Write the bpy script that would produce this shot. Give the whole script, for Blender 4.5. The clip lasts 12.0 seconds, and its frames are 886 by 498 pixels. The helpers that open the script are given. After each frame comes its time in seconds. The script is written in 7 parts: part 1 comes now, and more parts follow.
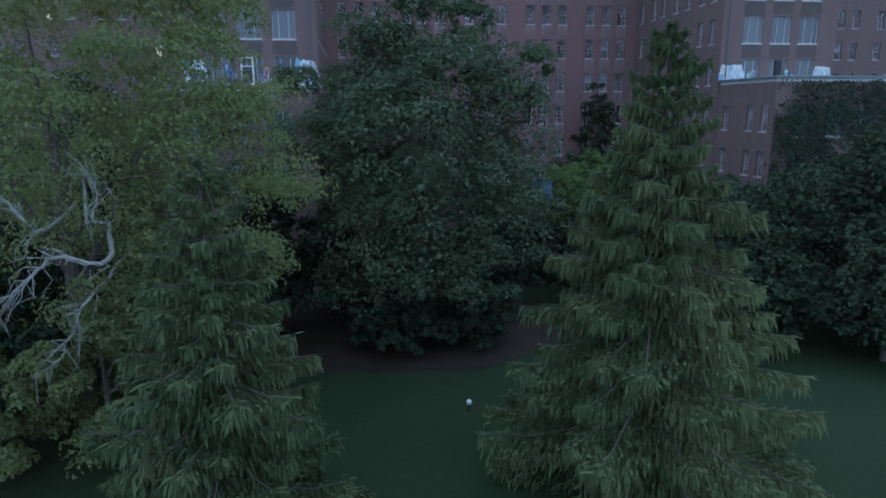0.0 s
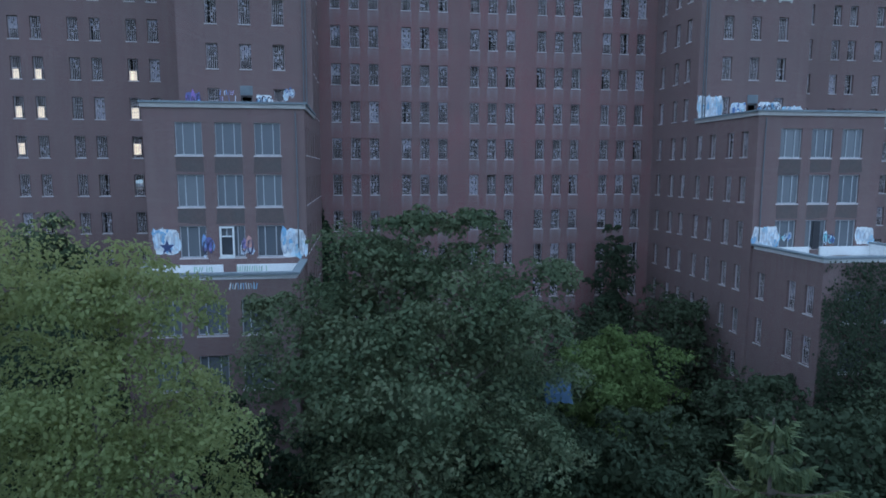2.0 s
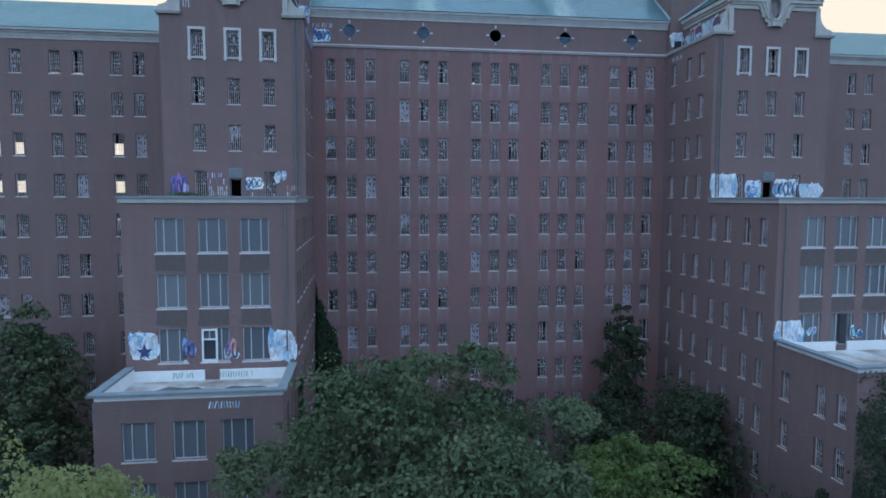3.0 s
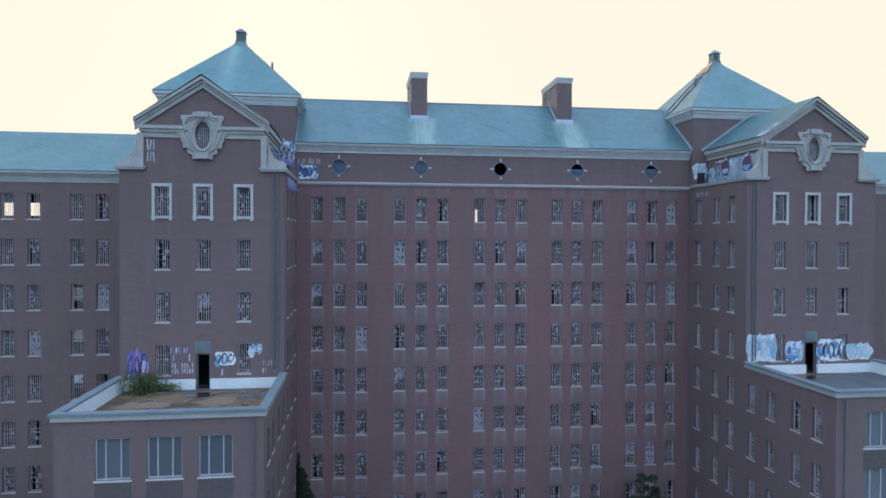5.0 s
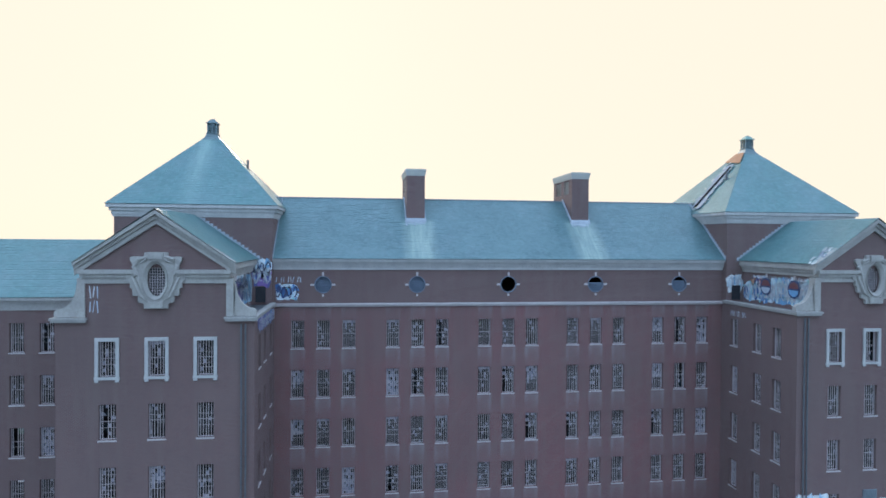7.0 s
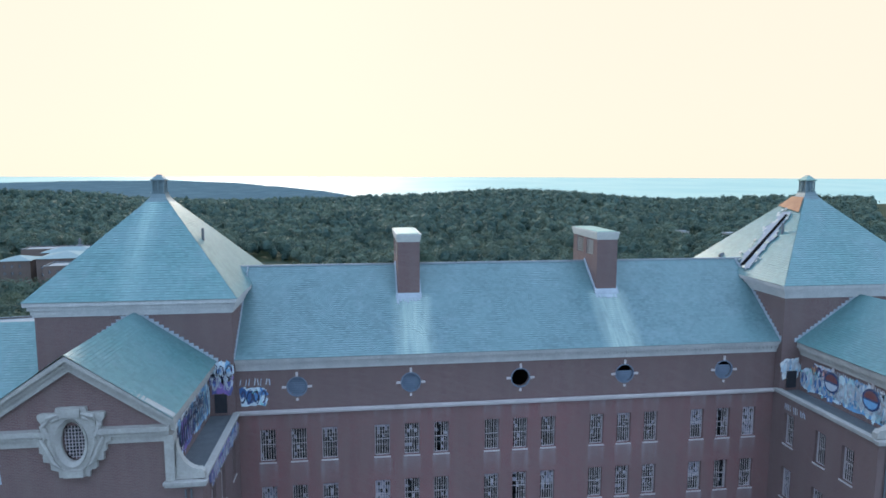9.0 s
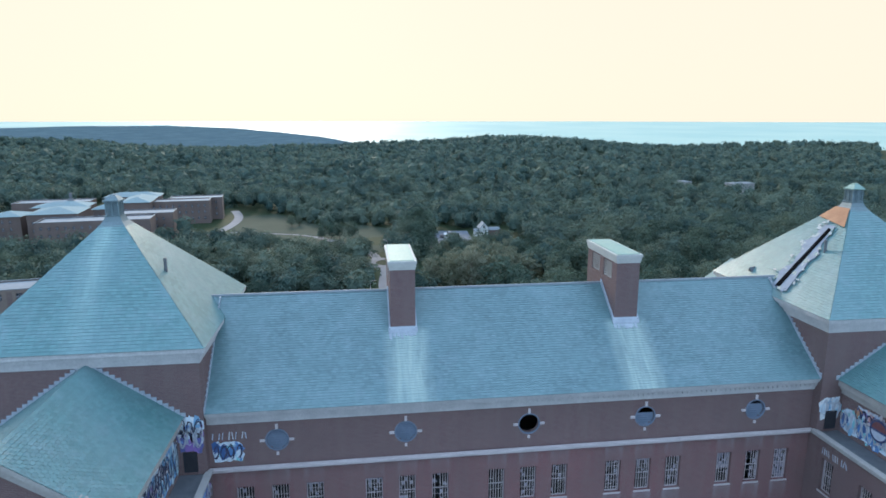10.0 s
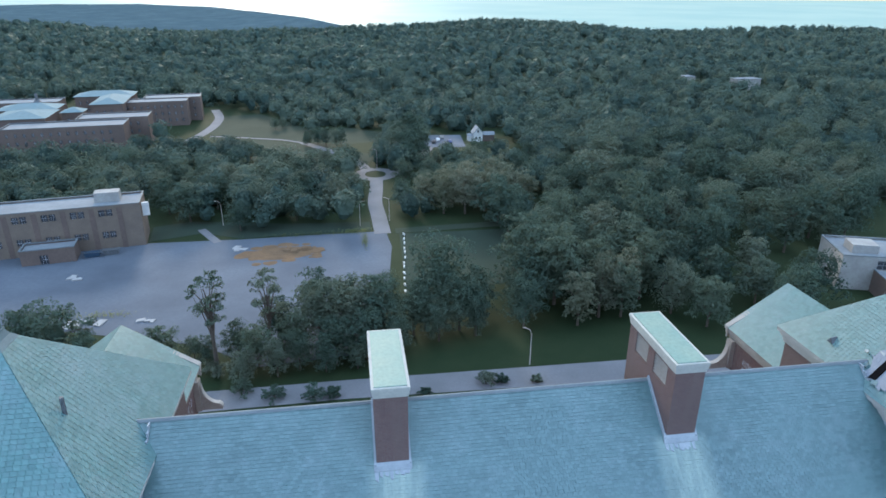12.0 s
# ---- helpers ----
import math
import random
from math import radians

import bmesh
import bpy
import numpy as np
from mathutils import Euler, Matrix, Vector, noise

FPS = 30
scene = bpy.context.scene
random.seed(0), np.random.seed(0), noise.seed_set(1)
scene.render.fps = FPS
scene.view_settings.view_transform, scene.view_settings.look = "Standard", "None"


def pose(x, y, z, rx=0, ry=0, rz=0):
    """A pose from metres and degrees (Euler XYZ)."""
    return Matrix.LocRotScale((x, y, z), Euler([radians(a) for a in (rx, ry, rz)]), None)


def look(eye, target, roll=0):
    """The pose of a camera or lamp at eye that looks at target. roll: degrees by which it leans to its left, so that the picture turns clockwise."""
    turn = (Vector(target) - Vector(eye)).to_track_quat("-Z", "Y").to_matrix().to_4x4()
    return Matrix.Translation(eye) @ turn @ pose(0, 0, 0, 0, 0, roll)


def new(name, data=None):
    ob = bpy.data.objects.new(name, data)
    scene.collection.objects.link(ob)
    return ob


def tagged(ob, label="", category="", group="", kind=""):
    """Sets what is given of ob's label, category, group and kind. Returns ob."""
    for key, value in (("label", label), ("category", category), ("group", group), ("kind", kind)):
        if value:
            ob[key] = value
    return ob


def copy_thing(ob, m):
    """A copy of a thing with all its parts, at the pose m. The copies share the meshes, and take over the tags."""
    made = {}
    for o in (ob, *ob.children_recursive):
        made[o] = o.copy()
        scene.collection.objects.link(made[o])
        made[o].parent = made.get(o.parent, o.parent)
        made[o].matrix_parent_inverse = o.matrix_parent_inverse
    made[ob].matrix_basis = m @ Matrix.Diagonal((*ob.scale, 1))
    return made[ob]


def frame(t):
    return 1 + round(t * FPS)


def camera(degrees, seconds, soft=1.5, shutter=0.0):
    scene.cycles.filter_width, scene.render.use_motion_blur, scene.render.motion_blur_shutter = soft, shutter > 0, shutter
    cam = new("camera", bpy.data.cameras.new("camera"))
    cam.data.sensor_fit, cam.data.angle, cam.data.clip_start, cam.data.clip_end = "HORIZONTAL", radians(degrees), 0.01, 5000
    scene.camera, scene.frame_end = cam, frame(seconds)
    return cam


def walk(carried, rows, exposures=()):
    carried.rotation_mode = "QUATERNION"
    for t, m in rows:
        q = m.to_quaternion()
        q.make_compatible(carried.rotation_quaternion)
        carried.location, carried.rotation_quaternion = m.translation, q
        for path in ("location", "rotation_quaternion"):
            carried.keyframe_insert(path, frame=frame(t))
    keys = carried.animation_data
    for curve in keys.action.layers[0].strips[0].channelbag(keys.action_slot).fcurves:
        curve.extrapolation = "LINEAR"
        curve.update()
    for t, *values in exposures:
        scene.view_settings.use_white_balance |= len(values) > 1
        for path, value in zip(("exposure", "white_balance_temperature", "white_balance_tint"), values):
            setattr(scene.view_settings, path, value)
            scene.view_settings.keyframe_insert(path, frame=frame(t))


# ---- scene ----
cam = camera(70.0, 12.0, 1.7)
PATH = [
    (0, (-14.466, -73.055, 13.904), (-14.213, -71.117, 13.477), -0.3),
    (0.5, (-14.159, -71.441, 15.651), (-13.91, -69.494, 15.269), -0.1),
    (1, (-13.936, -69.315, 17.747), (-13.685, -67.36, 17.409), -0.1),
    (1.5, (-13.734, -67.418, 20.013), (-13.482, -65.456, 19.715), 0.0),
    (2, (-13.606, -65.385, 22.346), (-13.35, -63.417, 22.095), 0.1),
    (2.5, (-13.375, -63.54, 24.63), (-13.119, -61.567, 24.421), 0.1),
    (3, (-13.137, -61.624, 26.889), (-12.88, -59.647, 26.73), 0.1),
    (5, (-12.212, -54.556, 36.414), (-11.954, -52.573, 36.386), 0.2),
    (5.5, (-12.254, -52.883, 38.678), (-11.989, -50.901, 38.668), 0.3),
    (6, (-11.968, -51.111, 41.171), (-11.704, -49.129, 41.168), 0.3),
    (6.5, (-11.71, -49.414, 43.539), (-11.445, -47.431, 43.53), 0.4),
    (7, (-11.465, -47.444, 45.949), (-11.2, -45.462, 45.925), 0.4),
    (7.5, (-11.2, -45.47, 48.386), (-10.934, -43.489, 48.334), 0.4),
    (9.5, (-9.591, -35.387, 57.783), (-9.338, -33.428, 57.467), -0.0),
    (10, (-9.244, -32.346, 59.772), (-8.988, -30.404, 59.368), -0.0),
    (10.5, (-8.897, -29.387, 61.659), (-8.636, -27.466, 61.167), -0.0),
    (11, (-8.585, -26.208, 63.502), (-8.322, -24.312, 62.921), -0.1),
    (11.5, (-8.367, -23.042, 65.413), (-8.1, -21.176, 64.746), 0.2),
    (12, (-8.053, -19.632, 67.177), (-7.783, -17.795, 66.432), 0.2),
]
walk(cam, [(t, look(eye, target, roll)) for t, eye, target, roll in PATH], [(0.0, -0.2, 6150, 10), (2.5, -0.06, 6250, 10), (5.0, 0.0, 6500, 10), (12.0, 0.0, 6500, 10)])
# ---------------- world, sun and exposure ----------------
world = bpy.data.worlds.new("evening_sky")
scene.world = world
world.use_nodes = True
wt = world.node_tree
wn = wt.nodes
wn.clear()

sky = wn.new("ShaderNodeTexSky")
sky.sky_type = "NISHITA"
sky.sun_disc = False
SUN_ELEV, SUN_AZ = radians(20), radians(-7)
sky.sun_elevation = SUN_ELEV
sky.sun_rotation = SUN_AZ
tc = wn.new("ShaderNodeTexCoord")
sep = wn.new("ShaderNodeSeparateXYZ")
wt.links.new(tc.outputs["Generated"], sep.inputs[0])
# thin bright cloud veil on the sunset side, fading overhead and behind
rng = wn.new("ShaderNodeMapRange")
rng.interpolation_type = "SMOOTHSTEP"
rng.inputs[1].default_value, rng.inputs[2].default_value = 0.02, 0.50
rng.inputs[3].default_value, rng.inputs[4].default_value = 0.0, 1.0
wt.links.new(sep.outputs[1], rng.inputs[0])
veil = wn.new("ShaderNodeMix")
veil.data_type = "RGBA"
veil.inputs[6].default_value = (0.97, 1.41, 2.06, 1)
veil.inputs[7].default_value = (1.03, 0.925, 0.765, 1)
high = wn.new("ShaderNodeMapRange")
high.interpolation_type = "SMOOTHSTEP"
high.inputs[1].default_value, high.inputs[2].default_value = 0.55, 0.80
high.inputs[3].default_value, high.inputs[4].default_value = 1.0, 0.0
wt.links.new(sep.outputs[2], high.inputs[0])
both = wn.new("ShaderNodeMath")
both.operation = "MULTIPLY"
wt.links.new(rng.outputs[0], both.inputs[0])
wt.links.new(high.outputs[0], both.inputs[1])
wt.links.new(both.outputs[0], veil.inputs[0])
add = wn.new("ShaderNodeMix")
add.data_type = "RGBA"
add.blend_type = "ADD"
add.inputs[0].default_value = 1.0
skydim = wn.new("ShaderNodeMix")
skydim.data_type = "RGBA"
skydim.blend_type = "MULTIPLY"
skydim.inputs[0].default_value = 1.0
SKY_PART = 0.003
skydim.inputs[7].default_value = (SKY_PART, SKY_PART, SKY_PART, 1)
wt.links.new(sky.outputs[0], skydim.inputs[6])
wt.links.new(skydim.outputs[2], add.inputs[6])
wt.links.new(veil.outputs[2], add.inputs[7])
bg = wn.new("ShaderNodeBackground")
bg.inputs[1].default_value = 1.0
wt.links.new(add.outputs[2], bg.inputs[0])
wout = wn.new("ShaderNodeOutputWorld")
wt.links.new(bg.outputs[0], wout.inputs[0])

sun_data = bpy.data.lights.new("sun", "SUN")
sun_data.energy, sun_data.angle, sun_data.color = 3.0, radians(12), (1.0, 0.92, 0.80)
sun = new("sun", sun_data)
sun_dir = Vector((math.sin(SUN_AZ) * math.cos(SUN_ELEV), math.cos(SUN_AZ) * math.cos(SUN_ELEV), math.sin(SUN_ELEV)))
sun.matrix_world = look(sun_dir * 300, (0, 0, 0))


# ---------------- materials ----------------
class Mat:
    """A node material with short ways to add nodes."""

    def __init__(self, name, rough=0.8, metal=0.0, spec=0.3):
        self.mat = bpy.data.materials.new(name)
        self.mat.use_nodes = True
        self.t = self.mat.node_tree
        self.b = self.t.nodes["Principled BSDF"]
        self.b.inputs["Roughness"].default_value = rough
        self.b.inputs["Metallic"].default_value = metal
        self.b.inputs["Specular IOR Level"].default_value = spec

    def n(self, kind, **props):
        node = self.t.nodes.new(kind)
        for k, v in props.items():
            if k == "data_type":
                node.data_type = v
            elif k == "blend_type":
                node.blend_type = v
            elif k == "operation":
                node.operation = v
        return node

    def link(self, a, b):
        self.t.links.new(a, b)

    def coord(self):
        return self.n("ShaderNodeTexCoord").outputs["Object"]

    def noise(self, scale, detail=4.0, rough=0.55, vec=None):
        n = self.n("ShaderNodeTexNoise")
        n.inputs["Scale"].default_value = scale
        n.inputs["Detail"].default_value = detail
        n.inputs["Roughness"].default_value = rough
        self.link(vec if vec is not None else self.coord(), n.inputs["Vector"])
        return n.outputs["Fac"]

    def ramp(self, fac, lo, hi, a=0.0, b=1.0):
        r = self.n("ShaderNodeMapRange")
        r.inputs[1].default_value, r.inputs[2].default_value = lo, hi
        r.inputs[3].default_value, r.inputs[4].default_value = a, b
        self.link(fac, r.inputs[0])
        return r.outputs[0]

    def mix(self, fac, a, b, blend="MIX"):
        m = self.n("ShaderNodeMix", data_type="RGBA", blend_type=blend)
        if isinstance(fac, (int, float)):
            m.inputs[0].default_value = fac
        else:
            self.link(fac, m.inputs[0])
        for slot, v in ((6, a), (7, b)):
            if isinstance(v, tuple):
                m.inputs[slot].default_value = (*v, 1)
            else:
                self.link(v, m.inputs[slot])
        return m.outputs[2]

    def math(self, op, a, b=0.0):
        m = self.n("ShaderNodeMath", operation=op)
        for slot, v in ((0, a), (1, b)):
            if isinstance(v, (int, float)):
                m.inputs[slot].default_value = v
            else:
                self.link(v, m.inputs[slot])
        return m.outputs[0]

    def color(self, c):
        if isinstance(c, tuple):
            self.b.inputs["Base Color"].default_value = (*c, 1)
        else:
            self.link(c, self.b.inputs["Base Color"])
        return self

    def bump(self, fac, strength=0.3, dist=0.02):
        b = self.n("ShaderNodeBump")
        b.inputs["Strength"].default_value = strength
        b.inputs["Distance"].default_value = dist
        self.link(fac, b.inputs["Height"])
        self.link(b.outputs[0], self.b.inputs["Normal"])
        return self

    def island(self):
        return self.n("ShaderNodeNewGeometry").outputs["Random Per Island"]

    def random(self):
        return self.n("ShaderNodeObjectInfo").outputs["Random"]


def speckled(name, a, b, scale, rough=0.8, spec=0.3, fine=8.0, bump=0.2, dist=0.02, metal=0.0):
    m = Mat(name, rough, metal, spec)
    big, small = m.noise(scale, 5), m.noise(scale * fine, 4)
    c = m.mix(m.ramp(big, 0.3, 0.7), a, b)
    m.color(m.mix(m.ramp(small, 0.35, 0.75, 0.0, 0.45), c, tuple(v * 0.62 for v in a)))
    m.bump(small, bump, dist)
    return m.mat


def brick_material(name, stains=False, one=(0.178, 0.104, 0.097), two=(0.136, 0.082, 0.080)):
    m = Mat(name, 0.9, 0.0, 0.15)
    co = m.coord()
    sx = m.n("ShaderNodeSeparateXYZ")
    m.link(co, sx.inputs[0])
    u = m.math("ADD", sx.outputs[0], sx.outputs[1])
    cb = m.n("ShaderNodeCombineXYZ")
    m.link(u, cb.inputs[0])
    m.link(sx.outputs[2], cb.inputs[1])
    br = m.n("ShaderNodeTexBrick")
    br.inputs["Scale"].default_value = 1.0
    br.inputs["Brick Width"].default_value = 0.215
    br.inputs["Row Height"].default_value = 0.075
    br.inputs["Mortar Size"].default_value = 0.008
    br.inputs["Color1"].default_value = (*one, 1)
    br.inputs["Color2"].default_value = (*two, 1)
    br.inputs["Mortar"].default_value = (0.245, 0.19, 0.185, 1)
    m.link(cb.outputs[0], br.inputs["Vector"])
    base = br.outputs["Color"]
    patch = m.noise(0.16, 5)
    base = m.mix(m.ramp(patch, 0.38, 0.68, 0.0, 0.62), base, (0.150, 0.108, 0.103))
    # soot and rain runs, drawn out downwards
    sc = m.n("ShaderNodeCombineXYZ")
    m.link(m.math("MULTIPLY", u, 1.6), sc.inputs[0])
    m.link(m.math("MULTIPLY", sx.outputs[2], 0.12), sc.inputs[1])
    runs = m.noise(1.0, 4, 0.6, sc.outputs[0])
    base = m.mix(m.ramp(runs, 0.42, 0.75, 0.0, 0.42), base, (0.205, 0.158, 0.146))
    if stains:
        # pale lime runs under each sill
        gx = m.math("SUBTRACT", m.math("MODULO", m.math("ADD", sx.outputs[0], 38.5), 7.0), 3.5)
        near = m.math("ABSOLUTE", m.math("SUBTRACT", m.math("PINGPONG", m.math("ADD", m.math("ABSOLUTE", gx), 0.935), 1.87), 0.935))
        col = m.ramp(near, 0.48, 0.64, 1.0, 0.0)
        edge = m.ramp(near, 0.24, 0.48, 0.45, 1.0)
        inside = m.ramp(m.math("ABSOLUTE", gx), 2.3, 2.6, 1.0, 0.0)
        dz = m.math("MODULO", m.math("SUBTRACT", 81.92 - 0.15, sx.outputs[2]), 3.66)
        fall = m.ramp(dz, 0.15, 1.65, 1.0, 0.0)
        wide = m.math("MULTIPLY", edge, m.ramp(m.noise(0.45, 3), 0.32, 0.6, 0.25, 1.0))
        k = m.math("MULTIPLY", m.math("MULTIPLY", col, inside), m.math("MULTIPLY", fall, wide))
        base = m.mix(m.math("MULTIPLY", k, 0.6), base, (0.285, 0.27, 0.28))
    m.color(base)
    m.bump(br.outputs["Fac"], 0.25, 0.01)
    return m.mat


def slate_material(name, per_object=False, dark=(0.074, 0.146, 0.158), light=(0.116, 0.208, 0.220)):
    m = Mat(name, 0.42, 0.0, 0.75)
    r = m.random() if per_object else m.island()
    c = m.mix(r, dark, light)
    c = m.mix(m.ramp(m.noise(0.3, 5), 0.35, 0.7, 0.0, 0.6), c, (0.138, 0.245, 0.255))
    c = m.mix(m.ramp(m.noise(0.9, 6, 0.7), 0.5, 0.72, 0.0, 0.35), c, (0.22, 0.31, 0.34))
    c = m.mix(m.ramp(m.noise(7.0, 4), 0.5, 0.8, 0.0, 0.4), c, (0.090, 0.150, 0.170))
    # pale lime washed down the slope from each chimney
    sx = m.n("ShaderNodeSeparateXYZ")
    geo = m.n("ShaderNodeNewGeometry")
    m.link(geo.outputs["Position"], sx.inputs[0])
    off = m.math("ABSOLUTE", m.math("SUBTRACT", m.math("ABSOLUTE", sx.outputs[0]), 6.75))
    strip = m.ramp(off, 0.5, 1.5, 1.0, 0.0)
    below = m.ramp(sx.outputs[1], 3.1, 3.4, 1.0, 0.0)
    above = m.ramp(sx.outputs[2], 44.0, 44.2)
    sv = m.n("ShaderNodeCombineXYZ")
    m.link(m.math("MULTIPLY", sx.outputs[0], 2.2), sv.inputs[0])
    m.link(m.math("MULTIPLY", sx.outputs[1], 0.35), sv.inputs[1])
    runs = m.ramp(m.noise(1.0, 4, 0.6, sv.outputs[0]), 0.3, 0.7, 0.25, 1.0)
    k = m.math("MULTIPLY", m.math("MULTIPLY", strip, below), m.math("MULTIPLY", above, runs))
    c = m.mix(m.math("MULTIPLY", k, 0.85), c, (0.40, 0.49, 0.43))
    # pale wash down the front of the west pyramid
    streak = m.math("MULTIPLY", m.ramp(m.math("ABSOLUTE", m.math("ADD", sx.outputs[0], 23.4)), 0.2, 1.0, 1.0, 0.0), m.ramp(sx.outputs[2], 48.6, 52.0, 0.25, 1.0))
    streak = m.math("MULTIPLY", streak, m.math("MULTIPLY", m.ramp(sx.outputs[1], 4.6, 4.9, 1.0, 0.0), m.ramp(sx.outputs[2], 48.4, 48.5)))
    c = m.mix(m.math("MULTIPLY", m.math("MULTIPLY", streak, runs), 0.5), c, (0.36, 0.50, 0.46))
    m.color(c)
    m.bump(m.noise(9.0, 3), 0.12, 0.01)
    return m.mat


def leaf_material(name, dark, light, yellow, rough=0.65, per_tree=None, cell=0.0, thin=0.3):
    """Leaves that vary singly, by bough and by tree; cell: the width over which the trees of a wood change, as 1/m."""
    m = Mat(name, rough, 0.0, 0.06)
    geo = m.n("ShaderNodeNewGeometry").outputs["Position"]
    c = m.mix(m.ramp(m.island(), 0.0, 1.0, 0.35, 0.65) if cell or per_tree else m.ramp(m.island(), 0.0, 1.0, 0.22, 0.78), dark, light)
    c = m.mix(m.ramp(m.noise(0.12 if cell else 0.45, 2), 0.45, 0.75, 0.0, 0.5), c, yellow)
    c = m.mix(m.ramp(m.noise(0.03, 2, 0.5, geo), 0.46, 0.62, 0.0, 0.6), c, yellow)
    if cell:
        flat = m.n("ShaderNodeVectorMath", operation="MULTIPLY")
        m.link(geo, flat.inputs[0])
        flat.inputs[1].default_value = (1, 1, 0)
        v = m.n("ShaderNodeTexVoronoi")
        v.inputs["Scale"].default_value = cell
        m.link(flat.outputs[0], v.inputs["Vector"])
        own = m.n("ShaderNodeSeparateColor")
        m.link(v.outputs["Color"], own.inputs[0])
        c = m.mix(m.ramp(own.outputs[0], 0.55, 1.0, 0.0, 0.75), c, yellow)
        c = m.mix(m.ramp(own.outputs[1], 0.45, 1.0, 0.0, 0.7), c, tuple(v * 0.72 for v in dark))
        # crowns too far off to show single leaves: noise paints the shade of leaf gaps, and bumps
        leaf_gaps = m.noise(0.8, 5, 0.65)
        c = m.mix(m.ramp(leaf_gaps, 0.30, 0.52, 0.45, 0.0), c, tuple(v * 0.5 for v in dark))
        m.bump(leaf_gaps, 0.5, 0.5)
    if per_tree:
        own = m.random()
        c = m.mix(m.ramp(own, 0.6, 1.0, 0.0, 0.8), c, per_tree)
        c = m.mix(m.ramp(own, 0.0, 0.45, 0.7, 0.0), c, tuple(v * 0.75 for v in dark))
    m.color(c)
    tr = m.n("ShaderNodeBsdfTranslucent")
    m.link(c, tr.inputs[0])
    mx = m.n("ShaderNodeMixShader")
    mx.inputs[0].default_value = thin
    m.link(m.b.outputs[0], mx.inputs[1])
    m.link(tr.outputs[0], mx.inputs[2])
    m.link(mx.outputs[0], m.t.nodes["Material Output"].inputs[0])
    return m.mat


BRICK = brick_material("old_red_brick")
BRICK_STAINED = brick_material("stained_red_brick", True, (0.236, 0.100, 0.098), (0.182, 0.080, 0.081))
SLATE = slate_material("weathered_slate")
# same slates as SLATE, with the teal of reflected sky put into the colour
SLATE_TEAL = slate_material("teal_grey_slate", False, (0.066, 0.174, 0.176), (0.102, 0.238, 0.236))
SLATE_SINGLE = slate_material("weathered_slate_piece", True)
STONE = speckled("grey_limestone", (0.43, 0.405, 0.38), (0.34, 0.325, 0.31), 0.7, 0.85, 0.2)
SILL_STONE = speckled("pale_sill_stone", (0.60, 0.53, 0.52), (0.48, 0.425, 0.42), 1.4, 0.85, 0.2)
WHITE_PAINT = speckled("chalky_white_paint", (0.76, 0.76, 0.74), (0.62, 0.63, 0.62), 0.8, 0.75, 0.3)
COPING = speckled("weathered_coping", (0.21, 0.245, 0.26), (0.16, 0.185, 0.205), 0.9, 0.7, 0.3)
STEEL = speckled("window_steel_paint", (0.54, 0.47, 0.48), (0.42, 0.37, 0.38), 3.0, 0.6, 0.4)
GUARD_STEEL = speckled("grey_guard_steel", (0.64, 0.55, 0.55), (0.50, 0.43, 0.43), 3.0, 0.6, 0.4)
FRAME_WHITE = speckled("white_window_frame", (0.48, 0.49, 0.51), (0.38, 0.39, 0.41), 3.0, 0.6, 0.4)
# near-black: the shade of the unlit rooms is put into the plaster's colour
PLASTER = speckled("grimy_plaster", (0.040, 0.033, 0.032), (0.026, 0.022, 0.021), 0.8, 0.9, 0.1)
COPPER = speckled("verdigris_copper", (0.20, 0.33, 0.29), (0.26, 0.36, 0.30), 0.7, 0.6, 0.4)
LEAD = speckled("dark_lead", (0.10, 0.11, 0.12), (0.15, 0.16, 0.17), 2.0, 0.5, 0.4)
RUBBLE = speckled("rusty_roof_debris", (0.27, 0.17, 0.11), (0.085, 0.065, 0.055), 0.55, 0.95, 0.1, 5.0, 0.6, 0.06)
PEELING = speckled("white_coat_peeling_to_brown", (0.62, 0.62, 0.60), (0.20, 0.145, 0.11), 0.55, 0.85, 0.2, 6.0, 0.4, 0.03)
SHEATHING = speckled("bare_orange_boards", (0.50, 0.27, 0.15), (0.38, 0.19, 0.11), 1.2, 0.85, 0.2)
TERRACE_WHITE = speckled("peeling_terrace_white", (0.80, 0.80, 0.79), (0.66, 0.67, 0.66), 0.5, 0.75, 0.3, 12.0)
CARVED = speckled("carved_pale_stone", (0.54, 0.52, 0.50), (0.42, 0.405, 0.395), 1.2, 0.85, 0.2)
# darker, browner copy of CARVED: the gables' shade is put into the colour
PEDIMENT_STONE = speckled("dull_pediment_stone", (0.44, 0.415, 0.38), (0.34, 0.32, 0.30), 1.0, 0.85, 0.2)
LANTERN = speckled("teal_grey_lead", (0.135, 0.190, 0.205), (0.175, 0.240, 0.250), 1.2, 0.5, 0.4)
FLASHING = speckled("pale_lead_flashing", (0.42, 0.46, 0.50), (0.30, 0.34, 0.39), 1.6, 0.6, 0.4)
VENT_BLUE = speckled("faded_blue_louvre", (0.19, 0.235, 0.30), (0.13, 0.165, 0.22), 1.5, 0.7, 0.3)
VOID = speckled("unlit_gap", (0.008, 0.008, 0.009), (0.012, 0.012, 0.013), 2.0, 1.0, 0.0)
# black of ironwork and tyres, also painted shade in doorways
BLACK = speckled("black_iron", (0.025, 0.025, 0.03), (0.04, 0.04, 0.045), 2.0, 0.6, 0.3)
BARK = speckled("grey_bark", (0.16, 0.135, 0.115), (0.09, 0.075, 0.06), 2.5, 0.9, 0.1, 6.0, 0.8, 0.03)
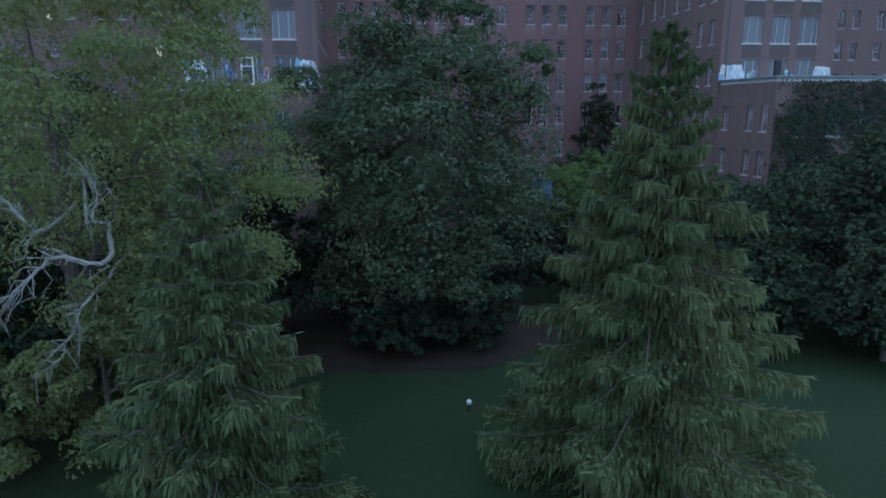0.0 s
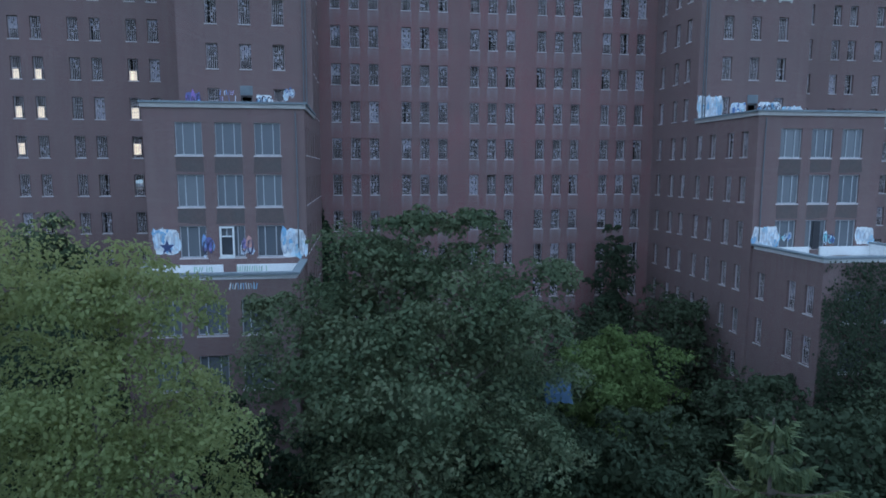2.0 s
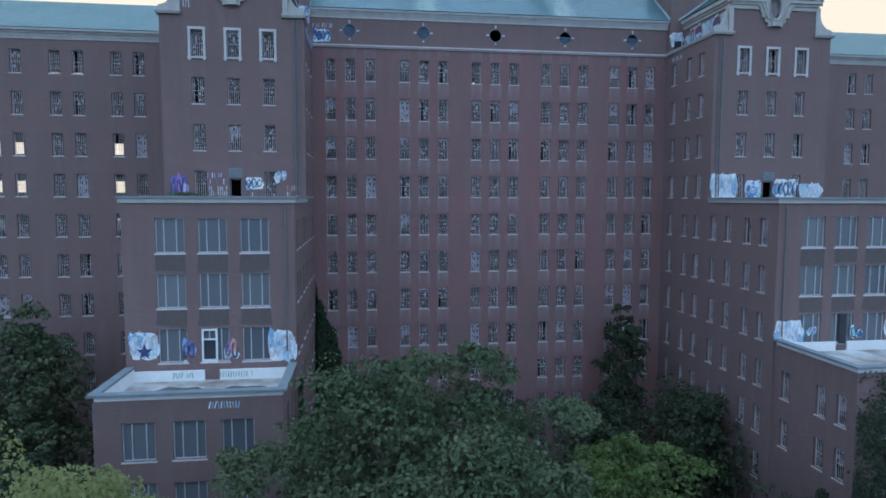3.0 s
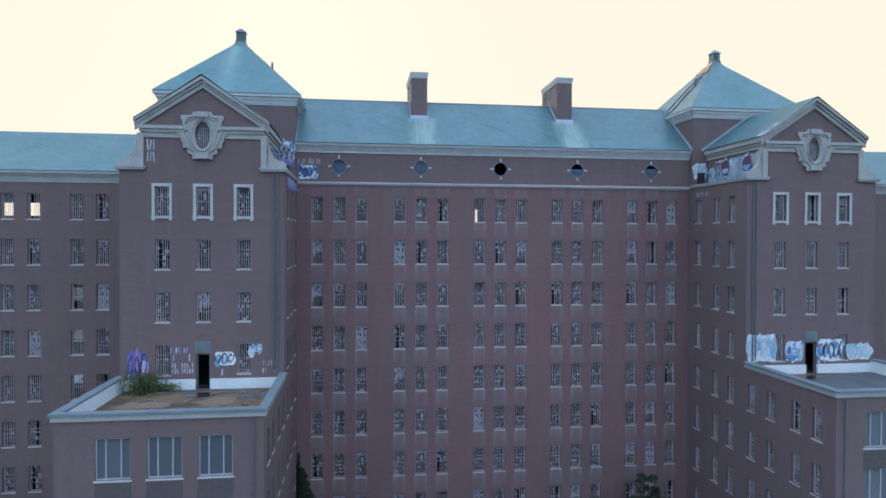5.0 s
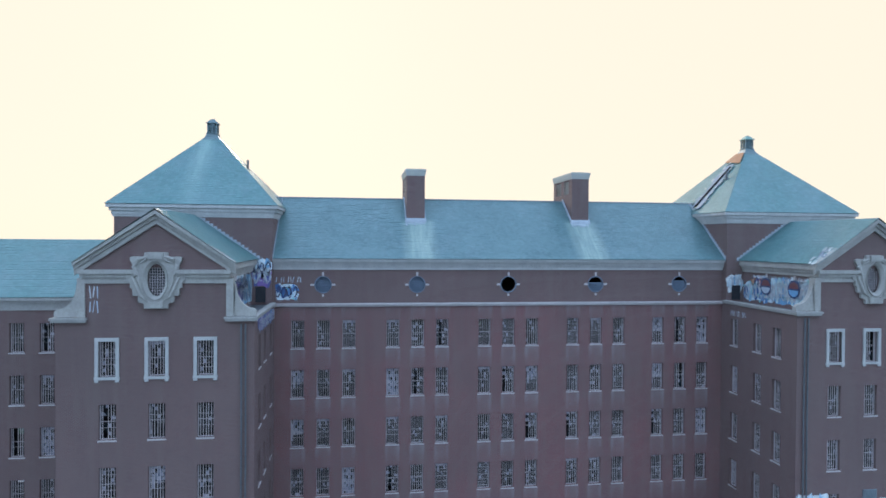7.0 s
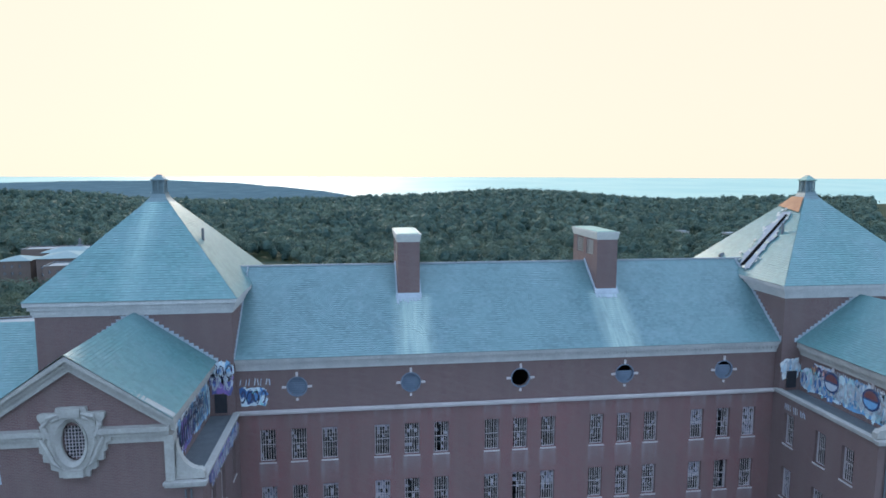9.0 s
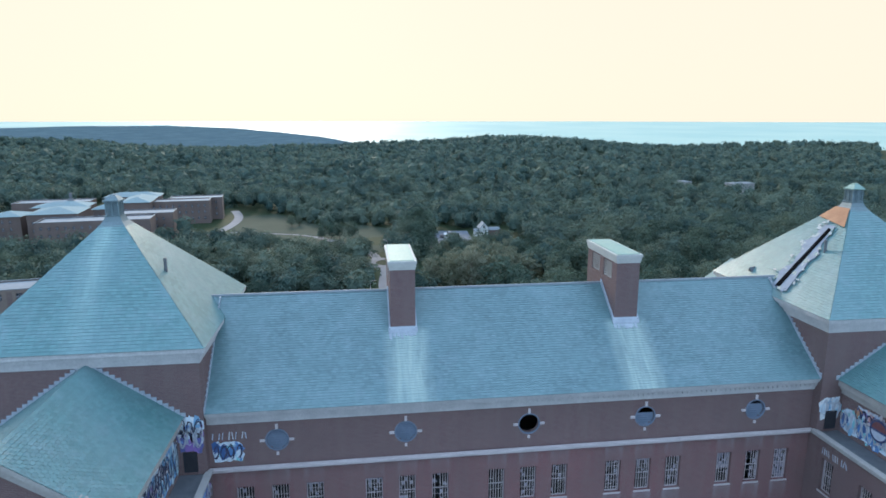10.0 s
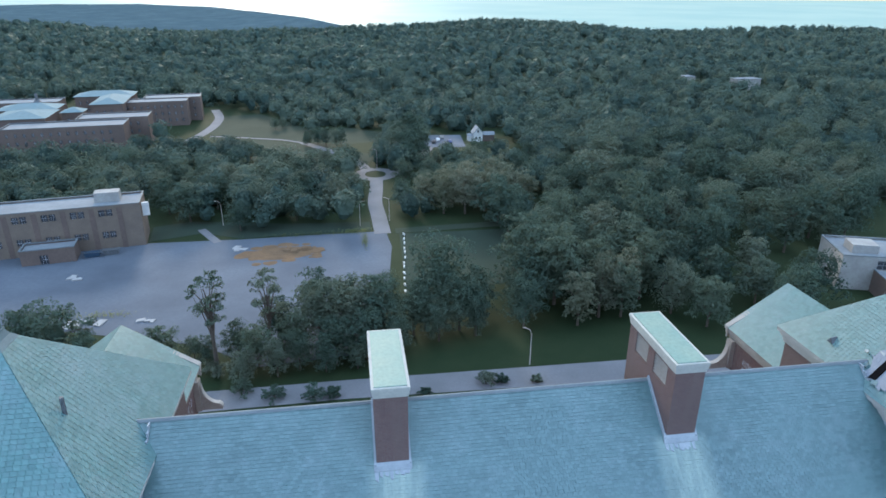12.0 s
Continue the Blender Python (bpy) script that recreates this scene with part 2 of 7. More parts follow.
BARK_PALE = speckled("pale_dead_bark", (0.36, 0.35, 0.33), (0.24, 0.22, 0.20), 2.5, 0.9, 0.1, 6.0, 0.8, 0.03)


def glass_material():
    m = Mat("dusty_window_glass", 0.18, 0.0, 0.12)
    r = m.island()
    pale = m.ramp(m.math("POWER", r, 1.6), 0.35, 0.75)
    m.color(m.mix(pale, (0.008, 0.009, 0.010), (0.022, 0.024, 0.028)))
    m.link(m.ramp(r, 0.0, 1.0, 0.12, 0.55), m.b.inputs["Roughness"])
    return m.mat


def dusty_material():
    m = Mat("dusty_pale_panes", 0.5, 0.0, 0.4)
    r = m.island()
    m.color(m.mix(r, (0.13, 0.14, 0.19), (0.40, 0.36, 0.40)))
    return m.mat


def blind_material():
    m = Mat("dull_blue_glass", 0.25, 0.0, 0.5)
    r = m.random()
    m.color(m.mix(r, (0.095, 0.105, 0.120), (0.150, 0.160, 0.172)))
    return m.mat


GLASS = glass_material()
BLUE_GLASS = blind_material()
DUSTY = dusty_material()
MAPLE = leaf_material("dark_maple_leaves", (0.046, 0.070, 0.040), (0.116, 0.150, 0.082), (0.205, 0.212, 0.128))
LOCUST = leaf_material("pale_green_leaves", (0.180, 0.220, 0.094), (0.260, 0.298, 0.128), (0.330, 0.340, 0.155), thin=0.55)
YOUNG = leaf_material("young_green_leaves", (0.088, 0.142, 0.050), (0.132, 0.192, 0.070), (0.160, 0.215, 0.078), thin=0.45)
SPRUCE = leaf_material("spruce_needles", (0.052, 0.078, 0.042), (0.128, 0.160, 0.078), (0.215, 0.230, 0.108))
BUSH = leaf_material("shade_leaves", (0.027, 0.045, 0.029), (0.052, 0.077, 0.046), (0.070, 0.088, 0.050))
IVY = leaf_material("ivy_leaves", (0.020, 0.040, 0.022), (0.040, 0.065, 0.034), (0.050, 0.060, 0.040))
# both woods' leaf greens are shifted to blue in place of distance haze
WOODS = leaf_material("woodland_leaves", (0.055, 0.100, 0.090), (0.096, 0.155, 0.130), (0.160, 0.205, 0.150), cell=0.075)
WOODS_NEAR = leaf_material("near_woodland_leaves", (0.058, 0.102, 0.082), (0.098, 0.152, 0.116), (0.140, 0.180, 0.128), 0.65, (0.170, 0.200, 0.150))
WILLOW = leaf_material("pale_willow_leaves", (0.120, 0.150, 0.112), (0.185, 0.215, 0.152), (0.225, 0.240, 0.165), 0.65, (0.23, 0.245, 0.18))


# ---------------- mesh building ----------------
class Build:
    """Gathers boxes, prisms and tubes into one mesh; to: maps each point before it is stored."""

    def __init__(self, to=None):
        self.v, self.f, self.to = [], [], to

    def pts(self, points):
        k = len(self.v)
        self.v += [self.to(*p) if self.to else tuple(p) for p in points]
        return k

    def face(self, *points):
        k = self.pts(points)
        self.f.append(tuple(range(k, k + len(points))))

    def box(self, x0, x1, y0, y1, z0, z1):
        k = self.pts([(x, y, z) for z in (z0, z1) for x, y in ((x0, y0), (x1, y0), (x1, y1), (x0, y1))])
        self.f += [tuple(k + i for i in q) for q in ((3, 2, 1, 0), (4, 5, 6, 7), (0, 1, 5, 4), (1, 2, 6, 5), (2, 3, 7, 6), (3, 0, 4, 7))]

    def prism(self, low, high):
        """Solid between two rings of as many points."""
        n = len(low)
        k = self.pts(list(low) + list(high))
        self.f += [(k + i, k + (i + 1) % n, k + n + (i + 1) % n, k + n + i) for i in range(n)]
        self.f += [tuple(k + i for i in reversed(range(n))), tuple(k + n + i for i in range(n))]

    def tube(self, points, radii, sides=6):
        rings = []
        points = [Vector(p) for p in points]
        for i, p in enumerate(points):
            d = (points[min(i + 1, len(points) - 1)] - points[max(i - 1, 0)]).normalized()
            a = d.orthogonal().normalized()
            b = d.cross(a)
            rings.append(self.pts([p + (a * math.cos(s) + b * math.sin(s)) * radii[i] for s in (2 * math.pi * j / sides for j in range(sides))]))
        for r, q in zip(rings, rings[1:]):
            self.f += [(r + j, r + (j + 1) % sides, q + (j + 1) % sides, q + j) for j in range(sides)]
        self.f += [tuple(rings[0] + j for j in reversed(range(sides))), tuple(rings[-1] + j for j in range(sides))]

    def wall(self, axis, at, a0, a1, z0, z1, holes, deep):
        """An upright sheet along axis 'u' (y = at) or 'y' (u = at) with openings (a0, a1, z0, z1) whose reveals run deep metres in."""
        pt = (lambda a, d, z: (a, at + d, z)) if axis == "u" else (lambda a, d, z: (at + d, a, z))
        cols = sorted({a0, a1, *(h[0] for h in holes), *(h[1] for h in holes)})
        for c0, c1 in zip(cols, cols[1:]):
            mid = (c0 + c1) / 2
            spans = sorted((h[2], h[3]) for h in holes if h[0] < mid < h[1])
            z = z0
            for s0, s1 in spans + [(z1, z1)]:
                if s0 > z:
                    self.face(pt(c0, 0, z), pt(c1, 0, z), pt(c1, 0, s0), pt(c0, 0, s0))
                z = s1
        for h0, h1, s0, s1 in holes:
            ring = ((h0, s0), (h1, s0), (h1, s1), (h0, s1))
            for (p, q), (r, s) in zip(ring, ring[1:] + ring[:1]):
                self.face(pt(p, 0, q), pt(r, 0, s), pt(r, deep, s), pt(p, deep, q))

    def mesh(self, name):
        me = bpy.data.meshes.new(name)
        me.from_pydata(self.v, [], self.f)
        return me


def part(name, b, material, parent=None, label="", smooth=False):
    """One mesh object under a thing or a part; b: a Build or a mesh that is shared."""
    me = b.mesh(name) if isinstance(b, Build) else b
    if not me.materials:
        me.materials.append(material)
    if smooth:
        me.shade_smooth()
    ob = new(name, me)
    ob.parent = parent
    return tagged(ob, label)


def thing(name, label, category, group="", at=(0, 0, 0), kind=""):
    ob = new(name)
    ob.empty_display_size = 0.3
    ob.location = at
    return tagged(ob, label, category, group, kind)


def quads(name, corners):
    """A mesh of loose quads from an array n x 4 x 3."""
    n = len(corners)
    me = bpy.data.meshes.new(name)
    me.vertices.add(4 * n)
    me.vertices.foreach_set("co", np.asarray(corners, dtype=np.float32).ravel())
    me.loops.add(4 * n)
    me.loops.foreach_set("vertex_index", np.arange(4 * n, dtype=np.int32))
    me.polygons.add(n)
    me.polygons.foreach_set("loop_start", np.arange(0, 4 * n, 4, dtype=np.int32))
    me.update(calc_edges=True)
    me.validate()
    return me


# ---------------- the hospital ----------------
FLOOR, TOP_SILL = 3.66, 38.0
SILLS = [TOP_SILL - FLOOR * r for r in range(11)]
WIN_W, WIN_H = 0.94, 2.05
WIDE_W, WIDE_H = 1.83, 2.28
MAIN_COLS = [7.0 * g + 1.87 * k for g in (-2, -1, 0, 1, 2) for k in (-1, 0, 1)]
ATTIC_Y, RIDGE_Y, RIDGE_Z, EAVE_Z = 0.16, 5.5, 49.45, 44.62
WING_Y = 0.0

hospital = thing("hospital_building", "abandoned tall red-brick hospital with broken barred windows and graffiti", "building")
rnd = random.Random(7)


def lattice(name, xs, zs, y0, y1):
    """One sash frame in one piece: every other field of xs and zs is left open."""
    nx, nz = len(xs), len(zs)
    verts = [(x, y, z) for y in (y0, y1) for z in zs for x in xs]
    at = lambda k, i, j: k * nx * nz + j * nx + i
    solid = lambda i, j: 0 <= i < nx - 1 and 0 <= j < nz - 1 and not (i % 2 and j % 2)
    faces = []
    for i in range(nx - 1):
        for j in range(nz - 1):
            if not solid(i, j):
                continue
            c = [(i, j), (i + 1, j), (i + 1, j + 1), (i, j + 1)]
            faces.append([at(0, a, b) for a, b in c])
            faces.append([at(1, a, b) for a, b in reversed(c)])
            for k, (di, dj) in enumerate(((0, -1), (1, 0), (0, 1), (-1, 0))):
                if not solid(i + di, j + dj):
                    p, q = c[k], c[(k + 1) % 4]
                    faces.append([at(0, *q), at(0, *p), at(1, *p), at(1, *q)])
    me = bpy.data.meshes.new(name)
    me.from_pydata(verts, [], faces)
    me.validate()
    return me


# window kinds: each is a frame with its glazing, guard and sill, built once and shared
def standard_window(seed):
    """Frame, dark glazing, guard and dusty panes; some panes are dusty or broken."""
    r = random.Random(seed)
    w, h = WIN_W, WIN_H
    frame_mesh = lattice("window_frame", [-w / 2, -w / 2 + 0.05, w / 2 - 0.05, w / 2], [0, 0.04, h * 0.5, h * 0.5 + 0.025, h - 0.04, h], -0.03, 0.05)
    cols, rows = 6, 9
    gd = Build()
    for i in range(1, cols):
        if r.random() < 0.96:
            x = -w / 2 + w * i / cols + r.uniform(-0.012, 0.012)
            gd.box(x - 0.016, x + 0.016, -0.06, -0.035, 0.02, h - 0.02)
    for j in range(1, rows):
        if r.random() < (0.8 if j in (3, 6) else 0.2):
            z = h * j / rows
            x0, x1 = (-w / 2 + 0.02, w / 2 - 0.02) if r.random() < 0.6 else sorted((r.choice((-1, 1)) * (w / 2 - 0.02), w * r.uniform(-0.3, 0.3)))
            gd.box(x0, x1, -0.034, -0.022, z - 0.009, z + 0.009)
    mood = ("dark", "upper", "few", "dark", "upper", "dark", "few", "upper", "dark", "few", "dark")[seed % 11]
    mood = "all" if seed == 7 else mood
    level = r.choice((4, 5, 6, 7))
    gl, dusty = [], []
    for i in range(cols):
        top = level + r.choice((-2, -1, 0, 0, 1))
        for j in range(rows):
            x0, x1 = -w / 2 + w * i / cols + 0.004, -w / 2 + w * (i + 1) / cols - 0.004
            z0, z1 = max(0.02, h * j / rows), min(h - 0.02, h * (j + 1) / rows)
            lean = r.uniform(-0.006, 0.006)
            chance = {"dark": 0.05, "few": 0.10, "all": 0.86}.get(mood, 0.82 if j >= top else 0.06)
            if r.random() < chance:
                # some panes keep only a broken corner
                z2, z3 = (z1, z1) if r.random() < 0.75 else (z0 + (z1 - z0) * r.random(), z1)
                dusty.append([(x0, 0.012 + lean, z0), (x1, 0.012 - lean, z0), (x1, 0.012 - lean, z2), (x0, 0.012 + lean, z3)])
            elif r.random() < 0.25:
                gl.append([(x0, 0.012 + lean, z0), (x1, 0.012 - lean, z0), (x1, 0.012 - lean, z1), (x0, 0.012 + lean, z1)])
    return frame_mesh, quads("glazing", gl), gd.mesh("window_guard"), quads("dusty_pane", dusty)


def wide_window(seed, door=False):
    r = random.Random(seed)
    w, h = WIDE_W, WIDE_H
    m = w * 0.215
    frame_mesh = lattice("window_frame", [-w / 2, -w / 2 + 0.06, -m - 0.03, -m + 0.03, m - 0.03, m + 0.03, w / 2 - 0.06, w / 2], [0, 0.06, h - 0.06, h], -0.05, 0.05)
    gl = []
    for i in range(3):
        x0, x1 = w * (-0.5, -0.215, 0.215)[i] + 0.02, w * (-0.215, 0.215, 0.5)[i] - 0.02
        for z0, z1 in ((0.06, h * 0.5), (h * 0.5, h - 0.06)):
            if r.random() < 1.1:
                gl.append([(x0, 0.02, z0), (x1, 0.02, z0), (x1, 0.02, z1), (x0, 0.02, z1)])
    gd = Build()
    for i in range(1, 12):
        x = -w / 2 + w * i / 12
        gd.box(x - 0.008, x + 0.008, -0.02, -0.004, 0.05, h - 0.05)
    return frame_mesh, quads("glazing", gl), gd.mesh("window_guard"), None


sill_b = Build()
sill_b.box(-WIN_W / 2 - 0.05, WIN_W / 2 + 0.05, -0.27, 0.12, -0.095, -0.004)
SILL_MESH = sill_b.mesh("sill")
wsill_b = Build()
wsill_b.box(-WIDE_W / 2 - 0.08, WIDE_W / 2 + 0.08, -0.19, 0.20, -0.12, -0.004)
WIDE_SILL_MESH = wsill_b.mesh("sill")
STD = [standard_window(s) for s in range(22)]
WIDE = [wide_window(50 + s) for s in range(4)]


def put_window(x, y, z, turn=0.0, wide=False, pick=None, sill=True, empty=False):
    """One window in its opening; turn: degrees of the wall about z."""
    fr, gl, gd, du = rnd.choice(WIDE if wide else STD) if pick is None else pick
    win = part("window", fr, FRAME_WHITE if wide else STEEL, hospital)
    win.matrix_local = pose(x, y, z, 0, 0, turn)
    if not empty:
        tagged(part("glazing", gl, BLUE_GLASS if wide else GLASS, win), kind="stuff")
        if du is not None:
            tagged(part("dusty_glazing", du, DUSTY, win), kind="stuff")
    if not wide:
        tagged(part("window_guard", gd, GUARD_STEEL, win), kind="stuff")
    if sill:
        part("sill", WIDE_SILL_MESH if wide else SILL_MESH, SILL_STONE, win)
    return win


# --- central block ---
holes = [(x - WIN_W / 2, x + WIN_W / 2, z, z + WIN_H) for x in MAIN_COLS for z in SILLS]
front = Build()
front.wall("u", 0.0, -17.8, 17.8, -0.5, 41.2, holes, 0.34)
front.face((-17.8, 0, 41.2), (17.8, 0, 41.2), (17.8, ATTIC_Y, 41.2), (-17.8, ATTIC_Y, 41.2))
part("front_wall", front, BRICK_STAINED, hospital, "long red-brick front with pale lime runs under the sills")
for x in MAIN_COLS:
    for z in SILLS:
        put_window(x, 0.22, z, empty=(abs(x + 1.87) < 0.01 and z == SILLS[0]))

OC_X, OC_Z, OC_R = (-14.05, -7.05, 0.0, 7.0, 13.95), 42.68, 0.60
attic = Build()
attic.wall("u", ATTIC_Y, -17.8, 17.8, 41.2, 44.1, [(x - OC_R, x + OC_R, OC_Z - OC_R, OC_Z + OC_R) for x in OC_X], 0.3)


def round_fill(b, place, r, n=24):
    """Brick corners that turn a square opening of half-width r into a round one; place(a, d, z)."""
    for i in range(n):
        t0, t1 = 2 * math.pi * i / n, 2 * math.pi * (i + 1) / n

        def edge(t):
            k = r / max(abs(math.cos(t)), abs(math.sin(t)))
            return k * math.cos(t), k * math.sin(t)
        (a, b0), (c, d) = edge(t0), edge(t1)
        p, q = (r * 0.97 * math.cos(t0), r * 0.97 * math.sin(t0)), (r * 0.97 * math.cos(t1), r * 0.97 * math.sin(t1))
        b.face(place(a, 0, b0), place(c, 0, d), place(q[0], 0, q[1]), place(p[0], 0, p[1]))
        b.face(place(p[0], 0, p[1]), place(q[0], 0, q[1]), place(q[0], 0.3, q[1]), place(p[0], 0.3, p[1]))


for x in OC_X:
    round_fill(attic, lambda a, d, z, x=x: (x + a, ATTIC_Y + d, OC_Z + z), OC_R)
part("attic_wall", attic, BRICK, hospital)


def oculus(x, y, z, turn, slats):
    """A round louvred opening with four keystones."""
    oc = Build()
    n = 28
    for i in range(n):
        a, b = 2 * math.pi * i / n, 2 * math.pi * (i + 1) / n
        q = [(0.575 * math.cos(a), 0.575 * math.sin(a)), (0.575 * math.cos(b), 0.575 * math.sin(b)), (0.64 * math.cos(b), 0.64 * math.sin(b)), (0.64 * math.cos(a), 0.64 * math.sin(a))]
        k = oc.pts([(p, d, r) for d in (-0.03, 0.08) for p, r in q])
        oc.f += [(k, k + 1, k + 2, k + 3), (k + 1, k, k + 4, k + 5), (k + 3, k + 2, k + 6, k + 7)]
    ob = part("round_vent", oc, VENT_BLUE, hospital, "round attic vent with pale keystones and slatted louvre")
    ob.matrix_local = pose(x, y, z, 0, 0, turn)
    for k in range(4):
        c, s = ((0, 1), (1, 0), (0, -1), (-1, 0))[k]
        ks = Build()
        w = 0.07 if c == 0 else 0.13
        h = (0.14 if s > 0 else 0.08) if c == 0 else 0.07
        ks.box(c * 0.78 - w, c * 0.78 + w, -0.07, 0.1, s * 0.79 - h, s * 0.79 + h)
        part("keystone", ks, SILL_STONE, ob, "pale stone keystone")
    lv = Build()
    for i in range(9):
        zz = -0.56 + i * 0.14
        half = math.sqrt(max(0.0, 0.6 ** 2 - (zz + 0.03) ** 2))
        if half > 0.1 and i not in slats:
            lv.prism([(-half, 0.10, zz), (half, 0.10, zz), (half, 0.24, zz + 0.1), (-half, 0.24, zz + 0.1)],
                     [(-half, 0.10, zz + 0.025), (half, 0.10, zz + 0.025), (half, 0.24, zz + 0.125), (-half, 0.24, zz + 0.125)])
    if len(slats) < 8:
        # closed board behind the slats
        n = 20
        ring = [(0.575 * math.cos(2 * math.pi * i / n), 0.575 * math.sin(2 * math.pi * i / n)) for i in range(n)]
        cut = -0.2 if slats else 0.6
        ring = [(a, min(q, cut)) if slats else (a, q) for a, q in ring]
        lv.prism([(a, 0.25, q) for a, q in ring], [(a, 0.28, q) for a, q in ring])
    if lv.v:
        part("louvre", lv, VENT_BLUE, ob, "grey-blue louvre slats, some missing")


for x, gone in zip(OC_X, ((), (), (0, 1, 2, 3, 4, 5, 6, 7, 8), (5, 6, 7), (6, 7))):
    oculus(x, ATTIC_Y, OC_Z, 0, gone)


def band(b, pts, z0, z1, out):
    """A straight moulding along pts (x, y), standing out metres to the right of the way."""
    for (x0, y0), (x1, y1) in zip(pts, pts[1:]):
        d = math.hypot(x1 - x0, y1 - y0)
        nx, ny = (y1 - y0) / d * out, -(x1 - x0) / d * out
        b.prism([(x0, y0, z0), (x1, y1, z0), (x1 + nx, y1 + ny, z0), (x0 + nx, y0 + ny, z0)],
                [(x0, y0, z1), (x1, y1, z1), (x1 + nx, y1 + ny, z1), (x0 + nx, y0 + ny, z1)])


course = Build()
band(course, [(-17.72, 0), (17.87, 0)], 41.06, 41.18, 0.12)
band(course, [(-17.72, 0), (17.87, 0)], 41.19, 41.32, 0.24)
part("string_course", course, SILL_STONE, hospital, "pale stone string course streaked with rust")
corn = Build()
band(corn, [(-17.7, ATTIC_Y), (17.85, ATTIC_Y)], 43.8, 43.99, 0.09)
band(corn, [(-17.7, ATTIC_Y), (17.85, ATTIC_Y)], 44.0, 44.22, 0.14)
band(corn, [(-17.7, ATTIC_Y), (17.85, ATTIC_Y)], 44.23, 44.40, 0.26)
band(corn, [(-17.7, ATTIC_Y), (17.85, ATTIC_Y)], 44.41, 44.60, 0.42)
for i in range(118):
    x = -17.6 + i * 0.3
    corn.box(x, x + 0.15, ATTIC_Y - 0.22, ATTIC_Y - 0.141, 44.08, 44.21)
part("cornice", corn, CARVED, hospital)

# inner walls and floors added in near-black plaster to keep the windows dark
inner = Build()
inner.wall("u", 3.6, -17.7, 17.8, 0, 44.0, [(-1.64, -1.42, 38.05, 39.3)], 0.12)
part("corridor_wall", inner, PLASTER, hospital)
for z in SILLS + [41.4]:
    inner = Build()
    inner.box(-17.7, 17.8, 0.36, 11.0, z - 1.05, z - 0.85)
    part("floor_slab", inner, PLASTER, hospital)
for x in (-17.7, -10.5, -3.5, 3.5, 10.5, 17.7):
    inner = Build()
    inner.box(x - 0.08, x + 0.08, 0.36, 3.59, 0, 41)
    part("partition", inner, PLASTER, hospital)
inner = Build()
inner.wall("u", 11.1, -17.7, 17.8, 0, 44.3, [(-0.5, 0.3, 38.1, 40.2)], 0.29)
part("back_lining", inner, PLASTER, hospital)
back = Build()
back.wall("u", 11.4, -17.8, 17.8, -0.5, 44.4, [(-0.5, 0.3, 38.1, 40.2)], -0.005)
part("back_wall", back, BRICK, hospital)


# --- towers at both ends: their middle shifts with depth ---
def lerp(y, ys, xs):
    return float(np.interp(y, ys, xs))


def tower_map(side):
    """From (u towards the central block, y, z) to the place."""
    return lambda u, y, z: (side * (23.05 - u), y, z)


HALF, MID_HALF, PORCH_HALF = 5.5, 5.5, 5.3
YT, YM = -8.85, -18.35
WIDE_SILLS = (23.3, 19.64, 15.98)
SIDE_Y = (-1.75, -4.6, -6.8, -9.6, -11.9, -14.6, -16.65)
GABLE_HALF = 3.95


SPANDREL = speckled("soot_dark_spandrel", (0.110, 0.098, 0.094), (0.132, 0.096, 0.090), 0.9, 0.9, 0.1, 7.0, 0.3, 0.01)
spr = random.Random(19)


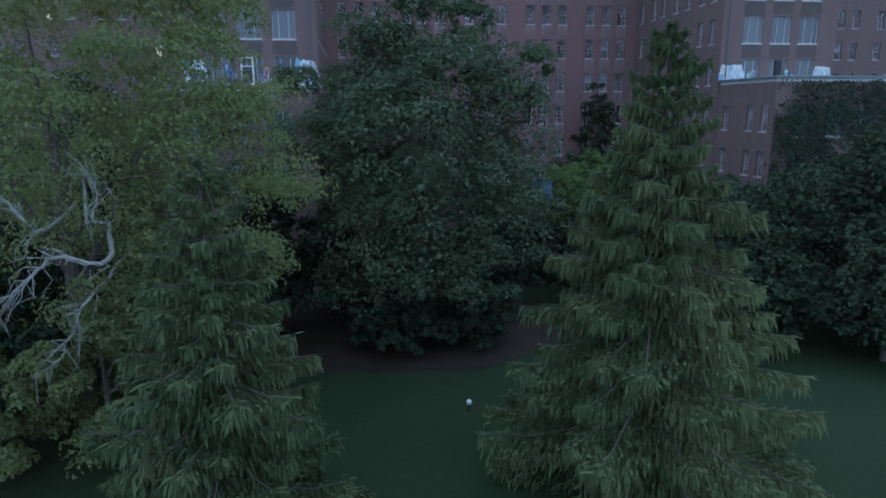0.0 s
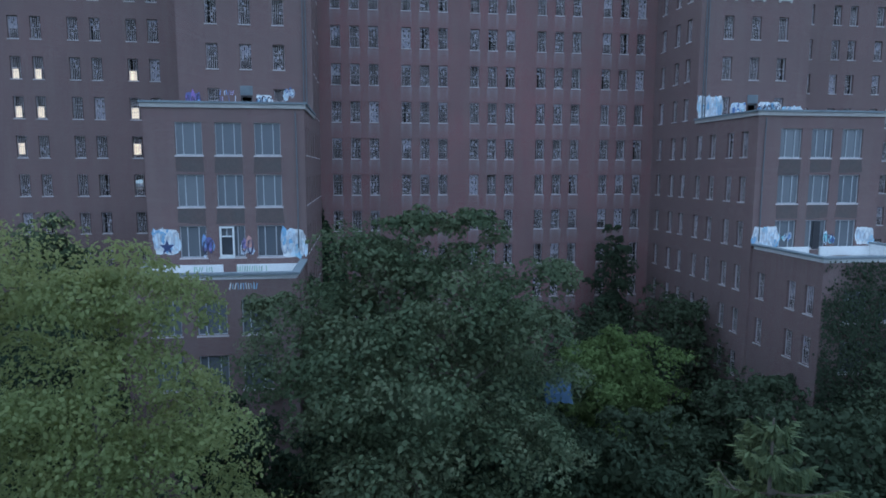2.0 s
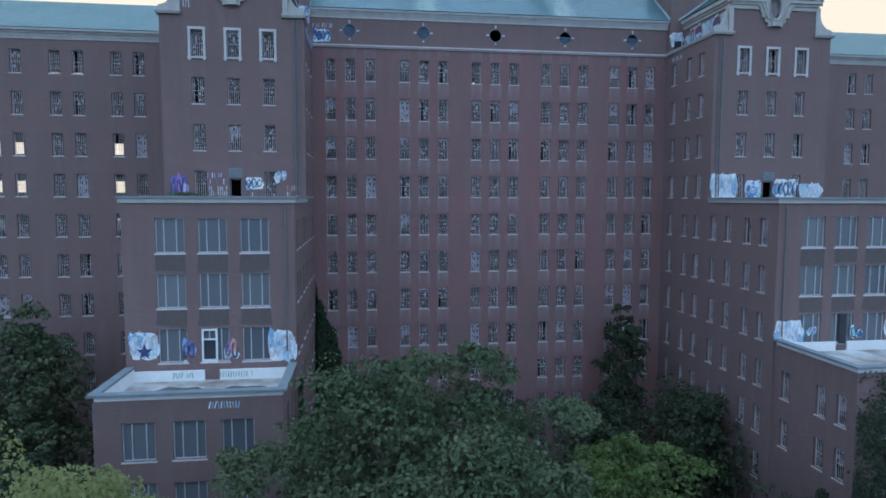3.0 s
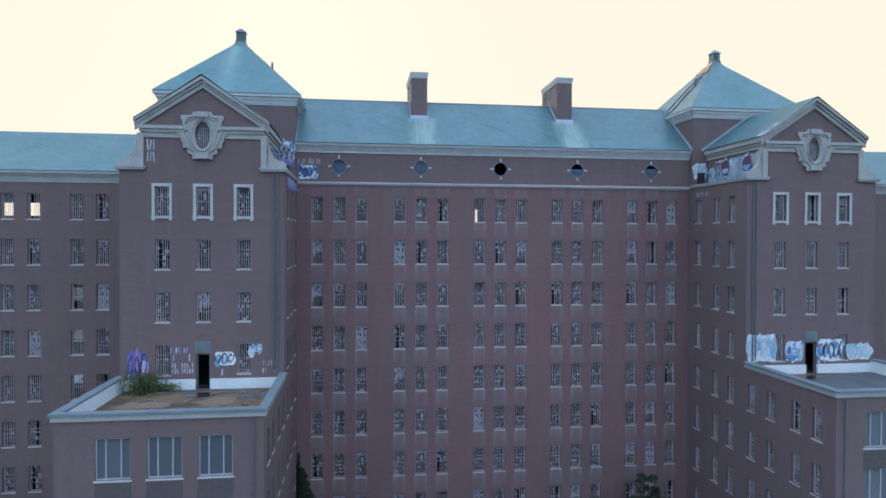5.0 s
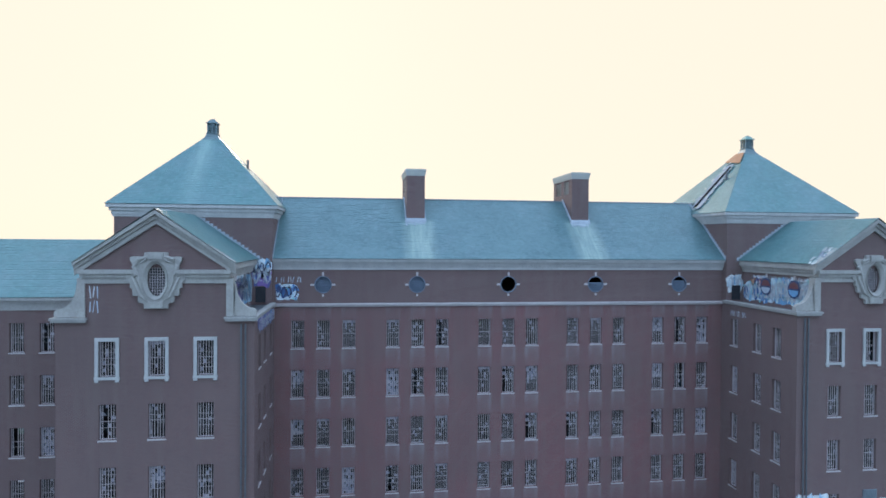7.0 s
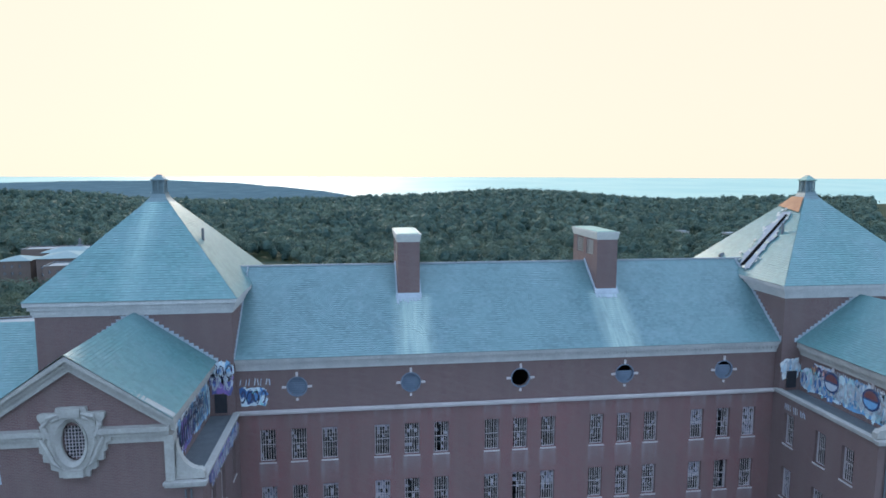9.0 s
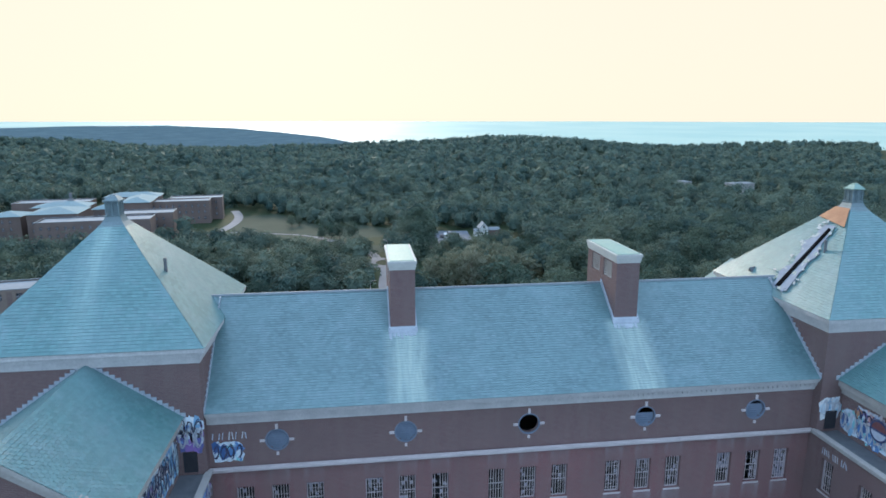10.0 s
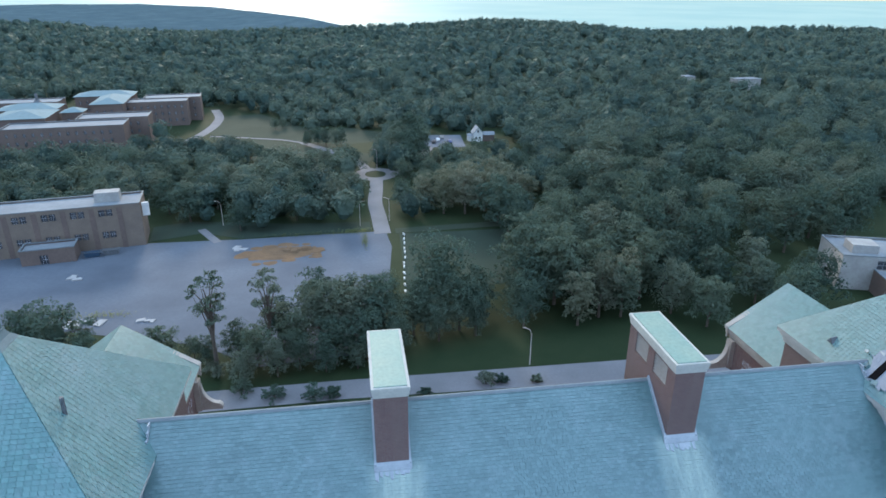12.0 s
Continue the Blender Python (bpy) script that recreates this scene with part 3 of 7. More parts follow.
def tower(side):
    to = tower_map(side)
    YP, PORCH_TOP = (-24.3, 15.75) if side < 0 else (-26.3, 16.4)

    # front of the tower above the terrace
    cols = (-2.72, 0.0, 2.72)
    hs = [(c - WIN_W / 2, c + WIN_W / 2, z, z + WIN_H) for c in cols for z in SILLS[:4] if not (c == 0.0 and z == SILLS[3])]
    door = (-0.48, 0.45, 25.95, 28.45)
    hs.append(door)
    w = Build(to)
    w.wall("u", YT, -HALF, HALF, 25.0, 41.25, hs, 0.34)
    part("tower_wall", w, BRICK, hospital)
    for c in cols:
        for r, z in enumerate(SILLS[:4]):
            if c == 0.0 and r == 3:
                continue
            x, y, _ = to(c, YT + 0.22, 0)
            put_window(x, y, z)
            if r == 0:
                sur = Build()
                for a, b, c0, c1 in ((-0.66, -0.47, 0, 2.05), (0.47, 0.66, 0, 2.05), (-0.66, 0.66, 2.051, 2.26), (-0.7, 0.7, -0.16, -0.001), (-0.66, -0.46, -0.3, -0.161), (0.46, 0.66, -0.3, -0.161)):
                    sur.box(a, b, -0.09, 0.1, c0, c1)
                ob = part("window_surround", sur, CARVED, hospital, "pale stone window surround")
                ob.matrix_local = pose(*to(c, YT, z))
    # open roof door, dark inside
    db = Build(to)
    db.box(door[0] + 0.02, door[0] + 0.09, YT + 0.12, YT + 0.24, door[2], door[3])
    db.box(door[1] - 0.09, door[1] - 0.02, YT + 0.12, YT + 0.24, door[2], door[3])
    db.box(door[0] + 0.02, door[1] - 0.02, YT + 0.12, YT + 0.24, door[3] - 0.08, door[3] - 0.001)
    part("door_frame", db, LEAD, hospital, "dark frame of an open roof door")
    tl = Build(to)
    tl.box(door[0] - 0.05, door[1] + 0.05, YT - 0.06, YT - 0.004, door[3] + 0.05, door[3] + 0.85)
    fan = part("fanlight", tl, COPING, hospital, "grey barred light over the roof door")
    for i in range(7):
        u = door[0] + 0.06 + i * 0.135
        bar = Build(to)
        bar.box(u - 0.03, u + 0.03, YT - 0.1, YT - 0.061, door[3] + 0.08, door[3] + 0.82)
        part("bar", bar, COPING, fan)

    # inner side wall, all the way from the front to the central block
    sw = Build(to)
    holes_t = [(y - 0.46, y + 0.46, z, z + WIN_H) for y in SIDE_Y[:3] for z in SILLS]
    sw.wall("y", HALF, YT, 0.0, -0.5, 41.25, holes_t, -0.34)
    holes_m = [(y - 0.46, y + 0.46, z, z + WIN_H) for y in SIDE_Y[3:] for z in SILLS[4:]]
    sw.wall("y", MID_HALF, YM, YT, -0.5, 26.6, holes_m, -0.34)
    sw.wall("y", -HALF, YT, 0.6, -0.5, 41.25, [], 0.3)
    sw.wall("y", -MID_HALF, YM, YT, -0.5, 26.6, [], 0.3)
    part("tower_side_wall", sw, BRICK, hospital)
    for y in SIDE_Y:
        for r, z in enumerate(SILLS):
            u = HALF if y > YT else MID_HALF
            if y < YT and r < 4:
                continue
            px, py, _ = to(u - 0.22, y, z)
            put_window(px, py, z, 90 if side < 0 else -90)

    # middle block below its terrace
    wc = (-2.5, 0.2, 2.9) if side < 0 else (-2.75, -0.1, 2.6)
    hs = [(c - WIDE_W / 2, c + WIDE_W / 2, z, z + WIDE_H) for c in wc for z in WIDE_SILLS]
    m = Build(to)
    m.wall("u", YM, -MID_HALF, MID_HALF, -0.5, 26.6, hs, 0.34)
    part("middle_wall", m, BRICK, hospital)
    for c in wc:
        for z in WIDE_SILLS:
            x, y, _ = to(c, YM + 0.18, 0)
            put_window(x, y, z, wide=True, sill=z > 15)
            if z > 17:
                sp = Build(to)
                k = [spr.uniform(-0.12, 0.12) for _ in range(4)]
                sp.prism([(c - 0.98 + k[0], YM - 0.004, z - 1.22 + k[1]), (c + 0.98 + k[2], YM - 0.004, z - 1.22 + k[3]), (c + 0.93, YM - 0.004, z - 0.125), (c - 0.93, YM - 0.004, z - 0.125)],
                         [(c - 0.98 + k[0], YM - 0.012, z - 1.22 + k[1]), (c + 0.98 + k[2], YM - 0.012, z - 1.22 + k[3]), (c + 0.93, YM - 0.012, z - 0.125), (c - 0.93, YM - 0.012, z - 0.125)])
                part("spandrel", sp, SPANDREL, hospital, "soot-dark panel under a wide window")

    def terrace(half, y0, y1, top, label, cover=RUBBLE):
        """A flat roof with a coped parapet, white inside, and rubbish on it."""
        b = Build(to)
        b.box(-half + 0.312, half - 0.312, y0 + 0.312, y1, top - 1.3, top - 1.0)
        part("terrace_roof", b, cover, hospital, label)
        p = Build(to)
        for q in ((-half + 0.08, -half + 0.31, y0 + 0.08, y1), (half - 0.31, half - 0.08, y0 + 0.08, y1), (-half + 0.311, half - 0.311, y0 + 0.08, y0 + 0.31)):
            p.box(*q, top - 1.3, top - 0.121)
        for ua, ub in ((-half + 0.32, -0.5), (0.47, half - 0.32)):
            p.box(ua, ub, y1 - 0.16, y1 - 0.004, top - 0.999, top - 0.3)
        part("parapet", p, TERRACE_WHITE, hospital, "low parapet painted white inside, peeling")
        c = Build(to)
        for q in ((-half - 0.22, -half + 0.33, y0 - 0.22, y1 - 0.004), (half - 0.33, half + 0.22, y0 - 0.22, y1 - 0.004), (-half + 0.331, half - 0.331, y0 - 0.22, y0 + 0.33)):
            c.box(*q, top - 0.12, top + 0.03)
        part("coping", c, COPING, hospital, "grey weathered coping")
        e = Build(to)
        for q in ((-half - 0.12, -half - 0.004, y0 - 0.12, y1 - 0.004), (half + 0.004, half + 0.12, y0 - 0.12, y1 - 0.004), (-half - 0.003, half + 0.003, y0 - 0.12, y0 - 0.004)):
            e.box(*q, top - 0.42, top - 0.122)
        if top > 20:
            part("terrace_cornice", e, STONE, hospital)

    terrace(MID_HALF, YM, YT, 27.0, "rusty brown puddled roof of the terrace")
    # porch block
    pc = (-2.85, -0.05, 2.7)
    hs = [(c - WIDE_W / 2, c + WIDE_W / 2, z, z + WIDE_H) for c in pc for z in (11.75, 8.1)]
    porch_y = (-19.6, -22.0) if side < 0 else (-19.6, -23.2, -25.1)
    pw = Build(to)
    pw.wall("u", YP, -PORCH_HALF, PORCH_HALF, -0.5, PORCH_TOP - 0.4, hs, 0.34)
    sh = [(y - 0.46, y + 0.46, z, z + WIN_H) for y in porch_y for z in (12.15, 8.5)]
    pw.wall("y", PORCH_HALF, YP, YM, -0.5, PORCH_TOP - 0.4, sh, -0.34)
    pw.wall("y", -PORCH_HALF, YP, YM, -0.5, PORCH_TOP - 0.4, [], 0.3)
    part("porch_wall", pw, BRICK, hospital)
    for c in pc:
        for z in (11.75, 8.1):
            x, y, _ = to(c, YP + 0.18, 0)
            put_window(x, y, z, wide=True)
    for y in porch_y:
        for z in (12.15, 8.5):
            px, py, _ = to(PORCH_HALF - 0.22, y, z)
            put_window(px, py, z, 90 if side < 0 else -90)
    terrace(PORCH_HALF, YP, YM, PORCH_TOP, "white porch roof peeling to brown, with dark puddles", PEELING)

    # rooms added inside, their shade put into near-black plaster, so that the windows look into darkness
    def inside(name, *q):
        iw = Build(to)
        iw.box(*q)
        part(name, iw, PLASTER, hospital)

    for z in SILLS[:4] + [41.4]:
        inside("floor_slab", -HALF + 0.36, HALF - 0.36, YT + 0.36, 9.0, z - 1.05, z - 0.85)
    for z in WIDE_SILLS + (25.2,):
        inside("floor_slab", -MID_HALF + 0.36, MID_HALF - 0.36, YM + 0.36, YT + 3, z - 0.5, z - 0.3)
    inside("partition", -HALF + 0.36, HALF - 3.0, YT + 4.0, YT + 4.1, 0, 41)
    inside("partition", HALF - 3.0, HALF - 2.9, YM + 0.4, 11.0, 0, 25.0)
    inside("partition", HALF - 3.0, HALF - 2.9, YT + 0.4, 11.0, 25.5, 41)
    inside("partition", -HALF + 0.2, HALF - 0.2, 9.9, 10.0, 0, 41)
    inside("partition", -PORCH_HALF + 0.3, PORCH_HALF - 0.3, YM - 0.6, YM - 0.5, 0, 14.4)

    # ledge at the foot of the gable
    lf = Build(to)
    lf.box(-HALF + 0.11, HALF - 0.11, YT + 0.06, 0.6, 41.1, 41.275)
    part("ledge_floor", lf, LEAD, hospital, "wet blue-grey floor of the ledge")
    for q in ((-HALF - 0.2, -GABLE_HALF + 0.1, YT - 0.22, YT + 0.05), (GABLE_HALF - 0.1, HALF + 0.2, YT - 0.22, YT + 0.05),
              (-HALF - 0.22, -HALF + 0.1, YT + 0.051, 0.5), (HALF - 0.16, HALF + 0.10, YT + 0.051, -0.3)):
        lg = Build(to)
        lg.box(*q, 41.17, 41.3)
        lg.box(q[0] - 0.06, q[1] + 0.06, q[2] - 0.06, q[3] + (0.06 if q[3] < -1 else 0), 41.3, 41.43)
        part("ledge", lg, STONE, hospital)

    # gable with pediment, front and (mirrored) back
    for yy, out, deep in ((YT, -1, 0.0), (17.8, 1, 10.4)):
        g = Build(to)
        hole = [(-0.5, 0.5, 42.66, 44.3)]
        g.wall("u", yy, -GABLE_HALF, GABLE_HALF, 41.25, 44.3, hole, 0.4 * -out)
        g.face((-GABLE_HALF, yy, 44.3), (GABLE_HALF, yy, 44.3), (0, yy, 47.25))
        for u in (-GABLE_HALF, GABLE_HALF):
            g.wall("y", u, min(yy, deep), max(yy, deep), 41.25, 44.35, [], 0.1)
        part("gable_wall", g, BRICK, hospital)
        for u0, u1 in ((-GABLE_HALF - 0.2, -1.15), (1.15, GABLE_HALF + 0.2)):
            c = Build(to)
            c.box(u0 + 0.1, u1 - 0.1, yy + 0.1 * out, yy + 0.003 * out, 43.4, 43.75)
            c.box(u0, u1, yy + 0.22 * out, yy + 0.003 * out, 43.75, 43.97)
            c.box(u0 - 0.05, u1 + 0.05, yy + 0.36 * out, yy + 0.003 * out, 43.97, 44.2)
            part("entablature", c, PEDIMENT_STONE, hospital)
        for s in (-1, 1):
            e, a = s * (GABLE_HALF + 0.5), 0.0
            c = Build(to)
            for lo, hi, o in ((-0.34, -0.03, 0.16), (-0.03, 0.2, 0.27), (0.2, 0.45, 0.45)):
                za, zb = 44.22, 47.2
                c.prism([(e, yy + 0.003 * out, za + lo), (a, yy + 0.003 * out, zb + lo), (a, yy + o * out, zb + lo), (e, yy + o * out, za + lo)],
                        [(e, yy + 0.003 * out, za + hi), (a, yy + 0.003 * out, zb + hi), (a, yy + o * out, zb + hi), (e, yy + o * out, za + hi)])
            part("raking_cornice", c, PEDIMENT_STONE, hospital)
            c = Build(to)
            ya, yb = min(yy, deep), max(yy, deep) - (0.46 if out < 0 else 0)
            for o, lo, hi in ((0.12, 43.7, 43.98), (0.24, 43.98, 44.2), (0.4, 44.2, 44.585)):
                c.box(min(s * (GABLE_HALF + 0.003), s * (GABLE_HALF + o)), max(s * (GABLE_HALF + 0.003), s * (GABLE_HALF + o)), ya, yb, lo, hi)
            part("side_cornice", c, PEDIMENT_STONE, hospital)
            c = Build(to)
            c.box(s * (GABLE_HALF - 0.05), s * (GABLE_HALF + 0.36), yy + 0.12 * out, yy - 0.5 * out, 41.45, 43.69)
            part("pilaster", c, PEDIMENT_STONE, hospital)
            c = Build(to)
            ring = [(s * (GABLE_HALF + 0.36), 41.46), (s * (HALF + 0.1), 41.46), (s * (HALF + 0.1), 41.75)]
            for k in range(9):
                t = math.pi / 2 * k / 8
                ring.append((s * (HALF - 0.05 - 1.05 * math.sin(t)), 43.35 - 1.45 * math.cos(t)))
            c.prism([(p, yy - 0.02 * out, q) for p, q in ring], [(p, yy - 0.38 * out, q) for p, q in ring])
            part("scroll_bracket", c, PEDIMENT_STONE, hospital, "curved stone scroll at the gable's foot")
        # carved surround of the oval window
        ct = Build(to)
        n = 84
        steps_down = ((45.2, 0.66), (44.95, 1.42), (44.55, 1.24), (44.07, 1.64), (43.58, 1.42), (43.1, 1.28), (42.7, 0.98), (42.3, 0.66), (41.96, 0.0))

        def half_at(z):
            k = 0.0
            for zt, hw in steps_down:
                if z <= zt:
                    k = hw
            return k

        def edge_of(t):
            r = 0.5
            while r < 2.4 and abs(r * math.cos(t)) < half_at(43.6 + r * math.sin(t)):
                r += 0.02
            return r * math.cos(t), 43.6 + r * math.sin(t)
        for i in range(n):
            t0, t1 = 2 * math.pi * i / n, 2 * math.pi * (i + 1) / n
            a, b = (0.5 * math.cos(t0), 43.6 + 0.93 * math.sin(t0)), (0.5 * math.cos(t1), 43.6 + 0.93 * math.sin(t1))
            p, q = (a[0] * 1.35, 43.6 + (a[1] - 43.6) * 1.2), (b[0] * 1.35, 43.6 + (b[1] - 43.6) * 1.2)
            e, d = edge_of(t0), edge_of(t1)
            y0, y_in, y_top, y_low = yy + 0.004 * out, yy + 0.16 * out, yy + 0.34 * out, yy + 0.2 * out
            ct.prism([(a[0], y0, a[1]), (b[0], y0, b[1]), (q[0], y0, q[1]), (p[0], y0, p[1])], [(a[0], y_in, a[1]), (b[0], y_in, b[1]), (q[0], y_top, q[1]), (p[0], y_top, p[1])])
            ct.prism([(p[0], y0, p[1]), (q[0], y0, q[1]), (d[0], y0, d[1]), (e[0], y0, e[1])], [(p[0], y_low + 0.04 * out, p[1]), (q[0], y_low + 0.04 * out, q[1]), (d[0], y_low, d[1]), (e[0], y_low, e[1])])
        # curling leaves either side, and the key blocks
        for sg in (-1, 1):
            for pts, th in (([(0.45, 44.95), (0.95, 44.8), (1.2, 44.4), (1.05, 43.9), (1.3, 43.75)], 0.13), ([(1.35, 43.85), (1.1, 43.3), (0.85, 42.7), (0.4, 42.35)], 0.12), ([(1.0, 44.1), (0.95, 43.5), (0.75, 42.9)], 0.09), ([(0.3, 45.05), (0.55, 44.75), (0.8, 44.6)], 0.1)):
                ct.tube([(sg * u, yy + 0.25 * out, z) for u, z in pts], [th * 0.6] + [th] * (len(pts) - 2) + [th * 0.5], 6)
        for z, hw, hh in ((45.0, 0.42, 0.19), (42.15, 0.42, 0.17)):
            ct.box(-hw, hw, yy + 0.36 * out, yy + 0.005 * out, z - hh, z + hh)
        cart = part("cartouche", ct, PEDIMENT_STONE, hospital, "carved stone cartouche round an oval window")
        ov = Build(to)
        for i in range(-3, 4):
            u = i * 0.14
            h = 0.92 * math.sqrt(max(0, 1 - (u / 0.5) ** 2))
            ov.box(u - 0.015, u + 0.015, yy - 0.1 * out, yy - 0.13 * out, 43.62 - h, 43.62 + h)
        for j in range(-5, 6):
            z = j * 0.165
            h = 0.48 * math.sqrt(max(0, 1 - (z / 0.93) ** 2))
            ov.box(-h, h, yy - 0.101 * out, yy - 0.129 * out, 43.62 + z - 0.015, 43.62 + z + 0.015)
        part("oval_grille", ov, STEEL, cart)
        bk = Build(to)
        bk.box(-0.55, 0.55, yy - 0.45 * out, yy - 0.42 * out, 42.6, 44.6)
        part("oval_pane", bk, BLACK, cart)
    # low doorway from the ledge into the block: a black slab paints its inner shade
    dw = Build(to)
    dw.box(4.25, 4.95, -0.52, -0.455, 41.46, 42.6)
    part("ledge_doorway", dw, BLACK, hospital, "dark square doorway onto the ledge")
    # block under the pyramid roof
    b = Build(to)
    for u, y0, y1 in ((-5.4, -0.45, 10.85), (5.4, -0.45, 10.85)):
        b.wall("y", u, y0, y1, 40.5, 48.0, [], 0.1)
    for y in (-0.45, 10.85):
        b.wall("u", y, -5.4, 5.4, 40.5, 48.0, [], 0.1)
    part("upper_wall", b, BRICK, hospital)
    c = Build(to)
    for lo, hi, o in ((47.55, 47.699, 0.08), (47.7, 47.95, 0.14), (47.951, 48.2, 0.26), (48.201, 48.43, 0.42)):
        c.box(-5.4 - o, 5.4 + o, -0.45 - o, 10.85 + o, lo, hi)
    part("upper_cornice", c, CARVED, hospital)
    # outer drain pipes
    for u, y, z0, z1 in ((HALF - 0.75, YT - 0.1, 27.1, 41.0), (HALF - 0.5, YT - 0.1, 27.1, 41.0), (MID_HALF - 0.6, YM - 0.1, 16.6, 26.4)):
        dp = Build(to)
        dp.tube([(u, y, z0), (u + 0.03, y, (z0 + z1) / 2), (u, y, z1)], [0.05] * 3, 6)
        part("drain_pipe", dp, LEAD, hospital, "thin grey drain pipe")
    for y in (-3.4, -6.5):
        px, py, _ = to(GABLE_HALF, y, 0)
        oculus(px, py, 42.75, 90 if side < 0 else -90, ())


for s in (-1, 1):
    tower(s)


# --- side wings ---
def wing(side):
    x_in, x_out = (side * 28.4, side * 82.0)
    pairs = [side * (34.0 + 5.2 * i) for i in range(9)]
    cols = [c + d for c in pairs for d in (-0.98, 0.98)]
    rows = SILLS
    w = Build()
    hs = [(x - WIN_W / 2, x + WIN_W / 2, z, z + WIN_H) for x in cols for z in rows]
    a0, a1 = sorted((x_in, x_out))
    w.wall("u", WING_Y, a0, a1, -0.5, 41.5, hs, 0.34)
    part("wing_wall", w, BRICK, hospital)
    # on the west wing sky shows through some window columns, by an opening added in the unseen back wall
    open_at = {-34.98: rows[2:6], -38.22: rows[:1], -40.18: rows[:1], -43.42: rows[2:4], -45.38: rows[2:5]} if side < 0 else {}
    open_cols = {x: zs for x in cols for t, zs in open_at.items() if abs(x - t) < 0.4}
    shift = lambda x: x + (x + 13) * 0.068
    k = Build()
    k.wall("u", 12.4, a0, a1, -0.5, 41.5, [(-60.0, -33.0, 12.0, 40.35)] if side < 0 else [], 0.3)
    part("wing_back_wall", k, BRICK, hospital)
    # corridor, floors and partitions added, painted near-black as room shade
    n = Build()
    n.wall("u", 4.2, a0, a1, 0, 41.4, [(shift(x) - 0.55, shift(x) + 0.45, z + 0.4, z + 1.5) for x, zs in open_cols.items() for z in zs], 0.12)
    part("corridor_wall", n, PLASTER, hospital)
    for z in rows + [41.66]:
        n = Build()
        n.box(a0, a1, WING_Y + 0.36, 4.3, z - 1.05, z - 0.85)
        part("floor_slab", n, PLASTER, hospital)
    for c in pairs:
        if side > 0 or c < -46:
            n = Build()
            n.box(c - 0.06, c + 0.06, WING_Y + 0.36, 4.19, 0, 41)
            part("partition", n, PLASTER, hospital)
    for x in cols:
        for z in rows:
            put_window(x, WING_Y + 0.22, z, empty=z in open_cols.get(x, ()))
    c = Build()
    for lo, hi, o in ((40.95, 41.199, 0.08), (41.2, 41.45, 0.14), (41.451, 41.65, 0.26), (41.651, 41.85, 0.42)):
        c.box(a0, a1, WING_Y - o, WING_Y - 0.003, lo, hi)
    part("wing_cornice", c, STONE, hospital)
    g = Build()
    g.face((x_out, WING_Y, -0.5), (x_out, 12.4, -0.5), (x_out, 12.4, 41.6), (x_out, 6.0, 45.9), (x_out, WING_Y, 41.6))
    part("wing_end_wall", g, BRICK, hospital)


for s in (-1, 1):
    wing(s)


# --- roofs: boards below, slates above ---
def slate_rows(eave0, eave1, top0, top1, wide, tall, keep=None, seed=1):
    """Slates over the sloping patch eave0-eave1-top1-top0, as an array of quads (upper face and lower edge)."""
    r = np.random.RandomState(seed)
    e0, e1, t0, t1 = (np.array(p, float) for p in (eave0, eave1, top0, top1))
    n_vec = np.cross(e1 - e0, t0 - e0)
    n_vec /= np.linalg.norm(n_vec)
    if n_vec[2] < 0:
        n_vec = -n_vec
    slope = np.linalg.norm((t0 + t1) / 2 - (e0 + e1) / 2)
    rows = max(1, int(slope / tall))
    out = []
    for i in range(rows):
        f0, f1 = i / rows, min(1.0, (i + 1.12) / rows)
        a, b = e0 + (t0 - e0) * f0, e1 + (t1 - e1) * f0
        c, d = e0 + (t0 - e0) * f1, e1 + (t1 - e1) * f1
        length = np.linalg.norm(b - a)
        n = max(1, int(length / wide))
        off = 0.5 * (i % 2) / n
        cuts = np.clip(np.arange(n + 2) / n - off, 0, 1)
        for s0, s1 in zip(cuts, cuts[1:]):
            if s1 - s0 < 0.15 / n:
                continue
            if keep is not None and not keep((s0 + s1) / 2, f0):
                continue
            gap = 0.012 / max(length, 0.1)
            lift = n_vec * (0.024 + r.uniform(0, 0.010))
            low = n_vec * 0.012
            p, q = a + (b - a) * (s0 + gap) + lift, a + (b - a) * (s1 - gap) + lift
            u, v = c + (d - c) * (s1 - gap) + low, c + (d - c) * (s0 + gap) + low
            out.append([p, q, u, v])
            out.append([p - n_vec * 0.02, q - n_vec * 0.02, q, p])
    return np.array(out)


def roof_patch(name, patches, wide=0.26, tall=0.18, keep=None, label="", deck=None):
    deck = deck or SLATE_TEAL
    b = Build()
    for p in patches:
        b.face(*[tuple(v) for v in (p[0], p[1], p[3], p[2])])
    roof = part(name, b, deck, hospital, label)
    arr = np.concatenate([slate_rows(*p, wide, tall, keep, 3 + i) for i, p in enumerate(patches)])
    sl = part("slate_field", quads("slate_field", arr), deck, roof)
    tagged(sl, kind="stuff")
    return roof


EAVE_Y = -0.35
# main roof: two slopes; a strip of the nearest slates is laid singly further down
STRIP = (0.46, 0.54)
main_front = ((-17.62, EAVE_Y, EAVE_Z), (17.62, EAVE_Y, EAVE_Z), (-18.5, RIDGE_Y, RIDGE_Z), (18.5, RIDGE_Y, RIDGE_Z))
main_back = ((-17.62, 11.8, 44.4), (17.62, 11.8, 44.4), (-18.5, RIDGE_Y + 0.02, RIDGE_Z), (18.5, RIDGE_Y + 0.02, RIDGE_Z))
main_roof = roof_patch("main_roof", [main_front, main_back], 0.26, 0.168, lambda s, f: not (STRIP[0] < s < STRIP[1] and 0.30 < f < 0.85), "long blue-grey slate roof with pale runs below the chimneys", SLATE)
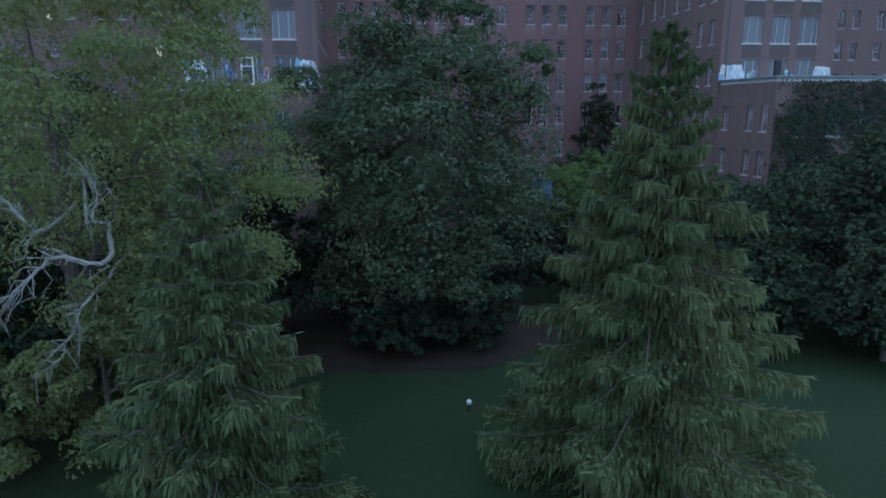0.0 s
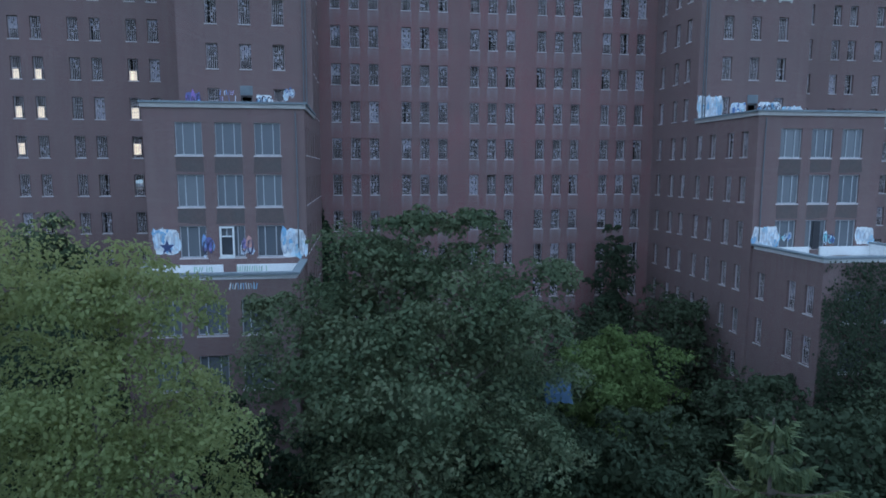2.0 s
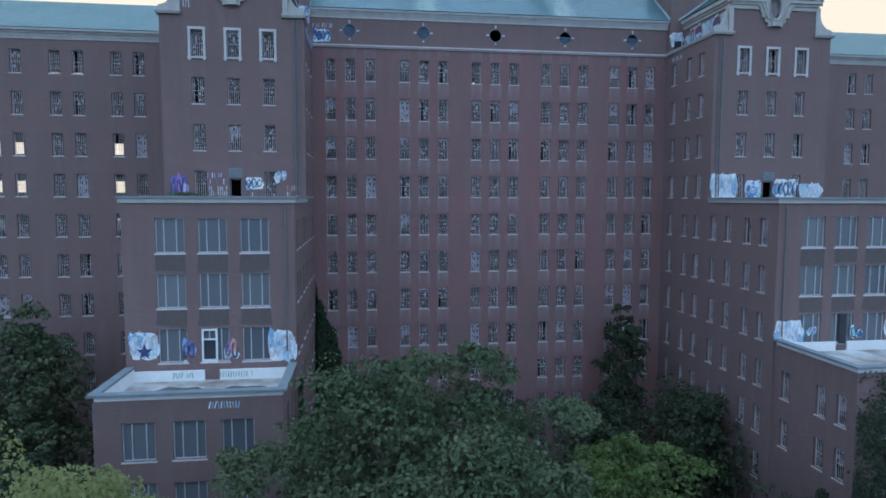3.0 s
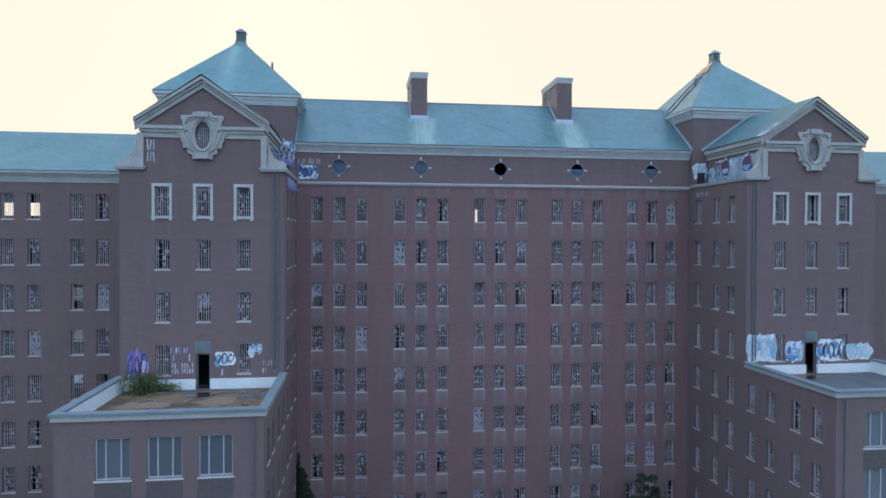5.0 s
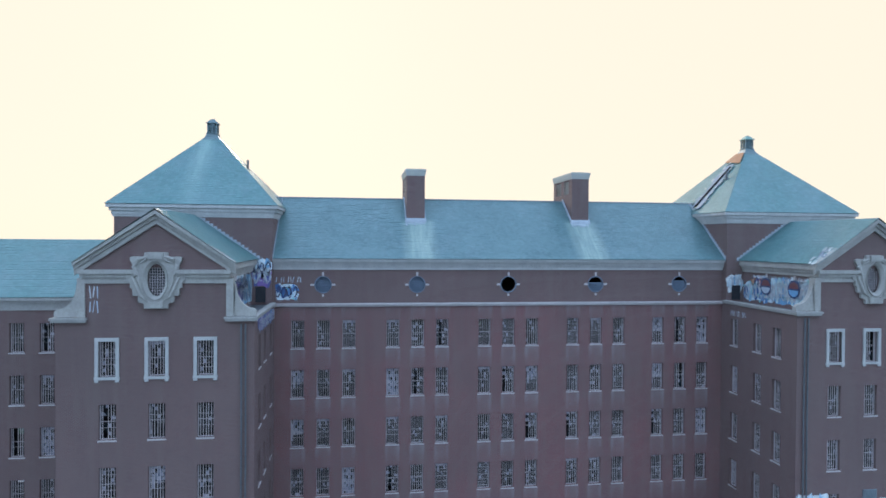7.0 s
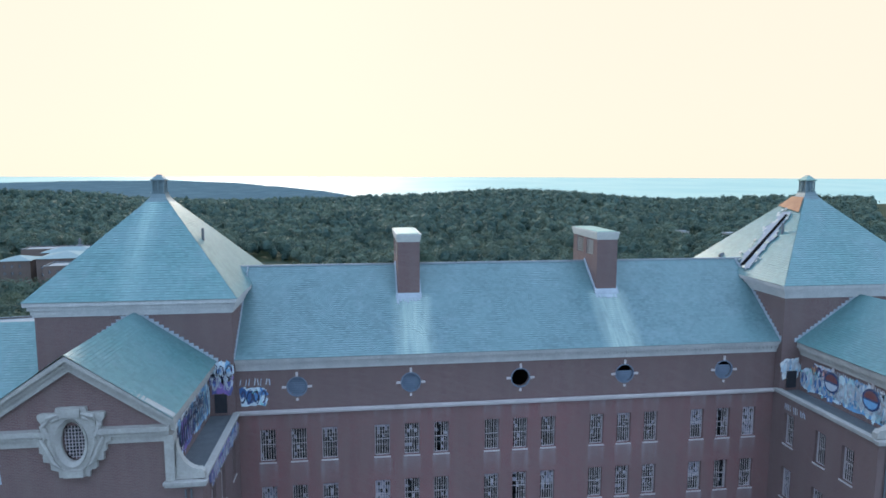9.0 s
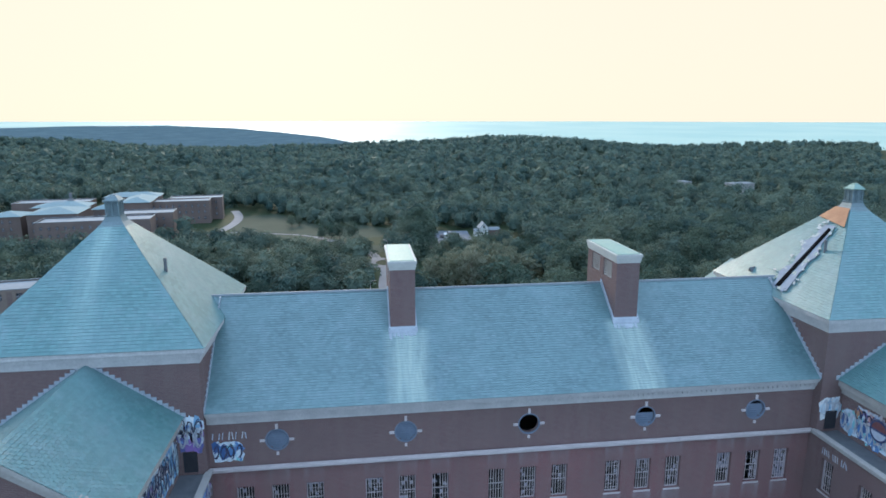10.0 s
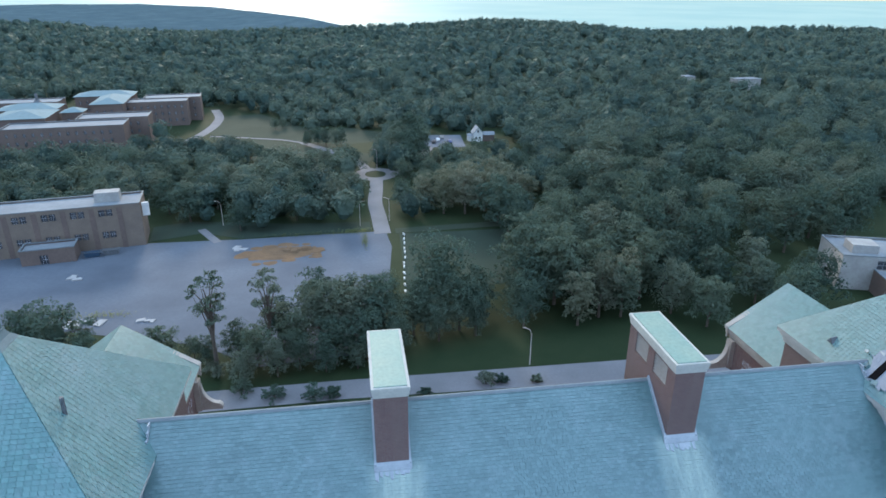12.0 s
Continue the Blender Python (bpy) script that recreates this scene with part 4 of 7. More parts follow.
rc = Build()
rc.prism([(-18.5, RIDGE_Y - 0.13, RIDGE_Z - 0.04), (18.5, RIDGE_Y - 0.13, RIDGE_Z - 0.04), (18.5, RIDGE_Y + 0.15, RIDGE_Z - 0.04), (-18.5, RIDGE_Y + 0.15, RIDGE_Z - 0.04)],
         [(-18.5, RIDGE_Y - 0.03, RIDGE_Z + 0.06), (18.5, RIDGE_Y - 0.03, RIDGE_Z + 0.06), (18.5, RIDGE_Y + 0.05, RIDGE_Z + 0.06), (-18.5, RIDGE_Y + 0.05, RIDGE_Z + 0.06)])
part("ridge_cap", rc, COPING, main_roof)

for s in (-1, 1):
    sf = Build()
    ring = [(EAVE_Y, EAVE_Z - 0.05), (RIDGE_Y, RIDGE_Z - 0.05)]
    for i in reversed(range(21)):
        y = EAVE_Y + 0.27 * i
        z = EAVE_Z + (y - EAVE_Y) / (RIDGE_Y - EAVE_Y) * (RIDGE_Z - EAVE_Z)
        ring += [(y + 0.26, z + 0.36), (y, z + 0.36), (y, z + 0.2)]
    sf.prism([(s * 17.58, y, z) for y, z in ring], [(s * 17.64, y, z) for y, z in ring])
    part("side_flashing", sf, FLASHING, main_roof, "stepped pale flashing up the side of the roof")

for s in (-1, 1):
    to = tower_map(s)
    # pyramid
    zt, h = 54.0, 0.55
    base = [(-5.85, -0.92), (5.85, -0.92), (5.85, 11.35), (-5.85, 11.35)]
    crown = [(-h, 5.35 - h), (h, 5.35 - h), (h, 5.35 + h), (-h, 5.35 + h)]
    patches = []
    for i in range(4):
        (u0, y0), (u1, y1) = base[i], base[(i + 1) % 4]
        (c0, d0), (c1, d1) = crown[i], crown[(i + 1) % 4]
        patches.append((to(u0, y0, 48.45), to(u1, y1, 48.45), to(c0, d0, zt), to(c1, d1, zt)))
    pr = roof_patch("pyramid_roof", patches, 0.27, 0.19, None, "steep blue-green slate pyramid roof" if s < 0 else "steep slate pyramid roof with a torn strip and bare boards")
    # lantern: a flared foot, a louvred box and a small hipped cap
    lb = Build(to)
    sq = lambda k, z: [(-k, 5.35 - k, z), (k, 5.35 - k, z), (k, 5.35 + k, z), (-k, 5.35 + k, z)]
    lb.prism(sq(0.74, 53.84), sq(0.54, 54.08))
    lb.prism(sq(0.53, 54.081), sq(0.41, 54.36))
    lb.prism(sq(0.44, 54.361), sq(0.44, 54.43))
    lan = part("roof_lantern", lb, LANTERN, hospital, "small louvred roof lantern")
    lo = Build(to)
    lo.prism(sq(0.28, 54.431), sq(0.28, 55.20))
    for u in (-0.38, -0.04, 0.30):
        for y in (4.97, 5.31, 5.65):
            if (u, y) != (-0.04, 5.31):
                lo.box(u, u + 0.08, y, y + 0.08, 54.431, 55.20)
    for i in range(6):
        z = 54.47 + i * 0.12
        lo.prism(sq(0.355, z), sq(0.31, z + 0.06))
    part("louvre", lo, LANTERN, lan)
    lc = Build(to)
    lc.prism(sq(0.45, 55.201), sq(0.45, 55.29))
    lc.prism(sq(0.40, 55.291), sq(0.2, 55.52))
    lc.prism(sq(0.15, 55.521), sq(0.12, 55.60))
    part("lantern_cap", lc, COPPER if s > 0 else LANTERN, lan)
    vp = Build(to)
    u = 3.0
    vp.tube([(u, 3.6, 51.2), (u, 3.6, 52.2)], [0.09, 0.09], 8)
    part("vent_pipe", vp, LEAD, pr, "short dark vent pipe")
    # gable roofs front and back
    for y0, y1 in ((YT - 0.5, -0.4), (18.3, 10.8)):
        e, z0, z1 = 4.45, 44.6, 47.72
        gp = [(to(-e, y0, z0), to(-e, y1, z0), to(0, y0, z1), to(0, y1, z1)), (to(e, y0, z0), to(e, y1, z0), to(0, y0, z1), to(0, y1, z1))]
        gr = roof_patch("gable_roof", gp, 0.27, 0.185)
        # stepped lead flashing where the gable roof meets the wall
        yf = -0.45 if y0 < 0 else 10.85
        o = -0.05 if y0 < 0 else 0.05
        for sgn in (-1, 1):
            for i in range(17):
                u = sgn * (0.1 + i * 0.27)
                z = z1 - abs(u) / e * (z1 - z0)
                if abs(u) < 4.45:
                    fl = Build(to)
                    fl.box(u - 0.12, u + 0.12, min(yf, yf + o), max(yf, yf + o), z - 0.06, z + 0.22)
                    part("flashing_step", fl, FLASHING, gr)

# torn strip on the east pyramid's inner slope
to = tower_map(1)
FELT = speckled("torn_grey_felt", (0.30, 0.33, 0.38), (0.22, 0.25, 0.29), 1.4, 0.8, 0.2)


def on_slope(f, g):
    """f: along the eave of the inner slope from front to back, g: up the slope."""
    a, b = Vector(to(5.85, -0.92, 48.45)), Vector(to(5.85, 11.35, 48.45))
    c, d = Vector(to(0.55, 4.8, 54.0)), Vector(to(0.55, 5.9, 54.0))
    lo, hi = a.lerp(b, f), c.lerp(d, f)
    return lo.lerp(hi, g) + Vector((-0.052, 0, 0.06))


def slope_patch(corners, lift=0.0):
    b = Build()
    n = Vector((-0.75, 0, 0.66)) * lift
    b.prism([on_slope(f, g) + n for f, g in corners], [on_slope(f, g) + n + Vector((-0.03, 0, 0.026)) for f, g in corners])
    return b


hood = Build()
hp = on_slope(0.74, 0.14)
hood.prism([hp + Vector((-0.05, -0.2, -0.05)), hp + Vector((0.3, -0.2, 0.0)), hp + Vector((0.3, 0.2, 0.0)), hp + Vector((-0.05, 0.2, -0.05))],
           [hp + Vector((-0.05, -0.03, 0.22)), hp + Vector((0.3, -0.03, 0.30)), hp + Vector((0.3, 0.03, 0.30)), hp + Vector((-0.05, 0.03, 0.22))])
part("roof_hood", hood, LEAD, hospital, "small dark vent hood on the slates")
part("bare_board_patch", slope_patch([(0.05, 0.80), (0.95, 0.86), (1.0, 0.99), (0.0, 0.99)]), SHEATHING, hospital, "bare orange roof boards below the lantern")
# black strip laid over the felt paints the shade inside the torn gap
part("roof_gap", slope_patch([(0.41, 0.10), (0.445, 0.09), (0.37, 0.76), (0.30, 0.745)], 0.05), VOID, hospital, "long dark gap torn in the slates")
LIMEY = speckled("limey_slate_back", (0.44, 0.47, 0.46), (0.34, 0.37, 0.37), 2.0, 0.7, 0.3)
rr = random.Random(5)
left_way = [(0.35 - 0.09 * g + rr.uniform(-0.03, 0.02), g) for g in (0.08, 0.14, 0.2, 0.27, 0.33, 0.40, 0.46, 0.53, 0.6, 0.66, 0.72, 0.79)]
right_way = [(0.48 + 0.06 * g + rr.uniform(-0.04, 0.05), g) for g in (0.09, 0.15, 0.21, 0.28, 0.34, 0.41, 0.47, 0.54, 0.6, 0.67, 0.73, 0.79)]
for (l0, r0), (l1, r1) in zip(zip(left_way, right_way), list(zip(left_way, right_way))[1:]):
    part("torn_felt", slope_patch([l0, r0, r1, l1], 0.008), FELT, hospital)
for k in range(52):
    i = rr.randrange(12)
    f, g = rr.choice((left_way, right_way))[i]
    f, g = f + rr.uniform(-0.05, 0.05), g + rr.uniform(-0.03, 0.03)
    w, h = rr.uniform(0.012, 0.034) / (1.05 - g), rr.uniform(0.012, 0.03)
    q = slope_patch([(f, g), (f + w, g + rr.uniform(-0.012, 0.012)), (f + w * 1.05, g + h), (f + w * 0.2, g + h * 1.2)], 0.01 + 0.02 * rr.random())
    part("loose_slate", q, rr.choice((LIMEY, LIMEY, LIMEY, SLATE, FELT)), hospital)

# broken slates at the foot of the east gable roof
to = tower_map(1)
for k in range(16):
    u, y = rr.uniform(2.9, 4.4), YT - 0.45 + rr.uniform(0, 0.35) + (k % 4) * 0.22
    w = rr.uniform(0.12, 0.34)
    pt = lambda a, b_, d: to(a, b_, 47.72 - a / 4.45 * 3.12 + d)
    q = Build()
    q.prism([pt(u, y, 0.05), pt(u + w, y, 0.05), pt(u + w, y + w * 0.8, 0.05), pt(u, y + w, 0.05)], [pt(u, y, 0.085), pt(u + w, y, 0.085), pt(u + w, y + w * 0.8, 0.085), pt(u, y + w, 0.085)])
    part("loose_slate", q, rr.choice((LIMEY, FELT, LIMEY, WHITE_PAINT)), hospital)

# wing roofs
for s in (-1, 1):
    a, b = ((-82.0, -28.3) if s < 0 else (28.3, 82.0))
    roof_patch("wing_roof", [((a, WING_Y - 0.45, 41.88), (b, WING_Y - 0.45, 41.88), (a, 6.0, 45.9), (b, 6.0, 45.9)),
                             ((a, 12.8, 41.8), (b, 12.8, 41.8), (a, 6.02, 45.9), (b, 6.02, 45.9))], 0.3, 0.21)


CHALKY = speckled("chalky_cap_stone", (0.56, 0.55, 0.50), (0.46, 0.45, 0.42), 1.0, 0.8, 0.2)


def chimney(x0, x1):
    y0, y1, top = 3.2, 8.1, 51.45
    b = Build()
    vents = [(y0 + 0.75, y0 + 2.1, 50.0, 51.1), (y0 + 2.75, y0 + 4.1, 50.0, 51.1)]
    b.wall("y", x0, y0, y1, 45.5, top, vents, 0.2)
    b.wall("y", x1, y0, y1, 45.5, top, vents, -0.2)
    b.wall("u", y0, x0, x1, 45.5, top, [], 0.1)
    b.wall("u", y1, x0, x1, 45.5, top, [], 0.1)
    ch = part("chimney", b, BRICK, hospital, "broad brick chimney with louvred sides and a pale cap")
    c = Build()
    for o, lo, hi in ((0.03, 51.2, 51.35), (0.07, 51.35, 51.56), (0.11, 51.56, 51.72)):
        c.box(x0 - o, x1 + o, y0 - o, y1 + o, lo, hi)
    part("chimney_cap", c, CHALKY, ch)
    t = Build()
    t.box(x0 + 0.02, x1 - 0.02, y0 + 0.02, y1 - 0.02, 51.721, 51.76)
    part("cap_top", t, COPPER, ch, "green copper top")
    v = Build()
    for ya, yb, za, zb in vents:
        for i in range(7):
            z = za + 0.06 + i * 0.15
            for xa, xb in ((x0 + 0.03, x0 + 0.13), (x1 - 0.13, x1 - 0.03)):
                v.box(xa, xb, ya + 0.02, yb - 0.02, z, z + 0.06)
    v.box((x0 + x1) / 2 - 0.03, (x0 + x1) / 2 + 0.03, y0 + 0.3, y1 - 0.3, 49.0, 51.1)
    part("louvre", v, STONE, ch)
    f = Build()
    slope = (RIDGE_Z - EAVE_Z) / (RIDGE_Y - EAVE_Y)
    zf = EAVE_Z + (y0 - EAVE_Y) * slope
    f.prism([(x0 - 0.12, y0 - 0.2, zf - 0.1), (x1 + 0.12, y0 - 0.2, zf - 0.1), (x1 + 0.12, y0 - 0.01, zf), (x0 - 0.12, y0 - 0.01, zf)],
            [(x0 - 0.12, y0 - 0.1, zf + 0.12), (x1 + 0.12, y0 - 0.1, zf + 0.12), (x1 + 0.12, y0 - 0.01, zf + 0.25), (x0 - 0.12, y0 - 0.01, zf + 0.25)])
    for x in (x0 - 0.1, x1 + 0.01):
        f.prism([(x, y0 - 0.1, zf), (x + 0.09, y0 - 0.1, zf), (x + 0.09, RIDGE_Y, RIDGE_Z), (x, RIDGE_Y, RIDGE_Z)],
                [(x, y0 - 0.1, zf + 0.2), (x + 0.09, y0 - 0.1, zf + 0.2), (x + 0.09, RIDGE_Y, RIDGE_Z + 0.2), (x, RIDGE_Y, RIDGE_Z + 0.2)])
    part("flashing", f, FLASHING, ch, "pale lead flashing round the chimney foot")
    rf_ = random.Random(int(x0 * 10))
    for k in range(7):
        x = x0 - 0.1 + (x1 - x0 + 0.1) * k / 7
        g = Build()
        w, h = rf_.uniform(0.12, 0.3), rf_.uniform(0.12, 0.34)
        zz = zf - 0.2 * slope
        g.prism([(x, y0 - 0.2, zz + 0.02), (x + w, y0 - 0.2, zz + 0.02), (x + w * 0.8, y0 - 0.2 - h, zz + 0.03 - h * slope), (x + w * 0.1, y0 - 0.2 - h * 0.8, zz + 0.03 - h * 0.8 * slope)],
                [(x, y0 - 0.2, zz + 0.05), (x + w, y0 - 0.2, zz + 0.05), (x + w * 0.8, y0 - 0.2 - h, zz + 0.06 - h * slope), (x + w * 0.1, y0 - 0.2 - h * 0.8, zz + 0.06 - h * 0.8 * slope)])
        part("lead_scrap", g, FLASHING, ch)


chimney(-7.66, -6.2)
chimney(6.05, 7.5)


# ---------------- ground, water and distance ----------------
def smooth(a, b, t):
    t = np.clip((t - a) / (b - a), 0, 1)
    return t * t * (3 - 2 * t)


def land(x, y):
    """Height of the ground."""
    x, y = np.asarray(x, float), np.asarray(y, float)
    far = smooth(330, 1050, y)
    hill = 17 * np.exp(-((x - 260) / 190) ** 2) + 14 * np.exp(-((x + 620) / 230) ** 2) + 8 * smooth(500, 800, x) - 40 * smooth(900, 1500, x) + 2
    roll = 2.5 * np.sin(x / 97.0 + 1.3) * np.sin(y / 83.0) * smooth(250, 500, y)
    drop = -75 * smooth(1180, 1420, y + 0.35 * np.maximum(0, x - 300))
    return far * hill + roll + drop


def sheet(name, xs, ys, z_of, material, label, category):
    X, Y = np.meshgrid(xs, ys, indexing="ij")
    Z = z_of(X, Y)
    v = np.stack([X, Y, Z], -1).reshape(-1, 3)
    n, m = len(xs), len(ys)
    f = [(i * m + j, (i + 1) * m + j, (i + 1) * m + j + 1, i * m + j + 1) for i in range(n - 1) for j in range(m - 1)]
    me = bpy.data.meshes.new(name)
    me.from_pydata([tuple(p) for p in v.tolist()], [], f)
    me.materials.append(material)
    me.shade_smooth()
    return tagged(new(name, me), label, category, kind="structure")


GRASS = speckled("evening_lawn", (0.019, 0.036, 0.015), (0.029, 0.045, 0.020), 0.12, 0.9, 0.15, 30.0, 0.5, 0.05)
# asphalt grey carries some added blue for the distance haze
ASPHALT = speckled("cracked_grey_asphalt", (0.140, 0.165, 0.200), (0.094, 0.112, 0.140), 0.06, 0.9, 0.2, 20.0, 0.3, 0.02)
ROAD = speckled("worn_road", (0.22, 0.22, 0.235), (0.16, 0.165, 0.175), 0.10, 0.9, 0.2, 20.0, 0.3, 0.02)
DIRT = speckled("rusty_earth", (0.25, 0.155, 0.09), (0.17, 0.115, 0.075), 0.25, 0.95, 0.1, 12.0, 0.6, 0.05)
steps = lambda a, b, n: list(np.linspace(a, b, n))
xs = steps(-4900, -700, 15) + steps(-640, 640, 41) + steps(700, 4900, 15)
ys = steps(-4900, -300, 8) + steps(-240, 240, 17) + steps(280, 1500, 32) + steps(1600, 4900, 6)
sheet("ground", xs, ys, lambda X, Y: land(X, Y) - 0.02, GRASS, "dim green lawn and field running to the woods", "ground")

WATER = Mat("evening_sea", 0.62, 0.0, 0.2)
WATER.color(WATER.mix(WATER.ramp(WATER.noise(0.002, 3), 0.4, 0.6), (0.28, 0.44, 0.40), (0.34, 0.48, 0.42)))
WATER.bump(WATER.noise(0.05, 4), 0.15, 1.0)
sheet("water", steps(-4900, 4900, 12), steps(1350, 4900, 14), lambda X, Y: -50 + 88 * ((Y - 1350) / 3550.0) + 0 * X, WATER.mat, "calm pale blue sea at the horizon", "water")

# wooded headland; the blue of distance haze is put into its base colour
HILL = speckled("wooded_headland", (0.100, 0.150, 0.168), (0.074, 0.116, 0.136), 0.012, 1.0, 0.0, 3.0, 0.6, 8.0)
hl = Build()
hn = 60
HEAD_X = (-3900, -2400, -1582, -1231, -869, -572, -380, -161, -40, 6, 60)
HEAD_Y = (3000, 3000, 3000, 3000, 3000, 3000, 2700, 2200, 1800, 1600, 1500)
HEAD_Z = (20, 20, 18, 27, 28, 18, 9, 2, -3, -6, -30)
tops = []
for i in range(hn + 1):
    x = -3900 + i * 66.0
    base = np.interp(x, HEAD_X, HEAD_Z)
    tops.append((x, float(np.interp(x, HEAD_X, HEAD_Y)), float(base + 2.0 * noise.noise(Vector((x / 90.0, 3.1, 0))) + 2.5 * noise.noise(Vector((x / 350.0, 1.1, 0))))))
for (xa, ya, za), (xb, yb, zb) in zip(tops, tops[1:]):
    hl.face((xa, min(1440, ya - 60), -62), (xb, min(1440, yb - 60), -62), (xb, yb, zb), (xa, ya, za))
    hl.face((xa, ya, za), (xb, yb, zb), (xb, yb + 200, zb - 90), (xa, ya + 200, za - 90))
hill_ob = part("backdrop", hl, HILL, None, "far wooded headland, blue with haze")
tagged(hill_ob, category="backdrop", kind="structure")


def flat_piece(name, pts, z, material, label, category, thick=0.05):
    b = Build()
    b.prism([(x, y, z - thick) for x, y in pts], [(x, y, z) for x, y in pts])
    ob = part(name, b, material, None, label)
    return tagged(ob, category=category, kind="structure")


flat_piece("parking_lot", [(-150, 122), (-89, 116), (-41, 100), (-28, 90), (-10, 92), (-1, 120), (2, 150), (1, 163), (-22, 162.5), (-42, 161.5), (-68, 162), (-150, 147)], 0.03, ASPHALT, "cracked empty asphalt parking lot", "parking lot")
flat_piece("road", [(-120, 75), (-12, 77), (30, 76), (120, 74), (120, 80), (45, 82.5), (-12, 83), (-120, 82)], 0.031, ROAD, "narrow grey service road behind the hospital", "road")
DRY = speckled("dry_field_grass", (0.056, 0.072, 0.052), (0.040, 0.055, 0.039), 0.05, 0.95, 0.1, 20.0, 0.5, 0.05)
VERGE = speckled("mown_verge_grass", (0.046, 0.067, 0.050), (0.037, 0.054, 0.041), 0.08, 0.95, 0.1, 25.0, 0.5, 0.05)


def ribbon(name, way, wide, lift, material, label):
    """A road along way (x, y), laid on the ground."""
    b = Build()
    rows = []
    for i, (x, y) in enumerate(way):
        (xa, ya), (xb, yb) = way[max(i - 1, 0)], way[min(i + 1, len(way) - 1)]
        d = math.hypot(xb - xa, yb - ya)
        nx, ny = (yb - ya) / d * wide / 2, -(xb - xa) / d * wide / 2
        rows.append([(x + s * nx, y + s * ny, float(land(x, y)) + lift) for s in (-1, 1)])
    for (a, c), (e, d) in zip(rows, rows[1:]):
        b.prism([(p[0], p[1], p[2] - 0.1) for p in (a, c, d, e)], [a, c, d, e])
    return tagged(part(name, b, material, None, label), category="road", kind="structure")


def curve(pts, n=6):
    """Points along a smooth line through pts."""
    out = []
    for i in range(len(pts) - 1):
        p0, p1, p2, p3 = (pts[min(max(i + k, 0), len(pts) - 1)] for k in (-1, 0, 1, 2))
        for j in range(n):
            t = j / n
            out.append(tuple(0.5 * (2 * p1[c] + (p2[c] - p0[c]) * t + (2 * p0[c] - 5 * p1[c] + 4 * p2[c] - p3[c]) * t * t + (3 * p1[c] - p0[c] - 3 * p2[c] + p3[c]) * t ** 3) for c in range(len(p1))))
    return out + [pts[-1]]


ribbon("drive", curve([(0.0, 161), (-0.4, 178), (-0.9, 192), (0.2, 208), (1.0, 222)]), 5.0, 0.05, ROAD, "pale cracked drive from the lot to the turning circle")
ribbon("turning_circle", [(1.0 + 6.5 * math.sin(math.pi * i / 10), 230 + 7.5 * math.cos(math.pi * i / 10)) for i in range(21)], 4.4, 0.06, ROAD, "grey turning circle round a grass island")
ribbon("drive", curve([(-2.5, 237), (-4.8, 249), (-12.8, 265), (-22, 280), (-31.2, 293)]), 4.2, 0.055, ROAD, "pale drive winding up to the fields")
ribbon("lane", curve([(-31, 293), (-41, 301), (-52.5, 306), (-66, 311), (-79, 315)]), 2.2, 0.058, ROAD, "thin lane across the field")
ribbon("lane", curve([(-98, 288), (-89, 302), (-84.5, 320), (-82.5, 345), (-84.5, 372), (-92, 400)]), 5.2, 0.062, ROAD, "pale lane bending past the ward buildings")
ribbon("drive", curve([(6, 228), (14, 236), (24, 262), (30, 280)]), 4.0, 0.052, ROAD, "drive to the yard of the small house")


def meadow(name, pts, lift, material, label):
    """Grass lying on the ground inside an outline."""
    b = Build()
    z = max(float(land(x, y)) for x, y in pts) + lift
    b.prism([(x, y, z - 2.0) for x, y in pts], [(x, y, float(land(x, y)) + lift) for x, y in pts])
    return tagged(part(name, b, material, None, label), category="ground", kind="structure")


meadow("field", [(-82, 376), (-80, 318), (-52, 309), (-33, 298), (-22, 306), (-40, 348), (-62, 382)], 0.035, DRY, "dry open field above the lane")
meadow("field", [(-77, 311), (-60, 270), (-42, 248), (-24, 236), (-8, 244), (-14, 262), (-31, 290), (-52, 303)], 0.037, DRY, "dry open field below the lane")
meadow("field", [(-10, 262), (-2, 248), (9, 270), (9, 314), (-10, 332), (-30, 312), (-26, 290)], 0.033, DRY, "dry open field beside the drive")
flat_piece("mown_grass", [(3.5, 118), (34, 122), (38, 160), (5, 160)], 0.036, VERGE, "strip of mown grass", "ground")
flat_piece("verge", [(-68, 163), (-54, 168.5), (-42, 162.5), (-22, 163.5), (-3.2, 164), (-3.5, 172), (-30, 174), (-60, 180), (-70, 176)], 0.038, VERGE, "strip of grass between the lot and the trees", "ground")
flat_piece("bare_path", [(4, 160.5), (40, 163), (75, 166), (75, 169), (40, 167.5), (4, 165)], 0.046, DRY, "pale worn path", "path")
ribbon("lot_spur", curve([(-48, 160), (-51, 165), (-55, 172)]), 2.4, 0.05, ROAD, "pale spur leading out of the lot")
LITTER = speckled("brown_leaf_litter", (0.050, 0.036, 0.028), (0.032, 0.026, 0.021), 0.4, 0.95, 0.1, 14.0, 0.6, 0.04)
rl = random.Random(6)
flat_piece("leaf_litter", [(-11.5 + 11.5 * math.cos(k * math.pi / 16) * rl.uniform(0.85, 1.15), -33.5 + 7.6 * math.sin(k * math.pi / 16) * rl.uniform(0.9, 1.1)) for k in range(32)], 0.012, LITTER, "bare brown earth and leaf litter under the maple", "ground")
mound = Build()
rm = random.Random(3)
